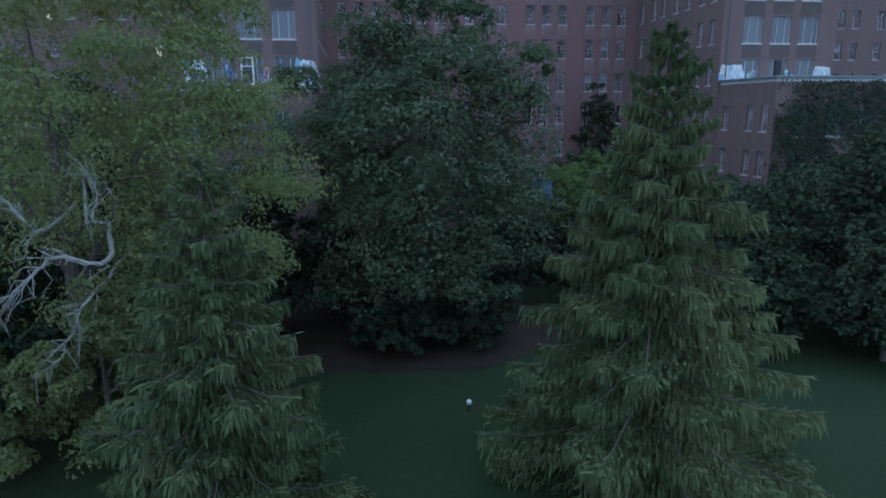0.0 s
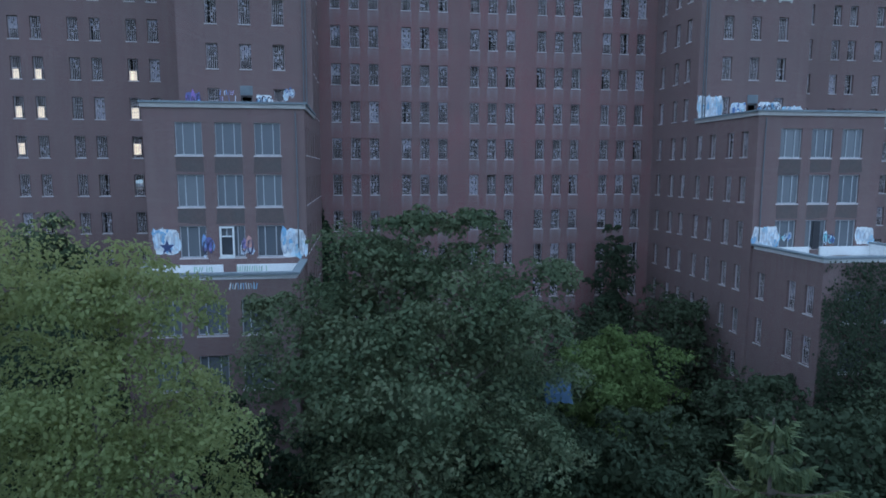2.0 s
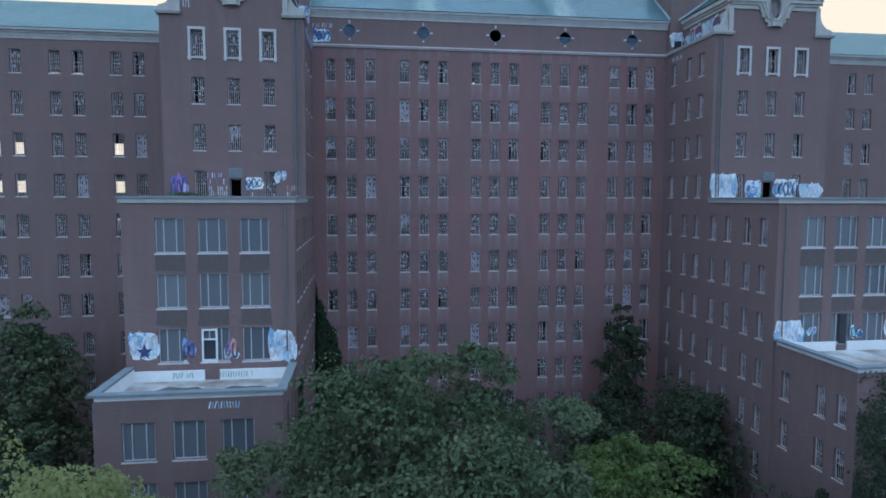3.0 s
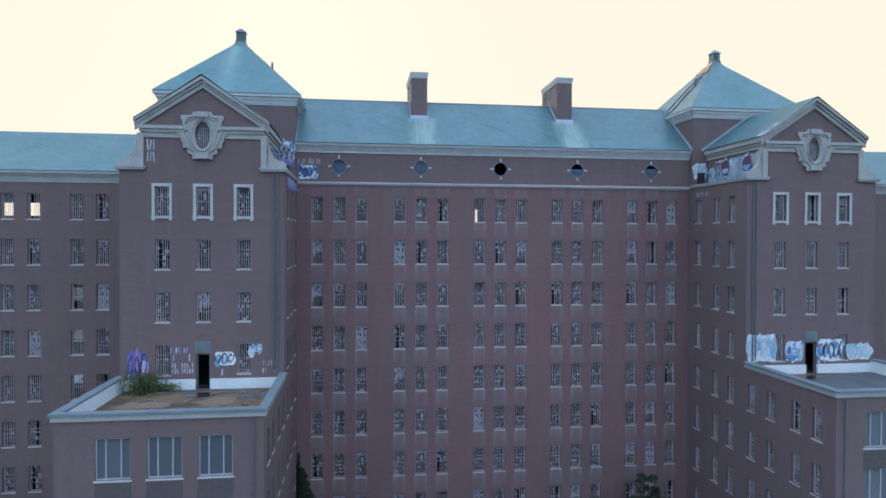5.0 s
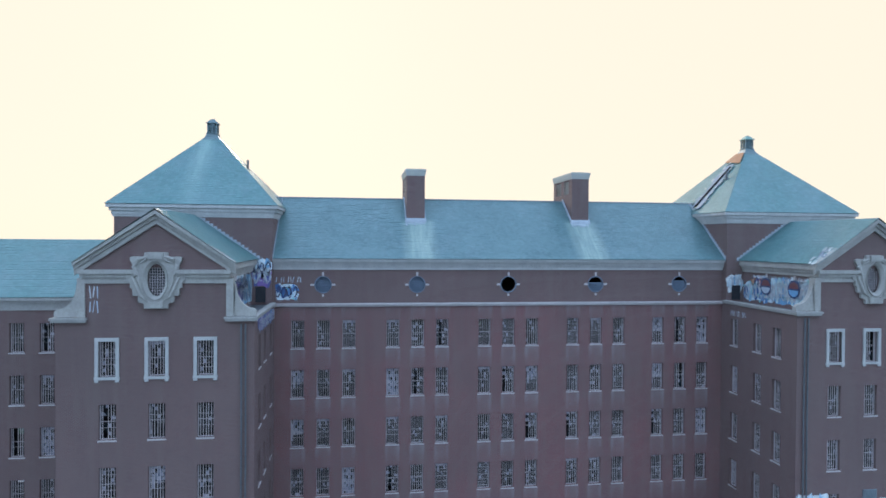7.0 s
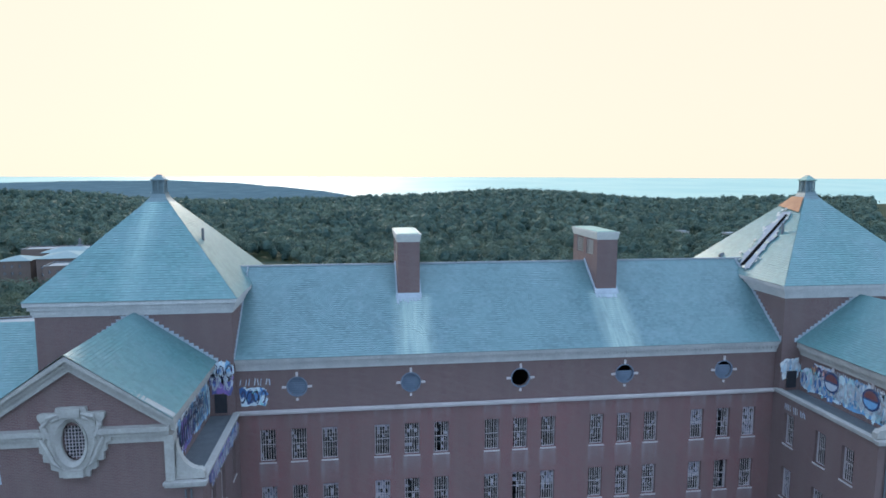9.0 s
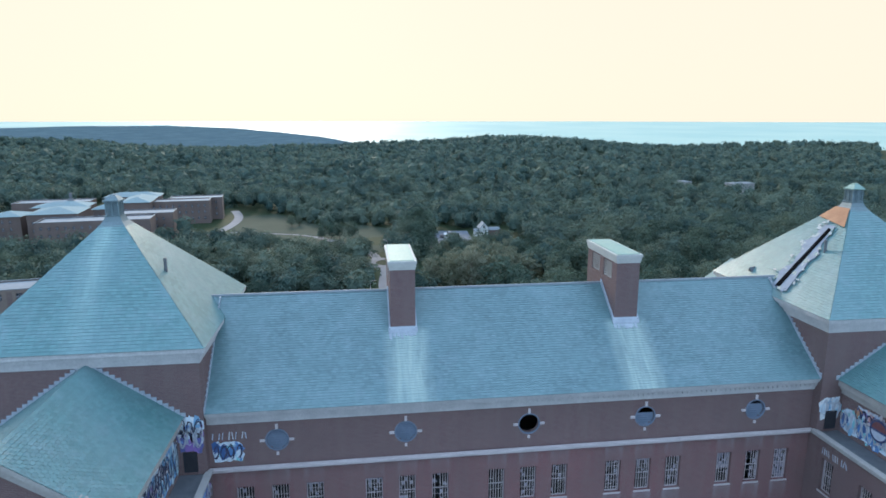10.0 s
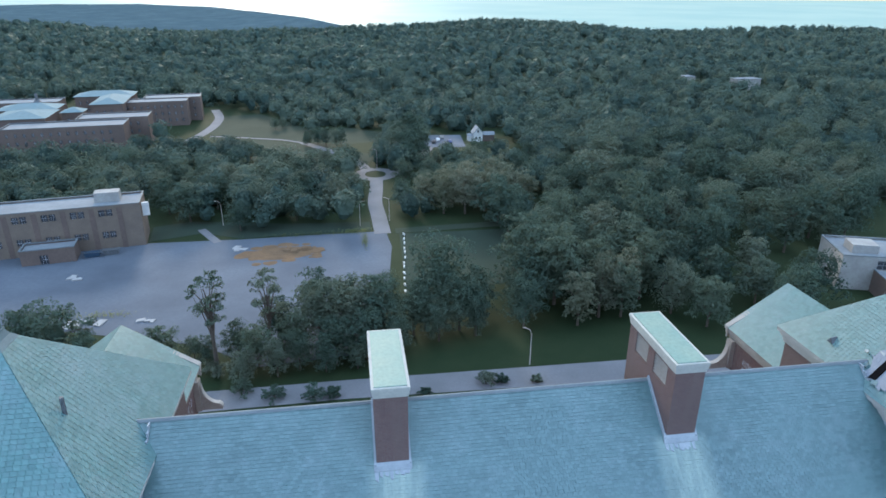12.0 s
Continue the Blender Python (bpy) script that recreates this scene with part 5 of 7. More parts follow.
for k in range(4):
    ring = [(-30 + 3 * k + (11 - 2.4 * k) * math.cos(t) * rm.uniform(0.75, 1.2), 149 + 0.5 * k + (4.2 - 0.7 * k) * math.sin(t) * rm.uniform(0.7, 1.2)) for t in (i * math.pi / 10 for i in range(20))]
    mound.prism([(p, q, 0.02) for p, q in ring], [(p, q, 0.05 + 0.03 * k) for p, q in ring])
for k in range(60):
    x, y = rm.gauss(-28, 6), rm.gauss(149, 3.2)
    h = 0.12 + 0.9 * math.exp(-((x + 24) / 5) ** 2 - ((y - 150) / 3) ** 2) * rm.random()
    r = rm.uniform(1.2, 2.6)
    ring = [(x + r * math.cos(t) * rm.uniform(0.8, 1.2), y + 0.7 * r * math.sin(t) * rm.uniform(0.8, 1.2)) for t in (i * math.pi / 4 for i in range(8))]
    mound.prism([(p, q, 0.02) for p, q in ring], [(x + (p - x) * 0.55, y + (q - y) * 0.55, 0.06 + h) for p, q in ring])
tagged(part("dirt_heap", mound, DIRT, None, "spread heap of rusty brown earth on the asphalt"), category="dirt heap", kind="stuff")

# ---------------- trees ----------------
def shell_leaves(centres, radii, count, size, seed, flat=0.8, loose=0.35, droop=0.0, low=-0.35, depth=0.22):
    """Leaves lying like tiles on the upper shell of each clump: an array n x 4 x 3."""
    r = np.random.RandomState(seed)
    c = np.repeat(np.asarray(centres, float), count, axis=0)
    rad = np.repeat(np.asarray(radii, float), count)
    n = len(c)
    d = r.normal(size=(n, 3))
    d /= np.linalg.norm(d, axis=1)[:, None]
    d[:, 2] = np.where(d[:, 2] < low, -d[:, 2], d[:, 2])
    p = c + d * (rad * r.uniform(1.0 - depth, 1.05, n))[:, None] * np.array([1, 1, flat])
    nrm = d + r.normal(size=(n, 3)) * loose + np.array([0, 0, 0.35])
    nrm /= np.linalg.norm(nrm, axis=1)[:, None]
    a = r.normal(size=(n, 3))
    a[:, 2] -= droop * 2.0
    a -= nrm * (a * nrm).sum(1)[:, None]
    a /= np.linalg.norm(a, axis=1)[:, None] + 1e-9
    b = np.cross(nrm, a)
    s = size * r.uniform(0.55, 1.35, n)[:, None]
    a, b = a * s, b * s * 0.6
    fold = nrm * s * 0.13
    return np.stack([p - a * 0.5, p + b * 0.5 + fold, p + a * 0.5 - fold, p - b * 0.5 + fold], 1)


def sub_clumps(boughs, n, seed, size=0.40, low=-0.3, flat=0.8, near=0.62, far=0.95):
    """Tufts on the outside of each bough (x, y, z, radius): centres and radii."""
    r = np.random.RandomState(seed)
    b = np.repeat(np.asarray(boughs, float), n, axis=0)
    d = r.normal(size=(len(b), 3))
    d /= np.linalg.norm(d, axis=1)[:, None]
    d[:, 2] = np.where(d[:, 2] < low, -d[:, 2], d[:, 2])
    c = b[:, :3] + d * (b[:, 3] * r.uniform(near, far, len(b)))[:, None] * np.array([1, 1, flat])
    return c, b[:, 3] * size * r.uniform(0.65, 1.25, len(b))


def crown_boughs(r, n, rx, ry, rz, low=-0.85, bough=0.30):
    """Boughs on an uneven crown about (0, 0, 0): x, y, z, radius."""
    lobes = [(0.14, 2, r.uniform(0, 6)), (0.12, 3, r.uniform(0, 6)), (0.10, 5, r.uniform(0, 6))]
    out = []
    for i in range(n):
        t, u = i * 2.39996 + r.uniform(-0.4, 0.4), low + (1 - low) * min(1.0, max(0.0, (i + r.uniform(-1.2, 1.8)) / n))
        k = 1 + sum(a * math.cos(m * t + p + 2.0 * u) for a, m, p in lobes)
        q = math.sqrt(max(0.03, 1 - (u * u if u > 0 else abs(u) ** 5)))
        f = r.uniform(0.55, 0.84)
        out.append((rx * k * q * math.cos(t) * f, ry * k * q * math.sin(t) * f, rz * u * (0.80 + 0.12 * r.random()), bough * min(rx, rz) * r.uniform(0.75, 1.25)))
    return out


def crown_cores(centres, radii, seed, sides=7, rings=4, rough=0.15):
    """A rough rounded inner crown for each tree, as quads, so that no sky or soil shows between its leaves."""
    r = np.random.RandomState(seed)
    n = len(centres)
    rows = []
    for i in range(rings + 1):
        t = -0.95 + (math.pi / 2 + 0.93) * i / rings
        k, u = 0.76 * math.cos(t) ** 0.8, 0.80 * math.sin(t)
        row = []
        for j in range(sides):
            a = 2 * math.pi * (j + 0.5 * (i % 2)) / sides
            wob = r.uniform(1 - rough, 1 + rough, n) * radii
            row.append(centres + np.stack([wob * k * math.cos(a), wob * k * math.sin(a), wob * u], 1))
        rows.append(row)
    out = []
    for lo, hi in zip(rows, rows[1:]):
        for j in range(sides):
            i = (j + 1) % sides
            out.append(np.stack([lo[j], lo[i], hi[i], hi[j]], 1))
    return np.concatenate(out)


def trunk_limbs(height, radius, crown_pts, r, limbs=9, lean=0.0):
    b = Build()
    top = Vector((lean, 0, height * 0.72))
    b.tube([(0, 0, -0.2), (lean * 0.2, 0.05, height * 0.25), (lean * 0.6, -0.05, height * 0.5), top], [radius * 1.25, radius * 0.85, radius * 0.6, radius * 0.25], 8)
    for q in r.sample(list(crown_pts), min(limbs, len(crown_pts))):
        q = Vector(q)
        z0 = min(r.uniform(0.28, 0.6) * height, max(0.12 * height, q.z * 0.8))
        s = Vector((lean * z0 / height, 0, z0))
        m = s.lerp(q, 0.5) + Vector((0, 0, 0.06 * height))
        b.tube([s, m, q], [radius * 0.42, radius * 0.25, radius * 0.07], 6)
    return b


def broadleaf(name, at, height, rx, rz, boughs, tufts, leaves, size, leaf_mat, label, seed, group="", ry=None, droop=0.0, low=-0.85, loose=0.35, bough=0.30, tuft=0.42, extra=(), core=0.0, limbs=9):
    """A tree whose crown is boughs of tufts of leaves; extra: boughs of its own (x, y, z, radius) from the tree's foot."""
    r = random.Random(seed)
    tree = thing(name, label, "tree", group, at)
    mid = height - rz
    bs = [(x, y, z + mid, q) for x, y, z, q in crown_boughs(r, boughs, rx, ry or rx, rz, low, bough)] + list(extra)
    part("trunk", trunk_limbs(height, max(0.16, height * 0.02), [q[:3] for q in bs], r, limbs), BARK, tree)
    c, rad = sub_clumps(bs, tufts, seed, tuft)
    arr = [shell_leaves(c, rad, leaves, size, seed, 0.8, loose, droop)]
    if core:
        # leaves in the shade of the outer boughs, and a small closed heart behind them
        arr.append(crown_cores(np.array([(0, 0, mid)]), np.array([core * 0.8]), seed))
        inner = np.array([(x * 0.62, y * 0.62, mid + (z - mid) * 0.72, q) for x, y, z, q in bs])
        arr.append(shell_leaves(inner[:, :3], inner[:, 3] * 1.05, leaves * 2, size * 1.5, seed + 2, 0.9, 0.6, droop))
    part("crown", quads("crown", np.concatenate(arr)), leaf_mat, tree)
    return tree


def spruce(at, height, radius, label, seed, group="front conifers"):
    r = random.Random(seed)
    rs = np.random.RandomState(seed)
    tree = thing("spruce_tree", label, "tree", group, at)
    b = Build()
    b.tube([(0, 0, -0.2), (0.05, 0, height * 0.5), (0, 0, height)], [0.26, 0.15, 0.02], 8)
    sets = []
    z, i = 0.9, 0
    while z < height - 0.25:
        f = z / height
        n = 7 if f < 0.8 else 5
        for k in range(n):
            t = 2 * math.pi * (k + r.random() * 0.7) / n + i * 0.9
            L = (radius * (1 - f) ** 0.82 + 0.12) * r.choice((0.62, 0.78, 0.9, 1.0, 1.0, 1.14))
            out = np.array([math.cos(t), math.sin(t), 0.0])
            side = np.array([-math.sin(t), math.cos(t), 0.0])
            rise = 0.55 * max(0.0, (f - 0.70) / 0.30) - 0.38 * (1 - f) - r.uniform(0.0, 0.22)
            z0 = z + r.uniform(-0.4, 0.4)

            def way(g):
                return np.outer(g, out) * L + np.stack([0 * g, 0 * g, z0 + rise * L * g + 0.20 * L * g ** 3], 1)
            if L > 1.0:
                pts = way(np.array([0.0, 0.35, 0.7, 1.0]))
                b.tube([tuple(p) for p in pts], [0.045, 0.035, 0.02, 0.006], 4)
            m = int(100 * L) + 44
            g = rs.uniform(0.10, 1.0, m) ** 0.75
            lat = rs.uniform(-1, 1, m)
            lat = np.sign(lat) * np.abs(lat) ** 1.4 * 0.36 * L * np.clip(1.15 - g, 0.05, 1) ** 0.8
            p = way(g) + np.outer(lat, side)
            p[:, 2] -= np.abs(lat) * 0.30
            hang = rs.uniform(size=m) < 0.80
            ln = np.where(hang, rs.uniform(0.2, 0.72, m) * min(1.0, 0.34 + 0.26 * L), rs.uniform(0.18, 0.40, m))
            flat_dir = np.outer(rs.uniform(0.4, 1.0, m), out) + np.outer(np.sign(lat) * rs.uniform(0.1, 0.8, m), side)
            flat_dir[:, 2] = rs.uniform(-0.35, 0.12, m)
            down = rs.normal(0, 0.16, (m, 3)) + 0.22 * out
            down[:, 2] = -1.0
            a = np.where(hang[:, None], down, flat_dir)
            a /= np.linalg.norm(a, axis=1)[:, None]
            a *= ln[:, None]
            ref = np.where(hang[:, None], rs.normal(size=(m, 3)) * np.array([1, 1, 0.2]), np.array([0, 0, 1.0]) + rs.normal(0, 0.3, (m, 3)))
            w = np.cross(a, ref)
            w /= np.linalg.norm(w, axis=1)[:, None] + 1e-9
            w *= rs.uniform(0.014, 0.036, m)[:, None]
            sets.append(np.stack([p - w, p + a * 0.6 - w * 1.3, p + a, p + a * 0.5 + w * 1.4], 1))
        z += 0.60 - 0.26 * f
        i += 1
    part("trunk", b, BARK, tree)
    part("crown", quads("crown", np.concatenate(sets)), SPRUCE, tree)
    return tree


spruce((-19.0, -54.3, 0), 12.7, 4.7, "dark drooping spruce with brown cones near the top", 11)
spruce((-4.3, -52.6, 0), 16.7, 6.3, "tall pale-tipped drooping spruce on the lawn", 12)
MAPLE_ARMS = [(0.2, -1.0, 19.3, 1.5), (3.0, 0.5, 18.9, 1.7), (-2.4, 0.4, 17.6, 2.0), (7.0, 0.3, 16.4, 1.7), (-6.9, -0.4, 15.0, 1.6), (5.2, -1.5, 14.0, 2.3), (-4.6, -3.0, 12.0, 2.4), (-0.6, -4.0, 15.0, 2.0)]
broadleaf("maple_tree", (-11.0, -34.6, 0), 18.8, 8.4, 9.3, 36, 17, 90, 0.23, MAPLE, "large dark dense maple on the lawn", 21, low=-0.96, extra=MAPLE_ARMS, core=4.2, bough=0.34, tuft=0.36, loose=0.45)
LOCUST_ARMS = [(2.0, -1.0, 18.6, 1.8), (6.4, -0.5, 15.6, 1.7), (-5.4, -1.0, 17.8, 2.2), (5.6, -2.4, 12.4, 1.8), (-2.0, -4.2, 14.2, 1.9), (8.2, -1.0, 13.4, 1.9), (8.8, -0.5, 10.2, 2.1), (7.6, -2.0, 7.4, 2.0), (1.0, -4.0, 17.0, 1.8), (7.0, 1.0, 17.4, 1.6), (5.6, 0.0, 18.8, 1.5), (0.0, -1.0, 19.4, 1.6)]
locust = broadleaf("locust_tree", (-26.6, -45.5, 0), 20.0, 8.8, 8.4, 42, 13, 84, 0.17, LOCUST, "pale green feathery tree with bare grey limbs", 22, droop=0.7, low=-0.8, ry=6.0, loose=0.7, bough=0.27, tuft=0.5, extra=LOCUST_ARMS)


def bare_limb(tree, way, thick, seed):
    """A dead limb with crooked twigs; way: points in the tree's own space."""
    r = random.Random(seed)
    b = Build()
    pts = [Vector(p) + Vector((r.uniform(-0.06, 0.06), r.uniform(-0.06, 0.06), r.uniform(-0.08, 0.08))) for p in curve(way, 5)]
    n = len(pts)
    b.tube(pts, [thick * (1 - 0.85 * i / (n - 1)) for i in range(n)], 6)
    for i in range(n // 4, n):
        for _ in range(2):
            p = pts[i - 1].lerp(pts[i], r.random())
            along = (pts[i] - pts[i - 1]).normalized()
            q = p + along * r.uniform(0.3, 0.7) + Vector((r.uniform(-.4, .4), r.uniform(-.3, .3), r.uniform(-0.5, 0.4)))
            e = q + along * r.uniform(0.0, 0.4) + Vector((r.uniform(-.4, .3), r.uniform(-.2, .2), r.uniform(-0.6, 0.2)))
            g = e + Vector((r.uniform(-.4, .2), r.uniform(-.2, .2), r.uniform(-0.6, 0.0)))
            b.tube([p, q, e, g], [thick * 0.26, thick * 0.18, thick * 0.12, thick * 0.04], 4)
    part("bare_limb", b, BARK_PALE, tree, "bare pale grey limb")


bare_limb(locust, [(1.5, 0.5, 9.6), (3.5, -5.2, 8.9), (2.0, -5.6, 9.2), (1.1, -5.6, 8.5), (0.3, -5.7, 7.9), (-0.4, -5.8, 8.4)], 0.10, 3)
bare_limb(locust, [(0.5, 0, 10.2), (1.4, -5.0, 10.0), (1.0, -5.5, 10.7), (0.3, -5.6, 11.4), (-0.7, -5.6, 10.9)], 0.085, 4)
bare_limb(locust, [(2.5, 0, 8.2), (2.7, -5.2, 7.6), (2.2, -5.5, 6.6), (1.6, -5.6, 5.5)], 0.07, 5)
bare_limb(locust, [(1.0, 0, 11.5), (2.8, -4.8, 10.2), (3.5, -5.4, 11.2), (3.2, -5.5, 12.2)], 0.065, 6)
broadleaf("ivy_tree", (11.8, -4.6, 0), 16.9, 2.2, 7.6, 26, 9, 34, 0.26, BUSH, "narrow dark tree against the hospital wall", 23, core=1.4, bough=0.46)
broadleaf("small_tree", (5.4, -21.0, 0), 10.2, 5.6, 4.9, 28, 10, 56, 0.24, YOUNG, "bright green young tree", 24, low=-0.95, core=2.8)
FRONT_TREES = [(14.0, -13.0, 11.4, 5.2, BUSH), (8.0, -10.0, 9.4, 4.0, BUSH), (20.5, -33.5, 10.8, 5.6, BUSH), (27.0, -38.0, 13.0, 6.0, BUSH), (12.5, -27.5, 8.6, 4.4, BUSH), (34.5, -32.0, 12.0, 5.6, BUSH), (-2.0, -10.0, 10.4, 4.2, BUSH), (-11.5, -10.5, 10.8, 3.6, BUSH), (-16.0, -21.0, 12.8, 4.2, MAPLE), (-33.5, -26.0, 12.8, 5.4, BUSH), (-39.5, -9.0, 18.4, 5.4, MAPLE), (-49.0, -11.0, 17.5, 6.0, MAPLE), (-33.0, -37.0, 16.0, 5.4, LOCUST), (-46.0, -30.0, 12.0, 6.0, BUSH), (-20.5, -33.5, 10.6, 3.4, BUSH), (21.0, -44.0, 8.2, 4.6, BUSH)]
FRONT_TREES += [(39.0, -40.0, 12.5, 6.0, BUSH), (11.0, -36.0, 10.0, 5.0, BUSH), (18.5, -37.5, 12.6, 5.2, BUSH), (26.0, -44.0, 12.0, 6.0, BUSH), (-31.0, -42.0, 8.6, 5.6, BUSH), (-23.0, -39.5, 8.4, 4.6, BUSH), (-15.5, -29.0, 6.6, 4.6, BUSH), (-6.0, -29.0, 6.4, 4.4, BUSH), (3.0, -30.5, 7.6, 4.6, BUSH), (-1.0, -22.0, 8.0, 4.2, BUSH), (8.0, -40.0, 6.0, 4.2, BUSH), (14.5, -43.0, 6.6, 4.2, BUSH), (-12.5, -37.5, 3.4, 3.6, BUSH), (-8.0, -37.0, 3.0, 3.2, BUSH), (-22.4, -44.0, 20.2, 4.8, LOCUST), (-34.5, -46.5, 19.4, 5.8, LOCUST), (-29.5, -49.0, 4.6, 4.0, LOCUST), (-25.0, -47.5, 6.0, 3.6, LOCUST), (-34.0, -48.5, 6.6, 4.0, LOCUST)]
for k, (x, y, h, rx, m) in enumerate(FRONT_TREES):
    pale = m == LOCUST
    broadleaf("lawn_tree", (x, y, 0), h, rx, h * 0.49, int(24 * max(1.0, h * rx / 60)), 9, 62 if pale else 32, 0.19 if pale else 0.27 + 0.004 * h, m, "pale green leafy tree beside the hospital" if pale else "dark leafy tree beside the hospital", 40 + k, group="trees round the hospital", low=-0.95, droop=0.6 if pale else 0.0, loose=0.65 if pale else 0.42, core=0.0 if pale else min(rx, h * 0.49) * 0.5, bough=0.36)


# ---------------- woods behind ----------------
def in_poly(x, y, poly):
    inside = False
    for (x0, y0), (x1, y1) in zip(poly, poly[1:] + poly[:1]):
        if (y0 > y) != (y1 > y) and x < (x1 - x0) * (y - y0) / (y1 - y0) + x0:
            inside = not inside
    return inside


CLEAR = [
    [(-150, 118), (-89, 112), (-41, 96), (-28, 87), (-8, 90), (1, 120), (5, 150), (1, 168), (-40, 166), (-56, 172), (-66, 178), (-72, 186), (-150, 178)],
    [(4, 122), (30, 122), (36, 172), (3, 172)],
    [(-5, 160), (6, 160), (9, 238), (-3, 246), (-8, 236)],
    [(-96, 290), (-55, 262), (-42, 246), (-24, 236), (-8, 238), (-2, 250), (10, 276), (8, 312), (-10, 330), (-30, 316), (-42, 350), (-66, 384), (-90, 384)],
    [(22, 238), (60, 238), (72, 306), (22, 306)],
    [(-210, 262), (-104, 266), (-98, 300), (-90, 320), (-84, 400), (-210, 430)],
    [(96, 92), (150, 92), (150, 132), (100, 128)],
    [(256, 392), (294, 380), (304, 434), (268, 438)],
    [(236, 416), (254, 414), (262, 452), (240, 454)],
    [(-120, 60), (120, 60), (120, 86), (-120, 86)],
]


def free(x, y):
    return not any(in_poly(x, y, p) for p in CLEAR)


rw = random.Random(77)
models = []
for k in range(8):
    h = (12.5, 14.0, 11.0, 15.5, 13.0, 9.5, 14.5, 12.0)[k]
    slim = (0.44, 0.40, 0.48, 0.42, 0.34, 0.5, 0.30, 0.46)[k]
    models.append(broadleaf("woodland_tree", (0, 0, 0), h, h * slim, h * 0.47, (24, 26, 20, 28, 24, 18, 24, 22)[k], 7, 16, 0.48, WOODS_NEAR, "full green woodland tree behind the hospital", 300 + k, group="trees behind the hospital", low=-0.95, loose=0.3, core=h * slim * 0.5, bough=0.35, tuft=0.52, limbs=5))
for k in range(2):
    models.append(broadleaf("willow_tree", (0, 0, 0), 15.0, 5.2, 7.2, 22, 8, 16, 0.5, WILLOW, "pale grey-green willow with hanging sprays", 340 + k, group="pale trees behind the hospital", droop=0.8, low=-0.95, loose=0.3, core=2.4, bough=0.30, tuft=0.5, limbs=6))
first = [True] * len(models)
spots = []


def plant(x, y, k, s):
    ob = models[k]
    m = pose(x, y, float(land(x, y)) - 0.05, 0, 0, rw.uniform(0, 360)) @ Matrix.Diagonal((s, s, s * rw.uniform(0.9, 1.12), 1))
    if first[k]:
        first[k] = False
        ob.matrix_basis = m
    else:
        t = copy_thing(ob, m)
        t.matrix_basis = m
    spots.append((x, y))


def plant_tall(x, y, height, k=None):
    """A tree of about this height, of any of the kinds or of kind k."""
    k = rw.randrange(8) if k is None else k
    plant(x, y, k, height / (12.5, 14.0, 11.0, 15.5, 13.0, 9.5, 14.5, 12.0, 15.0, 15.0)[k])


# behind the west part of the roof
for x, y, h in [(-21, 92, 11), (-16, 96, 14), (-10, 96, 14.5), (-5, 98, 15), (-17, 104, 12), (-11, 103, 13), (-3, 104, 12.5), (-24, 97, 11), (-13, 89, 10), (-7, 90, 10.5), (-20, 88, 7.5), (-1, 91, 8), (3, 98, 10), (6, 101, 12), (13, 99, 12), (16, 96, 9), (8, 95, 9), (-28, 90, 9), (-32, 93, 8), (-30, 85.5, 6), (-24, 86, 7.5), (-38, 92, 6), (-41, 95, 5), (-15, 86.5, 7), (-9, 86.8, 6.5)]:
    plant_tall(x, y, h)
plant_tall(10.0, 106, 18.5, 3)
plant_tall(17.5, 104, 13.0, 0)
# clumps east of the mown grass
for x, y, h in [(29, 104, 15), (32, 116, 19), (37, 108, 17), (27, 98, 12), (41, 116, 17), (47, 110, 15), (50, 100, 13), (52, 118, 16), (46, 126, 16), (58, 108, 15), (60, 122, 17), (66, 112, 16), (56, 132, 16), (68, 128, 18), (75, 118, 17), (78, 136, 17), (84, 124, 18), (66, 140, 17), (48, 140, 16), (40, 132, 14), (88, 112, 14), (92, 134, 16), (39, 148, 13), (52, 152, 15), (74, 150, 17), (88, 148, 16), (62, 100, 12), (74, 104, 13), (84, 102, 11)]:
    plant_tall(x, y, h)
# pale willows at the far edge of the mown grass and before the clumps
for i, (x, y, h) in enumerate([(21, 177, 14), (28, 176, 16), (35, 178, 15), (42, 175, 15), (31, 185, 16), (24, 187, 14), (40, 187, 16), (49, 180, 14), (15, 183, 12), (45, 100.5, 14), (39, 97.5, 12.5), (53, 106, 13)]):
    plant_tall(x, y, h, 8 + i % 2)
# west of the lot, and round the lot's far side
for x, y, h in [(-66, 96, 12.5), (-72, 98, 11), (-60, 93, 9), (-50, 90, 8), (-47, 94, 8), (-90, 104, 10), (-82, 99, 10)]:
    plant_tall(x, y, h)
# trees standing alone in the fields
for x, y, h in [(-48, 330, 7), (-44, 334, 6), (-20, 284, 9.5), (-15, 280, 9), (-24, 288, 9), (-29, 285, 7), (-13, 287, 8), (13, 250, 15), (17, 258, 18), (21, 250, 16), (12, 262, 14), (20, 264, 17), (16, 244, 13), (-52, 262, 8), (-47, 257, 8.5), (-40, 250, 7), (-58, 268, 8), (-34, 247, 6)]:
    plant_tall(x, y, h)
for _ in range(5200):
    x, y = rw.uniform(-150, 190), rw.uniform(90, 236)
    if len(spots) > 250:
        break
    if abs(x + 8) > 0.82 * (y + 30) + 12 or not free(x, y) or (y < 168 and x < 26):
        continue
    if min((x - a) ** 2 + (y - b) ** 2 for a, b in spots) < 8.3 ** 2:
        continue
    plant_tall(x, y, rw.uniform(9.0, 12.5) if x < 0 or (y > 180 and x < 75) else rw.uniform(11.0, 17.0))

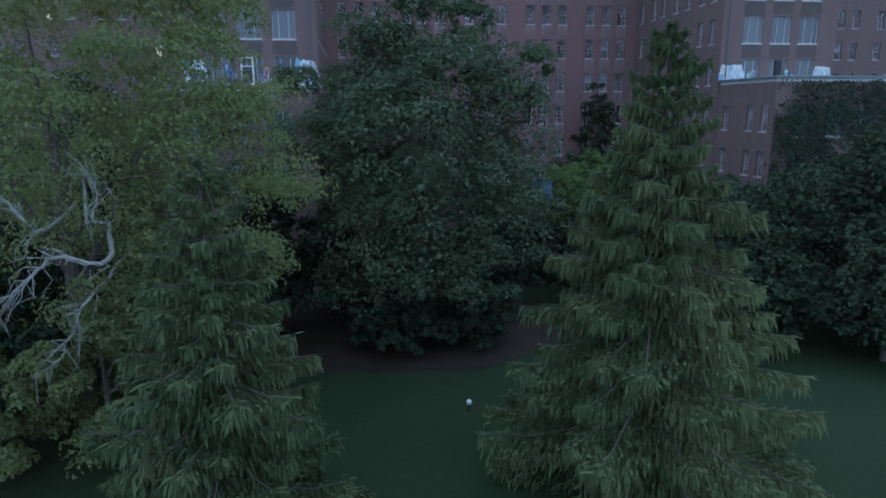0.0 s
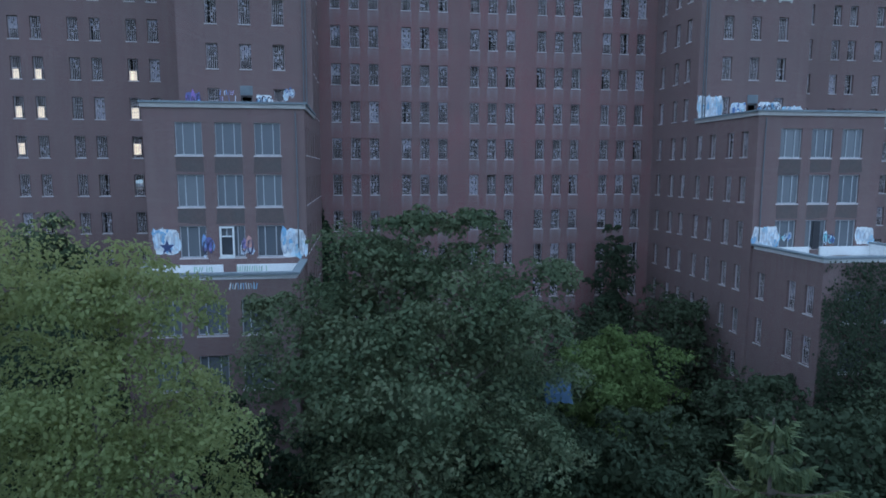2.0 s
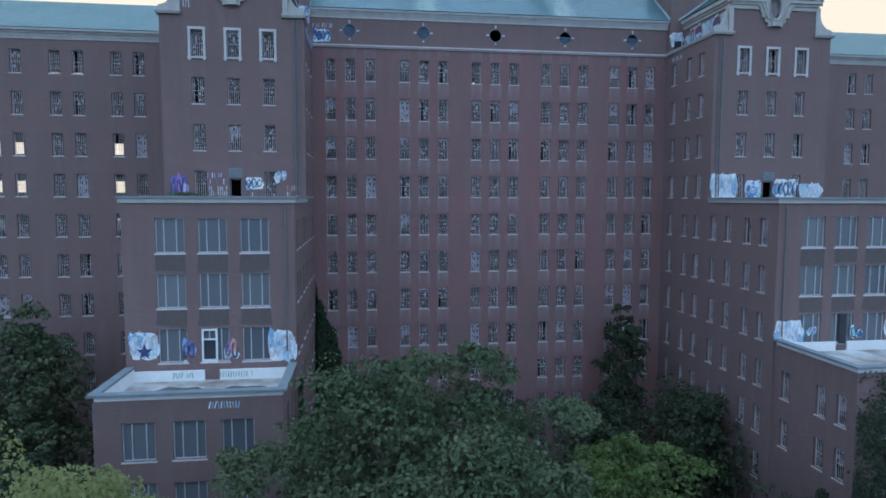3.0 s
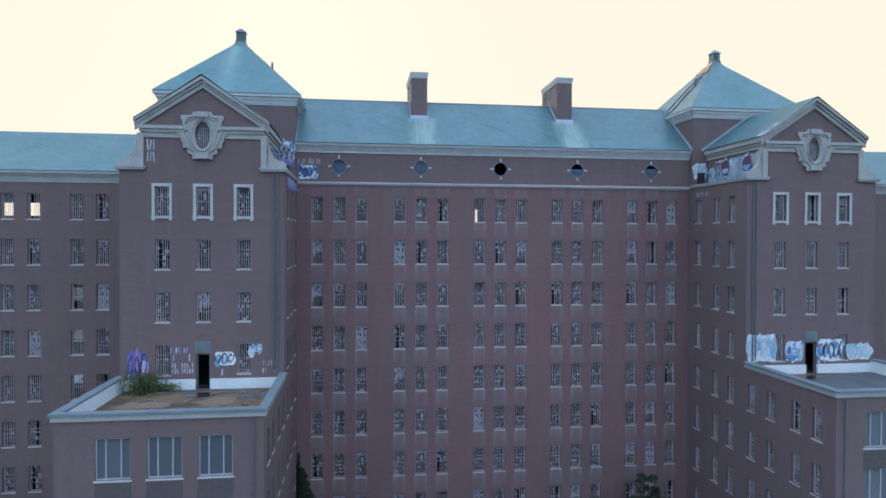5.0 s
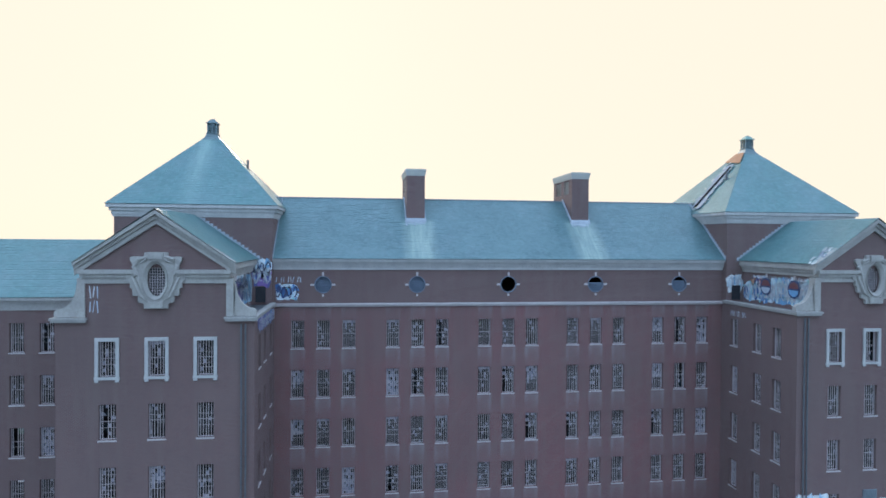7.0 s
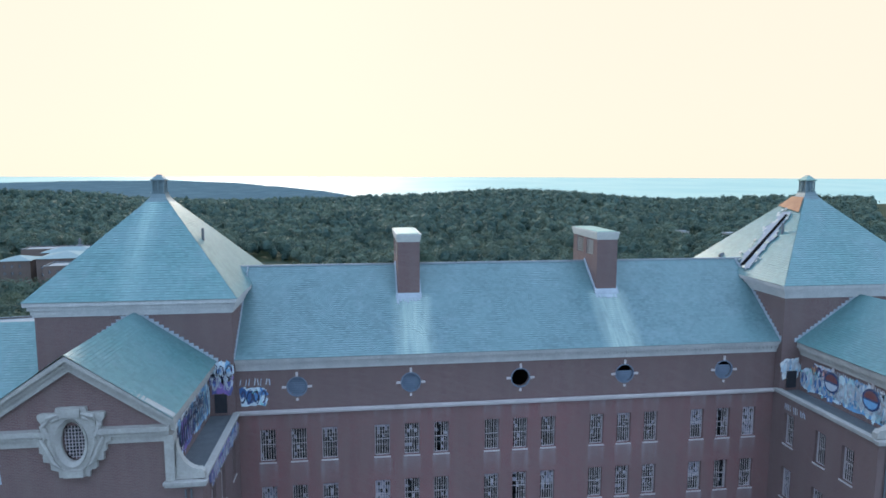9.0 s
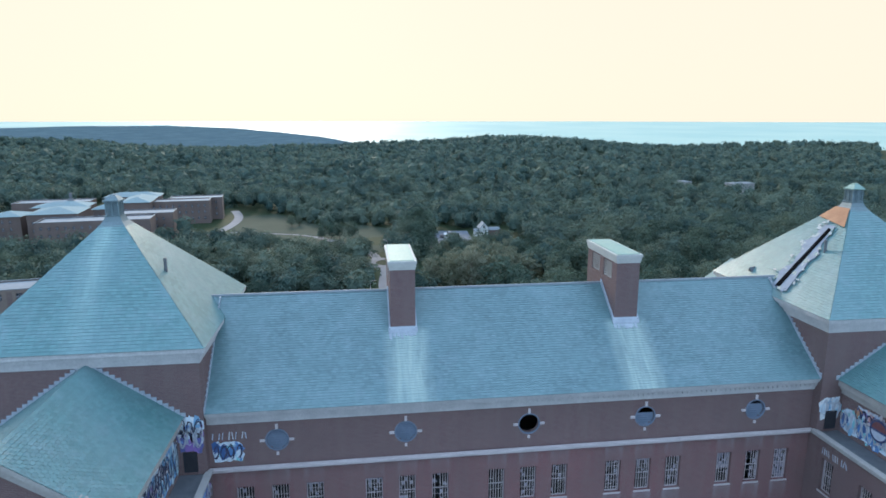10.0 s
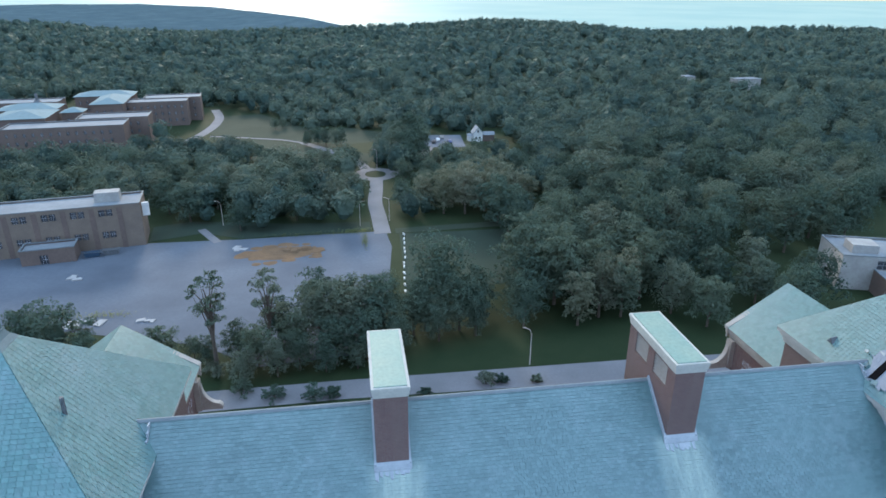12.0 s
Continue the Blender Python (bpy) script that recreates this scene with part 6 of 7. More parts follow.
# the rest of the woods, one piece out to the shore
centres, radii = [], []
y = 172.0
rf = np.random.RandomState(9)
spot_arr = np.array(spots)
while y < 1240:
    step = 10.4 + (y - 172) * 0.0095
    xw = 0.86 * y + 60
    n = int(2 * xw / step)
    xs_row = -8 - xw + 2 * xw * (np.arange(n) + rf.uniform(-0.5, 0.5, n)) / n
    for x in xs_row:
        yy = y + rf.uniform(-0.5, 0.5) * step
        if not free(x, yy) or np.abs(spot_arr - (x, yy)).sum(1).min() < 6.0:
            continue
        if yy + 0.35 * max(0.0, x - 300) > 1230:
            continue
        grow = 0.5 + 0.5 * math.sin(x / 41.0 + 1.7 * math.sin(yy / 57.0)) * math.sin(yy / 37.0 + x / 90.0)
        rad = (4.4 + 5.0 * rf.uniform() ** 1.5) * (1 + (yy - 172) * 0.0005)
        h = 8.0 + 5.5 * grow + rf.uniform(-1.2, 2.2)
        if x < 5 and yy < 262:
            h = min(h, 11.0)
        centres.append((x, yy, float(land(x, yy)) + h - rad * 0.80))
        radii.append(rad)
    y += step * 0.84
centres, radii = np.array(centres), np.array(radii)

far_off = centres[:, 1]
# lower crowns fill the gaps between the tall ones
low_c = centres + np.stack([rf.uniform(-1, 1, len(centres)) * radii * 1.3, rf.uniform(-1, 1, len(centres)) * radii * 1.3, -radii * rf.uniform(0.3, 0.7, len(centres))], 1)
low_r = radii * rf.uniform(0.55, 0.85, len(centres))
ok = np.array([free(p[0], p[1]) for p in low_c])
sets = []
for y0, y1, boughs, leaves, size, seed in ((0, 290, 16, 28, 0.95, 5), (290, 480, 10, 13, 1.35, 6), (480, 760, 6, 6, 1.9, 7), (760, 1300, 4, 4, 2.8, 8)):
    pick = (far_off >= y0) & (far_off < y1)
    for cs_, rs_, nb in ((centres[pick], radii[pick], boughs), (low_c[pick & ok], low_r[pick & ok], max(3, boughs // 2))):
        c, q = sub_clumps(np.concatenate([cs_, rs_[:, None]], 1), nb, seed + nb, 0.58, 0.0, 0.85, 0.36, 0.56)
        sets.append(shell_leaves(c, q, leaves, size, seed + 40 + nb, 0.9, 0.24, 0.0, 0.0, 0.1))
woods_q = np.concatenate(sets + [crown_cores(centres[far_off < 480], radii[far_off < 480] * 0.70, 7, 8, 4, 0.2), crown_cores(centres[far_off >= 480], radii[far_off >= 480] * 0.78, 8, 6, 3, 0.2), crown_cores(low_c[ok], low_r[ok] * 0.66, 9, 6, 3, 0.2)])
woods = quads("woods", woods_q)
woods.materials.append(WOODS)
tagged(new("woods", woods), "wide green autumn woods reaching to the shore", "woods", kind="stuff")


# ---------------- buildings behind ----------------
DULL_WHITE = speckled("grimy_white_wall", (0.42, 0.42, 0.40), (0.30, 0.29, 0.28), 0.3, 0.85, 0.2)
TAN = speckled("tan_brick", (0.235, 0.185, 0.15), (0.18, 0.145, 0.122), 0.25, 0.9, 0.15, 12.0)
DULL_BRICK = speckled("dull_brown_brick", (0.195, 0.145, 0.125), (0.15, 0.115, 0.102), 0.12, 0.9, 0.15, 12.0)
FLAT_ROOF = speckled("grey_flat_roof", (0.27, 0.30, 0.32), (0.19, 0.215, 0.24), 0.1, 0.85, 0.2)
GREEN_ROOF = speckled("pale_green_metal_roof", (0.215, 0.30, 0.315), (0.175, 0.255, 0.275), 0.08, 0.85, 0.15)
DARK_PANE = speckled("dark_panes", (0.03, 0.035, 0.045), (0.05, 0.055, 0.065), 1.0, 0.3, 0.5)


def turned(x0, y0, angle):
    c, s = math.cos(radians(angle)), math.sin(radians(angle))
    return lambda u, d, z: (x0 + u * c - d * s, y0 + u * s + d * c, z)


def block_house(name, x0, y0, angle, wide, deep, tall, wall_mat, openings, label, roof_mat=FLAT_ROOF, base=-1.0):
    """A flat-roofed house whose front runs from (x0, y0); openings (u0, u1, z0, z1) are in the front."""
    to = turned(x0, y0, angle)
    h = thing(name, label, "building")
    b = Build(to)
    b.wall("u", 0, 0, wide, base, tall, openings, 0.25)
    b.wall("u", deep, 0, wide, base, tall, [], 0.1)
    b.wall("y", 0, 0, deep, base, tall, [], 0.1)
    b.wall("y", wide, 0, deep, base, tall, [], 0.1)
    part("wall", b, wall_mat, h)
    r = Build(to)
    r.box(0.3, wide - 0.3, 0.3, deep - 0.3, tall - 0.5, tall - 0.35)
    part("roof", r, roof_mat, h)
    p = Build(to)
    for q in ((-0.1, wide + 0.1, -0.1, 0.29), (-0.1, wide + 0.1, deep - 0.29, deep + 0.1), (-0.1, 0.29, 0.291, deep - 0.291), (wide - 0.29, wide + 0.1, 0.291, deep - 0.291)):
        p.box(*q, tall, tall + 0.22)
    part("coping", p, COPING, h)
    for u0, u1, z0, z1 in openings:
        w = Build(to)
        w.box(u0 + 0.02, u1 - 0.02, 0.14, 0.2, z0 + 0.02, z1 - 0.02)
        win = part("window", w, DARK_PANE, h)
        f = Build(to)
        for i in range(1, 3):
            u = u0 + (u1 - u0) * i / 3
            f.box(u - 0.03, u + 0.03, 0.08, 0.139, z0, z1)
        f.box(u0, u1, 0.085, 0.135, (z0 + z1) / 2 - 0.03, (z0 + z1) / 2 + 0.03)
        part("window_frame", f, FRAME_WHITE, win)
    return h, to


ang = math.degrees(math.atan2(161 - 148, 36 + 34))
ops = []
for g in range(10):
    for k in (-1.75, 0.15):
        u = 75 - 9.0 - 7.0 * g + k
        ops += [(u, u + 1.6, 9.6, 11.5), (u, u + 1.6, 3.2, 5.1)]
tan, tto = block_house("tan_building", -68 - 75 * math.cos(radians(ang)), 161 - 75 * math.sin(radians(ang)), ang, 75, 12, 12.6, TAN, ops, "long tan brick building with paired windows beside the lot")
for g in range(10):
    ps = Build(tto)
    u = 75 - 5.4 - 7.0 * g
    ps.box(u - 0.7, u + 0.7, -0.1, -0.004, 0.0, 12.0)
    part("pilaster", ps, DULL_BRICK, tan)
pb = Build(tto)
pb.box(63, 69.5, 5, 9, 12.1, 15.0)
part("roof_hut", pb, DULL_WHITE, tan, "white graffitied hut on the roof")
sg = Build(tto)
sg.box(75.2, 77.0, 2.0, 3.0, 8.2, 12.0)
part("white_tank", sg, WHITE_PAINT, tan, "white box on the end wall")
block_house("brick_annex", -96, 148.5, ang, 13, 6, 4.2, DULL_BRICK, [(4.5, 6.5, 0, 2.6)], "small low red-brick annex", base=-0.5)
white, wto = block_house("white_building", 109, 107, -18, 26, 14, 8.8, DULL_WHITE, [(8, 12, 5.6, 7.8), (14, 18, 5.6, 7.8), (8, 12, 2.0, 4.2), (14, 18, 2.0, 4.2)], "derelict white-walled building among the trees")
block_house("white_building_annex", 114, 98.0, -18, 26, 8.5, 5.6, DULL_BRICK, [(5, 7, 2.2, 5.0), (11, 14, 2.2, 5.0)], "low brown annex before the white building")
wb = Build(wto)
wb.box(3, 9, 3, 8, 8.4, 10.6)
part("roof_hut", wb, DULL_WHITE, white)


def hip_roof(parent, to, u0, u1, d0, d1, z, rise, material=None):
    b = Build(to)
    um, dm, k = (u0 + u1) / 2, (d0 + d1) / 2, min(u1 - u0, d1 - d0) / 2
    a, c = ((u0 + k, dm, z + rise), (u1 - k, dm, z + rise)) if u1 - u0 >= d1 - d0 else ((um, d0 + k, z + rise), (um, d1 - k, z + rise))
    p, q, r, t = (u0, d0, z), (u1, d0, z), (u1, d1, z), (u0, d1, z)
    if u1 - u0 >= d1 - d0:
        b.face(p, q, c, a)
        b.face(r, t, a, c)
        b.face(t, p, a)
        b.face(q, r, c)
    else:
        b.face(q, r, c, a)
        b.face(t, p, a, c)
        b.face(p, q, a)
        b.face(r, t, c)
    b.face(p, t, r, q)
    part("hip_roof", b, material or GREEN_ROOF, parent, "pale green hipped roof")


def ward(x0, y0, wide, deep, tall, turn=8, gable=None):
    """A ward with rows of windows; gable: the rise of a pale roof over it."""
    rows = [(u, u + 1.2, z, z + 1.6) for u in np.arange(2.0, wide - 3, 3.4).tolist() for z in (2.2, 5.8, 9.4) if z < tall - 3]
    h, to = block_house("ward_building", x0, y0, turn, wide, deep, tall, DULL_BRICK, rows, "low brown-brick ward building with a " + ("pale green roof" if gable else "flat roof"))
    if gable:
        hip_roof(h, to, -0.8, wide + 0.8, -0.8, deep + 0.8, tall + 0.23, gable)


ward(-157, 274, 49, 16, 13.0)
ward(-134, 296, 31, 15, 13.2)
ward(-168, 291, 22, 24, 14.2, 8, 2.4)
ward(-132, 344, 36, 14, 13.0)
ward(-122, 360, 30, 14, 13.0)
ward(-140, 333, 15, 30, 14.0, 8, 2.4)
ward(-178, 318, 26, 16, 14.0, 8, 2.2)
ward(-160, 366, 30, 15, 13.4, 8, 2.2)
ward(-146, 312, 9, 9, 13.6, 8, 2.0)
ward(-188, 296, 14, 16, 12.6, 8, 2.0)
ward(-205, 352, 40, 16, 12.4)
cup = thing("roof_cupola", "small dark roof cupola on a green base", "cupola", at=(-164, 331, 16.2))
cb = Build()
cb.tube([(0, 0, 0), (0, 0, 1.2), (0, 0, 1.21), (0, 0, 4.0), (0, 0, 4.6)], [2.2, 1.2, 0.8, 0.8, 0.05], 8)
part("cupola_body", cb, LEAD, cup)

# little white house with parked cars
cot = thing("cottage", "small white house with a grey gabled roof", "house", at=(54, 288, float(land(54, 288))))
cw = Build()
cw.box(-3, 3, -4, 4, -0.5, 4.6)
cw.prism([(-3, -4, 4.6), (3, -4, 4.6), (0, -4, 7.4)], [(-3, 4, 4.6), (3, 4, 4.6), (0, 4, 7.4)])
cw.box(-6, -3.01, -2.5, 3.5, -0.5, 2.6)
wg = Build()
wg.box(3.01, 11, -3, 3, -0.5, 3.1)
part("side_wing", wg, DULL_BRICK, cot)
part("wall", cw, WHITE_PAINT, cot)
cot.scale = (0.75, 0.75, 0.95)
cr = Build()
for s in (-1, 1):
    cr.prism([(s * 3.5, -4.5, 4.1), (0, -4.5, 7.42), (0, 4.5, 7.42), (s * 3.5, 4.5, 4.1)], [(s * 3.5, -4.5, 4.3), (0, -4.5, 7.62), (0, 4.5, 7.62), (s * 3.5, 4.5, 4.3)])
part("roof", cr, FLAT_ROOF, cot)
cs = Build()
cs.prism([(3.02, -3.5, 3.2), (11.5, -3.5, 3.2), (11.5, 3.5, 3.2), (3.02, 3.5, 3.2)], [(3.02, -0.3, 4.6), (11.5, -0.3, 4.6), (11.5, 0.3, 4.6), (3.02, 0.3, 4.6)])
cs.prism([(-6.5, -3, 2.61), (-3.02, -3, 2.61), (-3.02, 4, 2.61), (-6.5, 4, 2.61)], [(-6.5, 0.2, 3.8), (-3.02, 0.2, 3.8), (-3.02, 0.8, 3.8), (-6.5, 0.8, 3.8)])
part("wing_roof", cs, FLAT_ROOF, cot)
for dx, dz in ((-1.2, 1.2), (1.2, 1.2), (0, 4.6)):
    cwn = Build()
    cwn.box(dx - 0.5, dx + 0.5, -4.06, -4.004, dz, dz + 1.3)
    part("window", cwn, DARK_PANE, cot)

for x, y, w, t, lab in [(275, 421, 20, -1.0, "distant pale long shed among the trees"), (246, 444, 9, -1.4, "distant low pale roof among the trees")]:
    sh, to = block_house("shed", x, y, 6, w, 9, float(land(x, y)) + t + 9, DULL_WHITE, [], lab, base=float(land(x, y)))
    hip_roof(sh, to, -0.5, w + 0.5, -0.5, 9.5, float(land(x, y)) + t + 9.3, 0.8, FLAT_ROOF)

CAR_PAINTS = [speckled("car_paint_%s" % n, c, tuple(v * 0.9 for v in c), 1.0, 0.35, 0.5, bump=0.0) for n, c in (("white", (0.7, 0.7, 0.7)), ("grey", (0.2, 0.21, 0.22)), ("blue", (0.06, 0.09, 0.2)), ("dark", (0.03, 0.03, 0.035)))]


def car(x, y, turn, paint):
    c = thing("parked_car", "parked car beside the small white house", "car", "parked cars", (x, y, float(land(x, y)) + 0.06))
    c.rotation_euler = (0, 0, radians(turn))
    b = Build()
    prof = [(-2.1, 0.35), (2.1, 0.35), (2.15, 0.75), (1.3, 0.9), (0.75, 1.42), (-0.9, 1.45), (-1.7, 0.95), (-2.15, 0.85)]
    b.prism([(p, -0.85, q) for p, q in prof], [(p, 0.85, q) for p, q in prof])
    part("body", b, paint, c)
    g = Build()
    g.prism([(-1.5, -0.87, 0.97), (1.1, -0.87, 0.97), (0.7, -0.87, 1.36), (-0.85, -0.87, 1.38)], [(-1.5, 0.87, 0.97), (1.1, 0.87, 0.97), (0.7, 0.87, 1.36), (-0.85, 0.87, 1.38)])
    part("side_window", g, DARK_PANE, c)
    for wx in (-1.35, 1.35):
        for wy in (-0.8, 0.6):
            w = Build()
            w.tube([(wx, wy, 0.32), (wx, wy + 0.2, 0.32)], [0.32, 0.32], 12)
            part("wheel", w, BLACK, c)


for i in range(7):
    car(24 + i * 2.6, 284 + (i % 3) * 5.0, 80 + i * 3, CAR_PAINTS[i % 4])
flat_piece("yard", [(20, 276), (46, 274), (48, 302), (22, 304)], 0.05, ASPHALT, "grey yard with parked cars", "parking lot")


def street_lamp(x, y, turn):
    s = thing("street_lamp", "slim grey street lamp with a bent arm", "street lamp", "street lamps", (x, y, 0))
    s.rotation_euler = (0, 0, radians(turn))
    b = Build()
    b.tube([(0, 0, 0), (0, 0, 6.8), (0.3, 0, 7.6), (1.2, 0, 8.0)], [0.1, 0.07, 0.06, 0.05], 8)
    part("pole", b, SILL_STONE, s)
    h = Build()
    h.box(1.15, 1.75, -0.12, 0.12, 7.92, 8.06)
    part("lamp_head", h, STONE, s)


street_lamp(24.4, 83.6, 160)
street_lamp(-6.6, 169, 0)
street_lamp(-49, 175, 180)
street_lamp(2.8, 172, 180)
street_lamp(2.1, 240, 180)

BROKEN = speckled("broken_slabs", (0.42, 0.42, 0.42), (0.3, 0.3, 0.3), 0.6, 0.9, 0.2)
rs = random.Random(14)
for cx, cy, n, spread in ((-68, 113, 9, 3.5), (-55, 112, 3, 2.0), (-80, 139, 4, 3.0), (-40, 154, 3, 2.0)):
    for k in range(n):
        b = Build()
        x, y, w = cx + rs.uniform(-spread, spread), cy + rs.uniform(-1.4, 1.4), rs.uniform(0.6, 1.6)
        b.prism([(-w, -w * 0.5, 0), (w, -w * 0.6, 0), (w * 0.8, w * 0.5, 0), (-w * 0.7, w * 0.6, 0)], [(-w, -w * 0.5, 0.25), (w, -w * 0.6, 0.2), (w * 0.8, w * 0.5, 0.3), (-w * 0.7, w * 0.6, 0.22)])
        ob = part("broken_slab", b, BROKEN, None, "broken pale slab lying on the asphalt")
        tagged(ob, category="slab", group="broken slabs")
        ob.matrix_basis = pose(x, y, 0.03, 0, 0, rs.uniform(0, 180))
for k in range(12):
    b = Build()
    b.box(-0.2, 0.2, -0.65, 0.65, 0, 0.4)
    ob = part("kerb_stone", b, WHITE_PAINT, None, "white barrier stone in a row on the grass")
    tagged(ob, category="barrier", group="row of white stones")
    ob.matrix_basis = pose(6.3 - k * 0.29 + rs.uniform(-0.2, 0.2), 159 - k * 3.6 + rs.uniform(-0.8, 0.8), 0.04, 0, 0, rs.uniform(-14, 14))


# ---------------- paint on the walls ----------------
def spray(name, colours):
    m = Mat(name, 0.7, 0.0, 0.3)
    r = m.n("ShaderNodeValToRGB")
    r.color_ramp.interpolation = "CONSTANT"
    els = r.color_ramp.elements
    while len(els) < len(colours):
        els.new(0.5)
    for i, c in enumerate(colours):
        els[i].position = i / len(colours)
        els[i].color = (*c, 1)
    m.link(m.island(), r.inputs[0])
    worn = m.ramp(m.noise(3.0, 5), 0.45, 0.75, 0.0, 0.45)
    m.color(m.mix(worn, r.outputs[0], (0.20, 0.16, 0.16)))
    return m.mat


PALE_SPRAY = spray("pale_blue_spray", [(0.62, 0.72, 0.78), (0.34, 0.56, 0.68), (0.72, 0.74, 0.74), (0.20, 0.40, 0.58), (0.55, 0.66, 0.72)])
BLUE_SPRAY = spray("blue_spray", [(0.10, 0.24, 0.48), (0.26, 0.50, 0.68), (0.60, 0.70, 0.76), (0.06, 0.13, 0.30), (0.24, 0.58, 0.60)])
PURPLE_SPRAY = spray("purple_spray", [(0.27, 0.16, 0.44), (0.44, 0.38, 0.62), (0.12, 0.13, 0.32), (0.55, 0.58, 0.66), (0.20, 0.34, 0.60)])
TEAL_SPRAY = spray("teal_spray", [(0.34, 0.58, 0.64), (0.56, 0.70, 0.74), (0.16, 0.36, 0.58), (0.42, 0.64, 0.60), (0.66, 0.72, 0.75)])
GREEN_SPRAY = spray("green_spray", [(0.16, 0.36, 0.20), (0.24, 0.44, 0.30), (0.12, 0.28, 0.18)])
MIXED_SPRAY = spray("mixed_spray", [(0.30, 0.40, 0.62), (0.48, 0.26, 0.16), (0.56, 0.62, 0.68), (0.22, 0.18, 0.38), (0.58, 0.30, 0.26)])
DARK_LINE = spray("dark_spray_line", [(0.03, 0.035, 0.06), (0.04, 0.06, 0.14), (0.05, 0.04, 0.08)])
WHITE_LINE = spray("white_spray_line", [(0.50, 0.53, 0.58), (0.42, 0.47, 0.54), (0.55, 0.56, 0.58)])


def on_front(y):
    return lambda a, z, d: (a, y - d, z)


def on_side(x, sign):
    return lambda a, z, d: (x + sign * d, a, z)


def blob(b, place, a, z, ra, rz, d, r, n=0):
    n = n or r.choice((5, 6, 7, 12))
    k = [r.uniform(0.72, 1.22) for _ in range(n)]
    b.face(*[place(a + ra * k[i] * math.cos(2 * math.pi * i / n), z + rz * k[i] * math.sin(2 * math.pi * i / n), d) for i in range(n)])


def stroke(b, place, pts, w, d):
    for (a0, z0), (a1, z1) in zip(pts, pts[1:]):
        l = math.hypot(a1 - a0, z1 - z0) or 1.0
        na, nz = -(z1 - z0) / l * w, (a1 - a0) / l * w
        ea, ez = (a1 - a0) / l * w * 0.6, (z1 - z0) / l * w * 0.6
        b.face(place(a0 - na - ea, z0 - nz - ez, d), place(a1 - na + ea, z1 - nz + ez, d), place(a1 + na + ea, z1 + nz + ez, d), place(a0 + na - ea, z0 + nz - ez, d))


def swirl(r, a0, a1, z0, z1):
    """One loose curved line."""
    am, zm, t0 = (a0 + a1) / 2, (z0 + z1) / 2, r.uniform(0, 6.3)
    wide, tall, turn = (a1 - a0) * r.uniform(0.35, 0.6), (z1 - z0) * r.uniform(0.25, 0.48), r.choice((0.4, 0.5, -0.45))
    return [(am + wide * math.cos(t0 + i * turn), zm + tall * math.sin(t0 + i * turn * 1.15)) for i in range(9)]


def bars(r, b, place, a0, a1, z0, z1, d):
    """Writing that cannot be read, as plain short bars."""
    n = max(3, int((a1 - a0) / 0.16))
    rows = 2 if z1 - z0 > 0.6 else 1
    for j in range(rows):
        lo, hi = z0 + (z1 - z0) * j / rows, z0 + (z1 - z0) * (j + 0.86) / rows
        for i in range(n):
            if r.random() < 0.88:
                a = a0 + (a1 - a0) * (i + 0.5) / n
                s = r.uniform(-0.04, 0.05)
                stroke(b, place, [(a - s, lo + r.uniform(0, 0.12) * (hi - lo)), (a + s, hi - r.uniform(0, 0.15) * (hi - lo))], r.uniform(0.022, 0.038), d + 0.0006 * i)


def graffiti(place, a0, a1, z0, z1, fill, line, seed, label, filled=True, marks=None):
    """A sprayed piece: soft overlapping letters' bodies with loops of outline on top."""
    r = random.Random(seed)
    n = marks or max(2, int((a1 - a0) / 0.38))
    step = (a1 - a0) / n
    body = Build()
    d = 0.004
    if filled:
        if a1 - a0 > 1.2:
            m = 22
            ring = []
            for i in range(m):
                t = 2 * math.pi * i / m
                ca, sa = math.cos(t), math.sin(t)
                k = 0.47 / max(abs(ca), abs(sa)) * r.uniform(0.9, 1.08)
                ring.append(place((a0 + a1) / 2 + (a1 - a0) * k * ca, (z0 + z1) / 2 + (z1 - z0) * k * sa, d))
            body.face(*ring)
        for i in range(n):
            for _ in range(3):
                d += 0.0012
                blob(body, place, a0 + (i + r.uniform(0.2, 0.8)) * step, r.uniform(z0 + 0.22 * (z1 - z0), z1 - 0.22 * (z1 - z0)), step * r.uniform(0.45, 0.8), (z1 - z0) * r.uniform(0.2, 0.36), d, r)
        for _ in range(n * 2):
            d += 0.0008
            blob(body, place, r.uniform(a0, a1), r.uniform(z0, z1), step * r.uniform(0.1, 0.25), (z1 - z0) * r.uniform(0.05, 0.12), d, r, 9)
    lines = Build()
    for i in range(n):
        for _ in range(4 if filled else 1):
            d += 0.0008
            if filled:
                stroke(lines, place, swirl(r, a0 + (i + 0.08) * step, a0 + (i + 0.95) * step, z0 + 0.1 * (z1 - z0), z1 - 0.08 * (z1 - z0)), r.uniform(0.014, 0.034), d)
    if not filled:
        bars(r, lines, place, a0, a1, z0, z1, 0.005)
    if filled:
        g = part("graffiti", body, fill, hospital, label)
        tagged(part("outline", lines, line, g), kind="stuff")
        tagged(g, kind="stuff")
    else:
        tagged(part("graffiti", lines, line, hospital, label), kind="stuff")


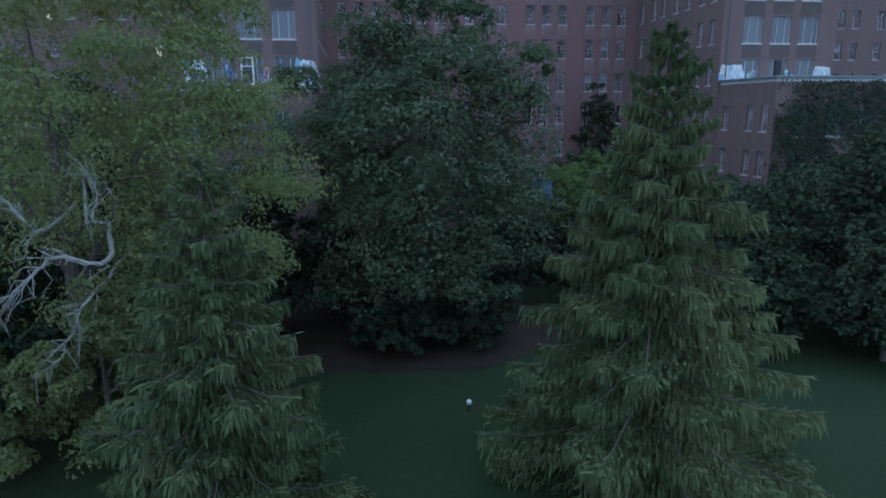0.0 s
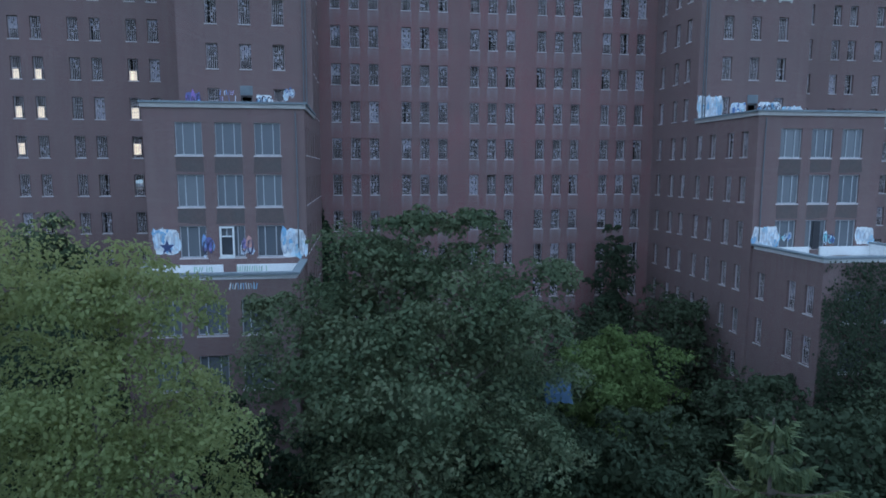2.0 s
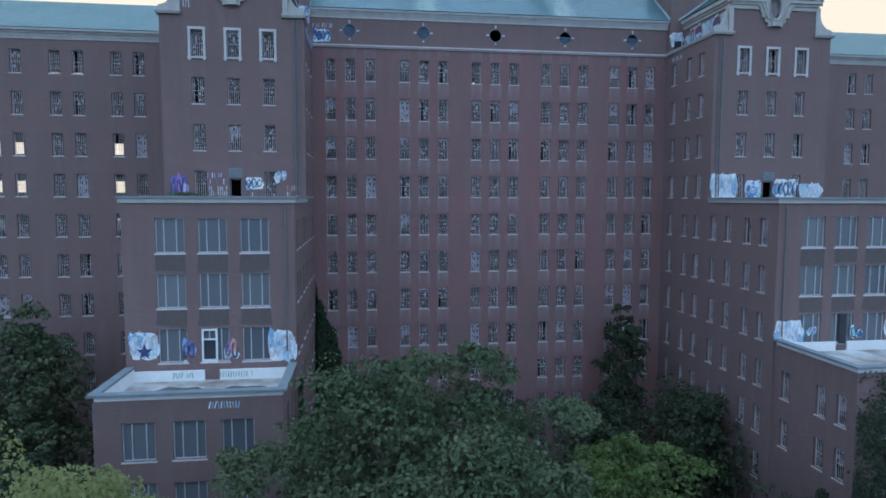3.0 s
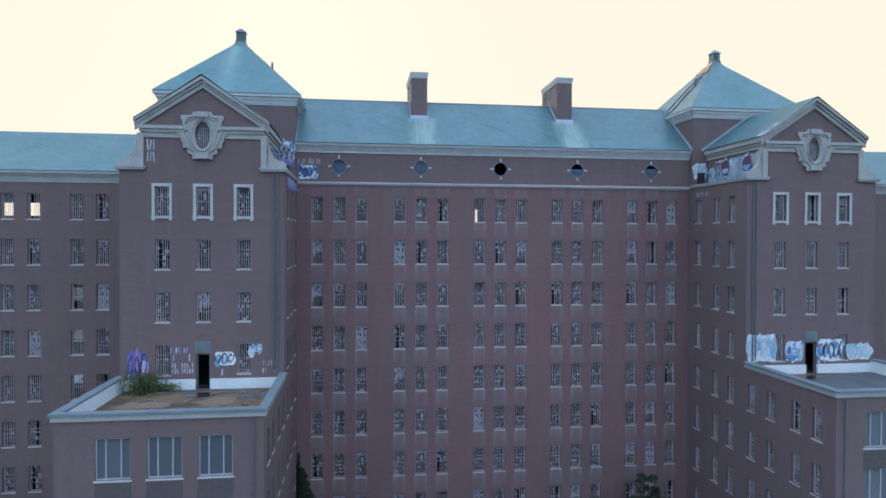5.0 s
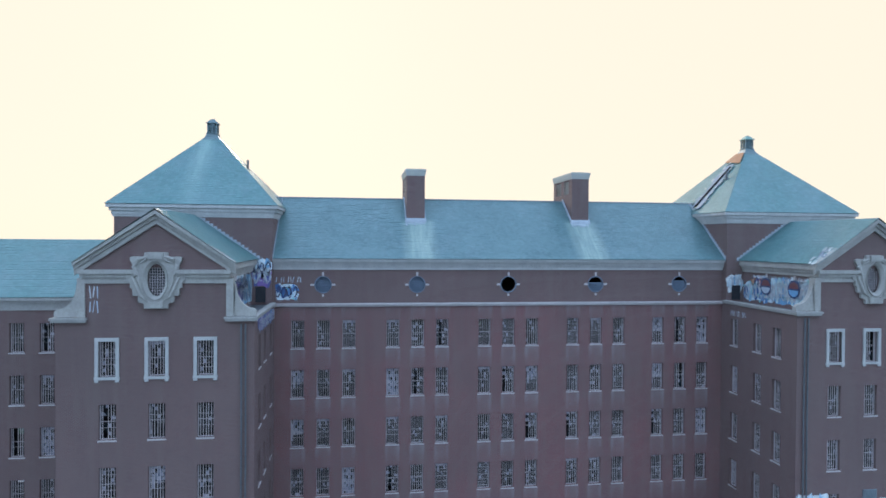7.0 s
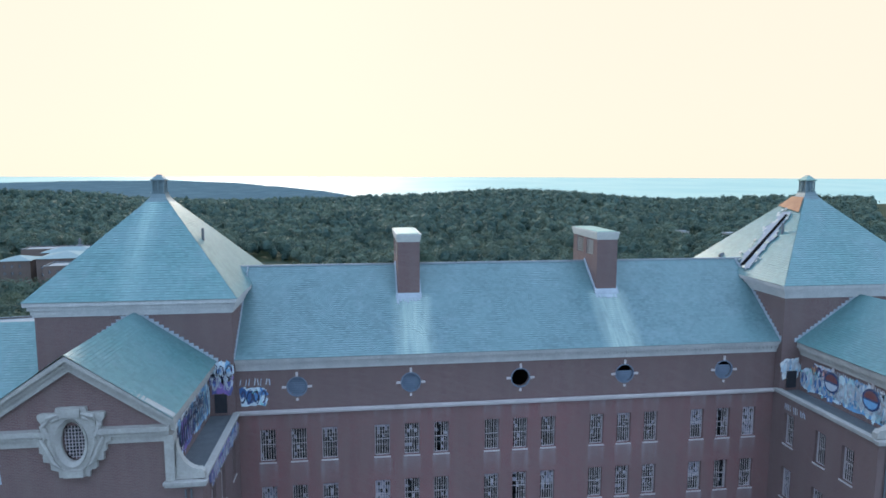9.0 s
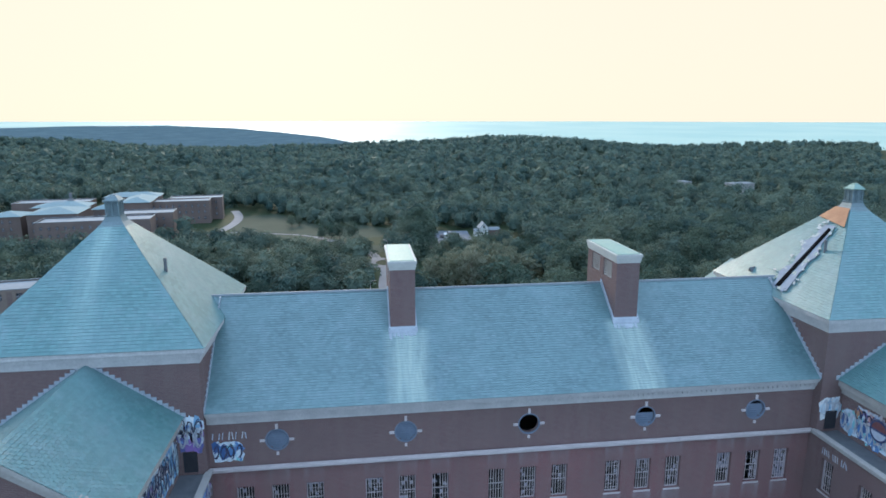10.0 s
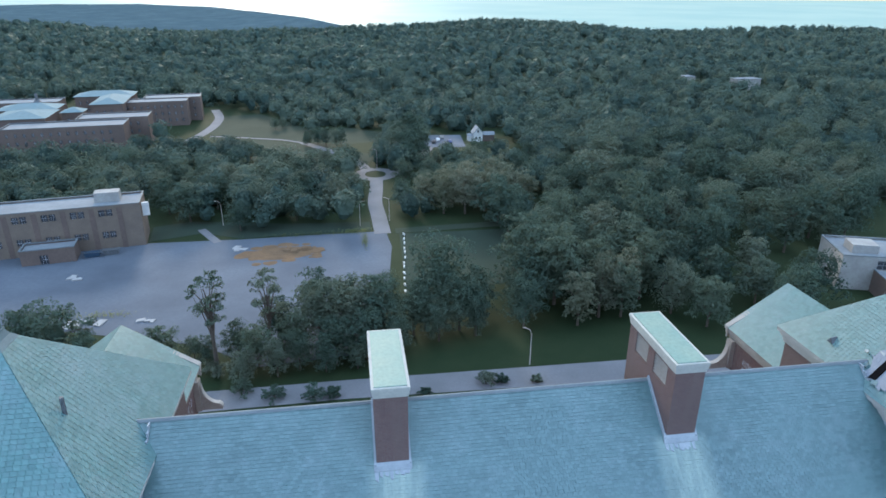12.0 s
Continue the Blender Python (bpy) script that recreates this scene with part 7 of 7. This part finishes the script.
T, M = on_front(YT), on_front(YM)
for q in [
    (M, -28.3, -26.5, 16.2, 18.1, PALE_SPRAY, WHITE_LINE, 1, "pale blue graffiti with a dark star"),
    (M, -19.4, -17.6, 15.9, 18.0, PALE_SPRAY, WHITE_LINE, 2, "light blue sprayed lettering"),
    (M, -24.9, -24.2, 16.0, 17.5, PURPLE_SPRAY, DARK_LINE, 3, "small purple graffiti"),
    (M, -22.2, -21.4, 16.0, 17.4, MIXED_SPRAY, DARK_LINE, 4, "small blue and orange graffiti"),
    (M, 17.65, 19.8, 16.0, 17.8, PALE_SPRAY, WHITE_LINE, 5, "white and blue graffiti"),
    (M, 26.8, 28.4, 16.2, 17.7, PALE_SPRAY, WHITE_LINE, 6, "pale blue graffiti"),
    (M, 20.3, 21.0, 16.6, 17.4, BLUE_SPRAY, WHITE_LINE, 7, "small blue graffiti"),
    (M, 23.9, 24.8, 16.2, 17.3, BLUE_SPRAY, DARK_LINE, 8, "small blue graffiti"),
    (T, -28.1, -26.8, 26.5, 28.75, PURPLE_SPRAY, DARK_LINE, 9, "purple and blue graffiti"),
    (T, -27.6, -26.6, 25.9, 26.6, GREEN_SPRAY, WHITE_LINE, 10, "green graffiti behind the weeds"),
    (T, -22.3, -21.0, 27.6, 28.6, PALE_SPRAY, DARK_LINE, 11, "pale outlined graffiti beside the roof door"),
    (T, -19.95, -19.1, 28.2, 29.2, BLUE_SPRAY, WHITE_LINE, 12, "light blue graffiti"),
    (T, 17.6, 20.1, 26.9, 29.2, PALE_SPRAY, WHITE_LINE, 13, "large white and blue graffiti"),
    (T, 20.9, 22.4, 27.0, 28.6, BLUE_SPRAY, WHITE_LINE, 14, "blue and white graffiti"),
    (T, 23.7, 25.9, 26.9, 28.7, PALE_SPRAY, DARK_LINE, 15, "pale graffiti with dark outlines"),
    (T, 26.3, 28.3, 27.0, 28.3, PALE_SPRAY, WHITE_LINE, 16, "light blue bubble graffiti"),
    (on_front(ATTIC_Y), -17.5, -15.9, 41.55, 42.75, BLUE_SPRAY, DARK_LINE, 17, "blue graffiti flower"),
    (on_side(-19.1, 1), -8.0, -4.2, 41.6, 43.3, PURPLE_SPRAY, DARK_LINE, 18, "dense purple and blue graffiti"),
    (on_side(-19.1, 1), -4.2, -0.6, 41.5, 43.6, TEAL_SPRAY, DARK_LINE, 19, "dense pale blue graffiti"),
    (on_front(-0.45), -19.0, -17.75, 42.6, 44.2, PURPLE_SPRAY, WHITE_LINE, 20, "crowded dark graffiti in the corner"),
    (on_side(19.1, -1), -4.2, -0.6, 41.5, 43.0, BLUE_SPRAY, WHITE_LINE, 21, "deep blue graffiti"),
    (on_side(19.1, -1), -8.4, -4.0, 41.5, 43.4, TEAL_SPRAY, WHITE_LINE, 22, "teal and white graffiti"),
    (on_side(19.1, -1), -6.8, -4.6, 41.9, 43.5, TEAL_SPRAY, WHITE_LINE, 23, "white and teal graffiti"),
    (on_front(-0.45), 17.75, 19.0, 42.0, 43.5, PALE_SPRAY, WHITE_LINE, 24, "pale blue painted curl"),
    (on_side(-19.1, 1), -8.6, -6.4, 41.5, 43.6, PALE_SPRAY, DARK_LINE, 60, "white and purple graffiti"),
    (on_side(-17.55, 1), -7.6, -0.8, 40.2, 41.1, PURPLE_SPRAY, WHITE_LINE, 66, "purple and pink graffiti below the ledge"),
    (on_side(-19.1, 1), -6.2, -2.2, 42.5, 43.7, PALE_SPRAY, DARK_LINE, 61, "pale crowded graffiti"),
    (on_front(-0.45), -19.0, -17.75, 43.3, 44.6, PALE_SPRAY, DARK_LINE, 62, "white scrawl in the corner"),
    (on_side(19.1, -1), -8.5, -6.9, 41.6, 43.5, PALE_SPRAY, WHITE_LINE, 63, "white and mint graffiti"),
    (on_side(19.1, -1), -3.2, -1.6, 42.4, 43.5, MIXED_SPRAY, DARK_LINE, 64, "red and blue graffiti"),
    ]:
    graffiti(*q)
for q in [
    (T, -25.3, -23.9, 28.0, 29.0, None, PURPLE_SPRAY, 30, "thin purple tag"),
    (T, -25.2, -23.7, 27.1, 27.9, None, WHITE_LINE, 31, "thin white tag"),
    (T, -19.1, -18.0, 27.0, 28.0, None, MIXED_SPRAY, 32, "thin orange and green tag"),
    (T, -21.9, -21.3, 26.9, 27.4, None, MIXED_SPRAY, 33, "small orange tag"),
    (T, -26.8, -26.2, 41.7, 43.4, None, WHITE_LINE, 34, "white marks painted down the gable"),
    (on_front(ATTIC_Y), -17.5, -15.6, 42.85, 43.35, None, WHITE_LINE, 35, "thin white tag"),
    (on_side(17.55, -1), -3.2, -1.2, 40.3, 40.8, None, WHITE_LINE, 36, "faint white tag below the ledge"),
    (on_side(19.1, -1), -7.9, -2.5, 43.2, 43.6, None, WHITE_LINE, 37, "white scrawl"),
    (on_front(-24.3), -22.0, -20.2, 14.7, 15.2, None, PALE_SPRAY, 53, "pale tag on the porch front"),
    (on_side(19.1, -1), 13.2, 16.2, 41.8, 43.0, None, WHITE_LINE, 39, "white tag on the rear gable"),
    (on_side(-19.1, 1), 14.0, 16.6, 41.8, 43.2, None, WHITE_LINE, 42, "white tag on the rear gable"),
]:
    graffiti(*q, filled=False)
# green and dark scrawl on the white band of the porch roof
for x0, x1, seed in ((-25.6, -23.9, 40), (-22.6, -20.4, 41)):
    graffiti(on_front(YM - 0.165), x0, x1, 14.95, 15.4, None, GREEN_SPRAY, seed, "unreadable green writing on the white band", filled=False, marks=7)
# red and white roundels painted over the side vents
def roundel(y, z, top, low):
    place = on_side(19.1, -1)
    rim, up, down = Build(), Build(), Build()
    turn = lambda k, a, d: place(y + k * math.cos(a), z + k * math.sin(a), d)
    rim.face(*[turn(0.64, 2 * math.pi * i / 28, 0.105) for i in range(28)])
    up.face(*[turn(0.52, 0.12 + (math.pi - 0.24) * i / 14, 0.112) for i in range(15)])
    down.face(*[turn(0.52, math.pi + 0.12 + (math.pi - 0.24) * i / 14, 0.112) for i in range(15)])
    ob = part("painted_roundel", rim, DARK_LINE, hospital, "round painted disc, red above and white below")
    part("upper_half", up, top, ob)
    part("lower_half", down, low, ob)


RED_SPRAY = spray("dull_red_spray", [(0.20, 0.075, 0.07), (0.17, 0.06, 0.06)])
roundel(-3.4, 42.72, RED_SPRAY, WHITE_LINE)
roundel(-6.5, 42.72, RED_SPRAY, TEAL_SPRAY)
# the dark star
star = Build()
star.face(*[(-27.35 + (0.55 if i % 2 == 0 else 0.22) * math.sin(math.pi * i / 5), YM - 0.05, 16.75 + (0.6 if i % 2 == 0 else 0.24) * math.cos(math.pi * i / 5)) for i in range(10)])
part("painted_star", star, DARK_LINE, hospital, "dark blue sprayed star")

# doors onto the porch roofs
wd = Build()
for q in ((-23.72, -23.6, 15.9, 18.2), (-22.82, -22.7, 15.9, 18.2), (-23.6, -22.82, 18.08, 18.2), (-23.6, -22.82, 17.45, 17.53), (-23.6, -22.82, 15.9, 16.15)):
    wd.box(q[0], q[1], YM - 0.03, YM + 0.12, q[2], q[3])
pd = part("porch_door", wd, WHITE_PAINT, hospital, "white door frame onto the porch roof, glass gone")
pb_ = Build()
pb_.box(-23.6, -22.82, YM + 0.06, YM + 0.09, 16.15, 17.45)
part("door_pane", pb_, DARK_PANE, pd)
# no opening here: a black slab stands for the doorway's shade
od = Build()
od.box(22.9, 23.5, YM - 0.03, YM + 0.02, 15.9, 18.2)
part("open_doorway", od, BLACK, hospital, "dark open doorway onto the porch roof")


# ---------------- rubbish and weeds on the terraces ----------------
PUDDLE = speckled("wet_black_roofing", (0.045, 0.040, 0.038), (0.075, 0.06, 0.05), 1.5, 0.25, 0.5)
TANNED = speckled("dry_tan_roofing", (0.30, 0.21, 0.145), (0.22, 0.15, 0.105), 1.0, 0.9, 0.2)
GREY_FELT = speckled("grey_roof_felt", (0.15, 0.155, 0.17), (0.10, 0.105, 0.115), 0.5, 0.85, 0.2)
rt = random.Random(31)


def stain(x, y, z, rx, ry, mat, label):
    b = Build()
    n = 16
    k = [rt.uniform(0.7, 1.25) for _ in range(n)]
    ring = [(x + rx * k[i] * math.cos(2 * math.pi * i / n), y + ry * k[i] * math.sin(2 * math.pi * i / n)) for i in range(n)]
    b.prism([(p, q, z) for p, q in ring], [(p, q, z + 0.01) for p, q in ring])
    part("roof_stain", b, mat, hospital, label)


for x, y, rx, ry, m in ((-24.5, -16.8, 3.0, 0.7, PUDDLE), (-20.2, -15.5, 1.4, 1.2, PUDDLE), (-23.0, -10.6, 1.0, 0.8, PUDDLE), (-25.8, -13.0, 1.6, 1.0, TANNED), (-21.4, -12.6, 1.3, 1.2, TANNED), (-26.5, -15.5, 0.8, 1.4, PUDDLE), (-22.8, -14.6, 1.8, 0.6, PUDDLE), (-19.2, -11.2, 0.9, 1.0, PUDDLE), (-21.0, -9.8, 1.8, 0.5, GREY_FELT), (-24.2, -9.8, 1.6, 0.4, GREY_FELT)):
    stain(x, y, 26.0 + 0.004 * rt.random(), rx, ry, m, "dark wet patch" if m == PUDDLE else "dry tan patch")
for x, y, rx, ry, m in ((21.5, -13.5, 2.6, 2.4, GREY_FELT), (25.5, -14.5, 2.0, 2.4, GREY_FELT), (23.2, -10.4, 2.4, 0.7, PUDDLE), (20.0, -10.8, 1.3, 0.9, GREY_FELT), (24.5, -11.6, 2.6, 1.6, GREY_FELT), (20.6, -16.6, 2.2, 1.2, GREY_FELT), (25.6, -17.0, 2.0, 0.8, GREY_FELT), (22.9, -12.0, 1.6, 1.2, GREY_FELT), (27.0, -11.0, 1.2, 1.8, GREY_FELT)):
    stain(x, y, 26.0 + 0.004 * rt.random(), rx, ry, m, "grey roof felt patch")
for x, y, rx, ry in ((-24.5, -21.2, 2.2, 1.4), (-20.6, -21.4, 1.6, 1.3)):
    stain(x, y, 14.755, rx, ry, PUDDLE, "dark wet patch")
WOOD = speckled("grey_boards", (0.30, 0.25, 0.20), (0.20, 0.17, 0.14), 1.5, 0.9, 0.2)
for k in range(16):
    x, y = rt.uniform(-27, -19), rt.uniform(-17, -10)
    b = Build()
    l, w = rt.uniform(0.3, 1.1), rt.uniform(0.08, 0.3)
    b.box(-l / 2, l / 2, -w / 2, w / 2, 0, rt.uniform(0.03, 0.1))
    ob = part("broken_board", b, rt.choice((WOOD, TANNED, LEAD)), None, "broken board lying on the terrace roof")
    tagged(ob, category="board", group="rubbish on the terrace")
    ob.matrix_basis = pose(x, y, 26.012, 0, 0, rt.uniform(0, 180))


def weeds(name, x, y, z, spread_x, spread_y, count, tall, mat, label, seed):
    """A tuft of upright stalks and blades."""
    r = np.random.RandomState(seed)
    base = np.stack([x + r.normal(0, spread_x, count), y + r.normal(0, spread_y, count), np.full(count, z)], 1)
    t = r.uniform(0, 2 * math.pi, count)
    side = np.stack([np.cos(t), np.sin(t), np.zeros(count)], 1) * 0.03
    h = tall * r.uniform(0.4, 1.1, count)
    lean = r.normal(0, 0.22, (count, 3)) * h[:, None]
    lean[:, 2] = h
    stalks = np.stack([base - side, base + side, base + lean * 0.6 + side * 0.8, base + lean], 1)
    me = quads(name, np.concatenate([stalks, shell_leaves(base + lean * 0.75, np.full(count, 0.16 * tall), 5, 0.16, seed + 1, 0.8, 0.7)]))
    me.materials.append(mat)
    return tagged(new(name, me), label, "weeds", kind="stuff")


weeds("terrace_weeds", -26.6, -9.9, 26.0, 0.55, 0.35, 190, 1.5, SPRUCE, "tall green weeds growing on the terrace roof", 61)
weeds("terrace_weeds", -25.3, -9.5, 26.0, 0.5, 0.15, 60, 0.6, LOCUST, "low weeds along the terrace wall", 62)
weeds("terrace_weeds", 26.8, -16.6, 26.0, 0.7, 0.5, 220, 0.95, SPRUCE, "green weeds growing on the terrace roof", 63)


# ---------------- ivy on the walls ----------------
def ivy(name, n, place, size, seed, label, mat=None):
    """Leaves lying on a wall; place(r) gives a point on it and the wall's outward normal."""
    r = random.Random(seed)
    out = []
    for _ in range(n):
        p, nrm = place(r)
        p, nrm = Vector(p), Vector(nrm)
        p += nrm * r.uniform(0.02, 0.22)
        up = Vector((r.uniform(-.6, .6), r.uniform(-.6, .6), -1.0)).normalized()
        a = (up + nrm * r.uniform(0.0, 0.7)).normalized() * size * r.uniform(0.6, 1.3)
        b = a.cross(nrm + Vector((r.uniform(-.4, .4), r.uniform(-.4, .4), 0))).normalized() * a.length * 0.42
        out.append([tuple(p), tuple(p + a * 0.5 + b), tuple(p + a), tuple(p + a * 0.5 - b)])
    me = quads(name, np.array(out))
    me.materials.append(mat or IVY)
    return tagged(new(name, me), label, "ivy", kind="stuff")


def porch_ivy(r):
    while True:
        x, z = r.uniform(17.8, 28.4), 16.2 - 13.5 * r.random() ** 0.8
        if noise.noise(Vector((x * 0.35, z * 0.3, 2.0))) + 0.75 - 0.15 * max(0, 19 - x) > r.uniform(0, 0.6):
            return (x, -26.3, z), (0, -1, 0)


def porch_side_ivy(r):
    while True:
        y, z = r.uniform(-26.3, -18.6), r.uniform(2.0, 15.5)
        if noise.noise(Vector((y * 0.5, z * 0.35, 7.0))) - 0.12 - 0.06 * (y + 26) + 0.08 * (6 - z) > r.uniform(-0.1, 0.4):
            return (17.75, y, z), (-1, 0, 0)


def corner_ivy(r):
    while True:
        x, z = r.uniform(-17.6, -14.6), r.uniform(6.0, 18.0)
        if (x + 17.6) < (18.4 - z) * 0.34 + 0.5 * noise.noise(Vector((x, z, 0))) + 0.2:
            return (x, 0.0, z), (0, -1, 0)


def left_side_ivy(r):
    while True:
        y, z = r.uniform(-3.4, 0.0), r.uniform(4.0, 19.0)
        if -y < (19.5 - z) * 0.22 + 0.6 * noise.noise(Vector((y, z, 4.0))):
            return (-17.55, y, z), (1, 0, 0)


def left_mid_ivy(r):
    return (-17.55, r.gauss(-17.2, 0.5), r.uniform(8.0, 14.5)), (1, 0, 0)


ivy("ivy", 15000, porch_ivy, 0.2, 71, "dark ivy covering the brick porch front")
ivy("ivy", 2600, porch_side_ivy, 0.24, 72, "ivy creeping round the porch side")
ivy("ivy", 2600, corner_ivy, 0.26, 73, "dark ivy climbing the corner of the front wall")
ivy("ivy", 2400, left_side_ivy, 0.26, 74, "dark ivy climbing in the corner")
ivy("ivy", 900, left_mid_ivy, 0.24, 75, "strip of ivy beside the porch roof")


# ---------------- small things outdoors ----------------
bol = thing("bollard_light", "short dark post with a pale round globe on the lawn", "light", at=(-9.7, -45.8, 0))
b = Build()
b.tube([(0, 0, -0.1), (0, 0, 0.3), (0, 0, 0.34)], [0.06, 0.05, 0.09], 10)
part("post", b, BLACK, bol)
b = Build()
b.tube([(0, 0, 0.341)] + [(0, 0, 0.46 - 0.13 * math.cos(math.pi * i / 8)) for i in range(1, 8)] + [(0, 0, 0.595)], [0.04] + [0.13 * math.sin(math.pi * i / 8) for i in range(1, 8)] + [0.01], 12)
part("globe", b, WHITE_PAINT, bol, "pale round globe", True)
TARP = speckled("faded_blue_tarp", (0.045, 0.085, 0.135), (0.03, 0.06, 0.10), 1.5, 0.7, 0.2)
tb = Build()
rb = random.Random(8)
grid = [[Vector((-2.0 + 0.3 * i, -27.6 + 0.12 * j, 7.6 + 0.28 * j + 0.18 * rb.uniform(-1, 1) - 0.05 * (i - 3) ** 2)) for j in range(6)] for i in range(7)]
k = tb.pts([v + Vector((0, -o, o * 1.2)) for o in (0.0, 0.012) for col in grid for v in col])
for i in range(6):
    for j in range(5):
        q = [k + i * 6 + j, k + (i + 1) * 6 + j, k + (i + 1) * 6 + j + 1, k + i * 6 + j + 1]
        tb.f += [tuple(reversed(q)), tuple(v + 42 for v in q)]
tagged(part("blue_tarp", tb, TARP, None, "crumpled faded blue tarp caught in the branches"), category="tarp")

# brown cones near the top of the smaller spruce
CONE = speckled("brown_cones", (0.17, 0.115, 0.075), (0.11, 0.075, 0.05), 6.0, 0.9, 0.2)
rc_ = random.Random(4)
for k in range(34):
    t, z = rc_.uniform(0, 6.28), rc_.uniform(9.6, 12.2)
    r0 = max(0.1, (12.6 - z) * 0.3) * rc_.uniform(0.6, 1.1)
    x, y = -19.0 + r0 * math.cos(t), -54.3 + r0 * math.sin(t)
    b = Build()
    b.tube([(x, y, z), (x, y, z - 0.05), (x, y, z - 0.13), (x, y, z - 0.19)], [0.012, 0.035, 0.04, 0.015], 7)
    c = part("cone", b, CONE, bpy.data.objects["spruce_tree"])
    c.matrix_parent_inverse = Matrix.Translation((19.0, 54.3, 0))

# scrub along the service road and the lot
for k, (x, y, h, r0) in enumerate([(-17, 77.5, 2.6, 2.6), (-13.5, 78, 1.8, 1.6), (14.5, 78.3, 2.4, 2.0), (17.5, 78.0, 1.6, 1.6), (24, 77.5, 1.3, 1.4), (-24, 79, 2.2, 2.4), (-30, 81, 2.8, 2.8), (3, 76.6, 1.0, 1.5), (-36, 88, 2.6, 2.6)]):
    broadleaf("shrub", (x, y, 0), h, r0, h * 0.5, 12, 7, 14, 0.26, WOODS_NEAR, "low green shrub beside the service road", 700 + k, group="shrubs along the road", low=-0.8, bough=0.5, core=min(r0, h * 0.5) * 0.6, limbs=4)
broadleaf("slender_tree", (-35.6, 89.5, 0), 21.5, 3.6, 6.4, 17, 8, 16, 0.42, WOODS_NEAR, "tall slender tree with a thin open crown", 720, bough=0.34, tuft=0.5, loose=0.6, limbs=17)
broadleaf("slender_tree", (-25.6, 93.0, 0), 19.4, 3.4, 6.0, 17, 8, 18, 0.42, WOODS_NEAR, "tall slender tree with an open crown", 721, bough=0.36, tuft=0.5, loose=0.6, limbs=17)

weeds("lot_weeds", -8.0, 163.0, 0.0, 2.2, 0.8, 160, 1.3, LOCUST, "pale dry weeds at the edge of the lot", 64)
weeds("lot_weeds", -5.5, 155.0, 0.0, 0.5, 3.0, 140, 1.2, LOCUST, "pale dry weeds along a crack in the asphalt", 65)
weeds("lot_weeds", -66.0, 116.0, 0.0, 3.5, 0.7, 160, 1.0, LOCUST, "low weeds growing among broken slabs", 66)
weeds("lot_weeds", -20.0, 162.5, 0.0, 9.0, 0.7, 240, 0.9, SPRUCE, "low weeds along the edge of the lot", 67)

# skips beside the tan building
for x, y, c in ((-80, 153.5, TARP), (-75.5, 154.8, LEAD), (-104, 146.5, LEAD)):
    s = thing("skip", "dull metal skip against the tan building", "skip", "skips", (x, y, 0.03))
    s.rotation_euler = (0, 0, radians(ang))
    b = Build()
    b.prism([(-1.7, -0.8, 0.1), (1.7, -0.8, 0.1), (1.7, 0.8, 0.1), (-1.7, 0.8, 0.1)], [(-2.1, -0.9, 1.4), (2.1, -0.9, 1.4), (2.1, 0.9, 1.4), (-2.1, 0.9, 1.4)])
    part("body", b, c, s)
    b = Build()
    for q in ((-2.16, 2.16, -0.98, -0.86), (-2.16, 2.16, 0.86, 0.98), (-2.16, -2.05, -0.859, 0.859), (2.05, 2.16, -0.859, 0.859)):
        b.box(*q, 1.401, 1.5)
    part("rim", b, LEAD, s)

# ---------------- slates laid one by one on the main roof ----------------
e0, e1, t0, t1 = (Vector(p) for p in main_front)
n_vec = (e1 - e0).cross(t0 - e0).normalized()
slope_len = ((t0 + t1) / 2 - (e0 + e1) / 2).length
rows_n = int(slope_len / 0.168)
slate_meshes = []
rsl = random.Random(12)
for v in range(5):
    b = Build()
    tl = 0.168 * 1.14
    c = [rsl.uniform(-0.008, 0.008) for _ in range(4)]
    b.prism([(-0.122 + c[0], 0, 0.006), (0.122 + c[1], c[2], 0.006), (0.122, tl, -0.014), (-0.122, tl, -0.014)], [(-0.122 + c[0], 0, 0.024), (0.122 + c[1], c[2], 0.024), (0.122, tl, 0.006), (-0.122, tl, 0.006)])
    me = b.mesh("slate")
    me.materials.append(SLATE_SINGLE)
    slate_meshes.append(me)
up_v = ((t0 + t1) / 2 - (e0 + e1) / 2).normalized()
side_v = (e1 - e0).normalized()
turn = Matrix((side_v, up_v, n_vec)).transposed().to_4x4()
for i in range(rows_n):
    f = i / rows_n
    if not 0.30 < f < 0.85:
        continue
    a, b_ = e0.lerp(t0, f), e1.lerp(t1, f)
    n = int((b_ - a).length / 0.26)
    for j in range(n + 1):
        s = (j + 0.5) / n - 0.5 * (i % 2) / n
        if STRIP[0] < s < STRIP[1]:
            ob = part("slate", rsl.choice(slate_meshes), SLATE_SINGLE, main_roof)
            ob.matrix_local = Matrix.Translation(a.lerp(b_, s) + n_vec * rsl.uniform(0.004, 0.012)) @ turn @ pose(0, 0, 0, 0, 0, rsl.uniform(-0.7, 0.7))
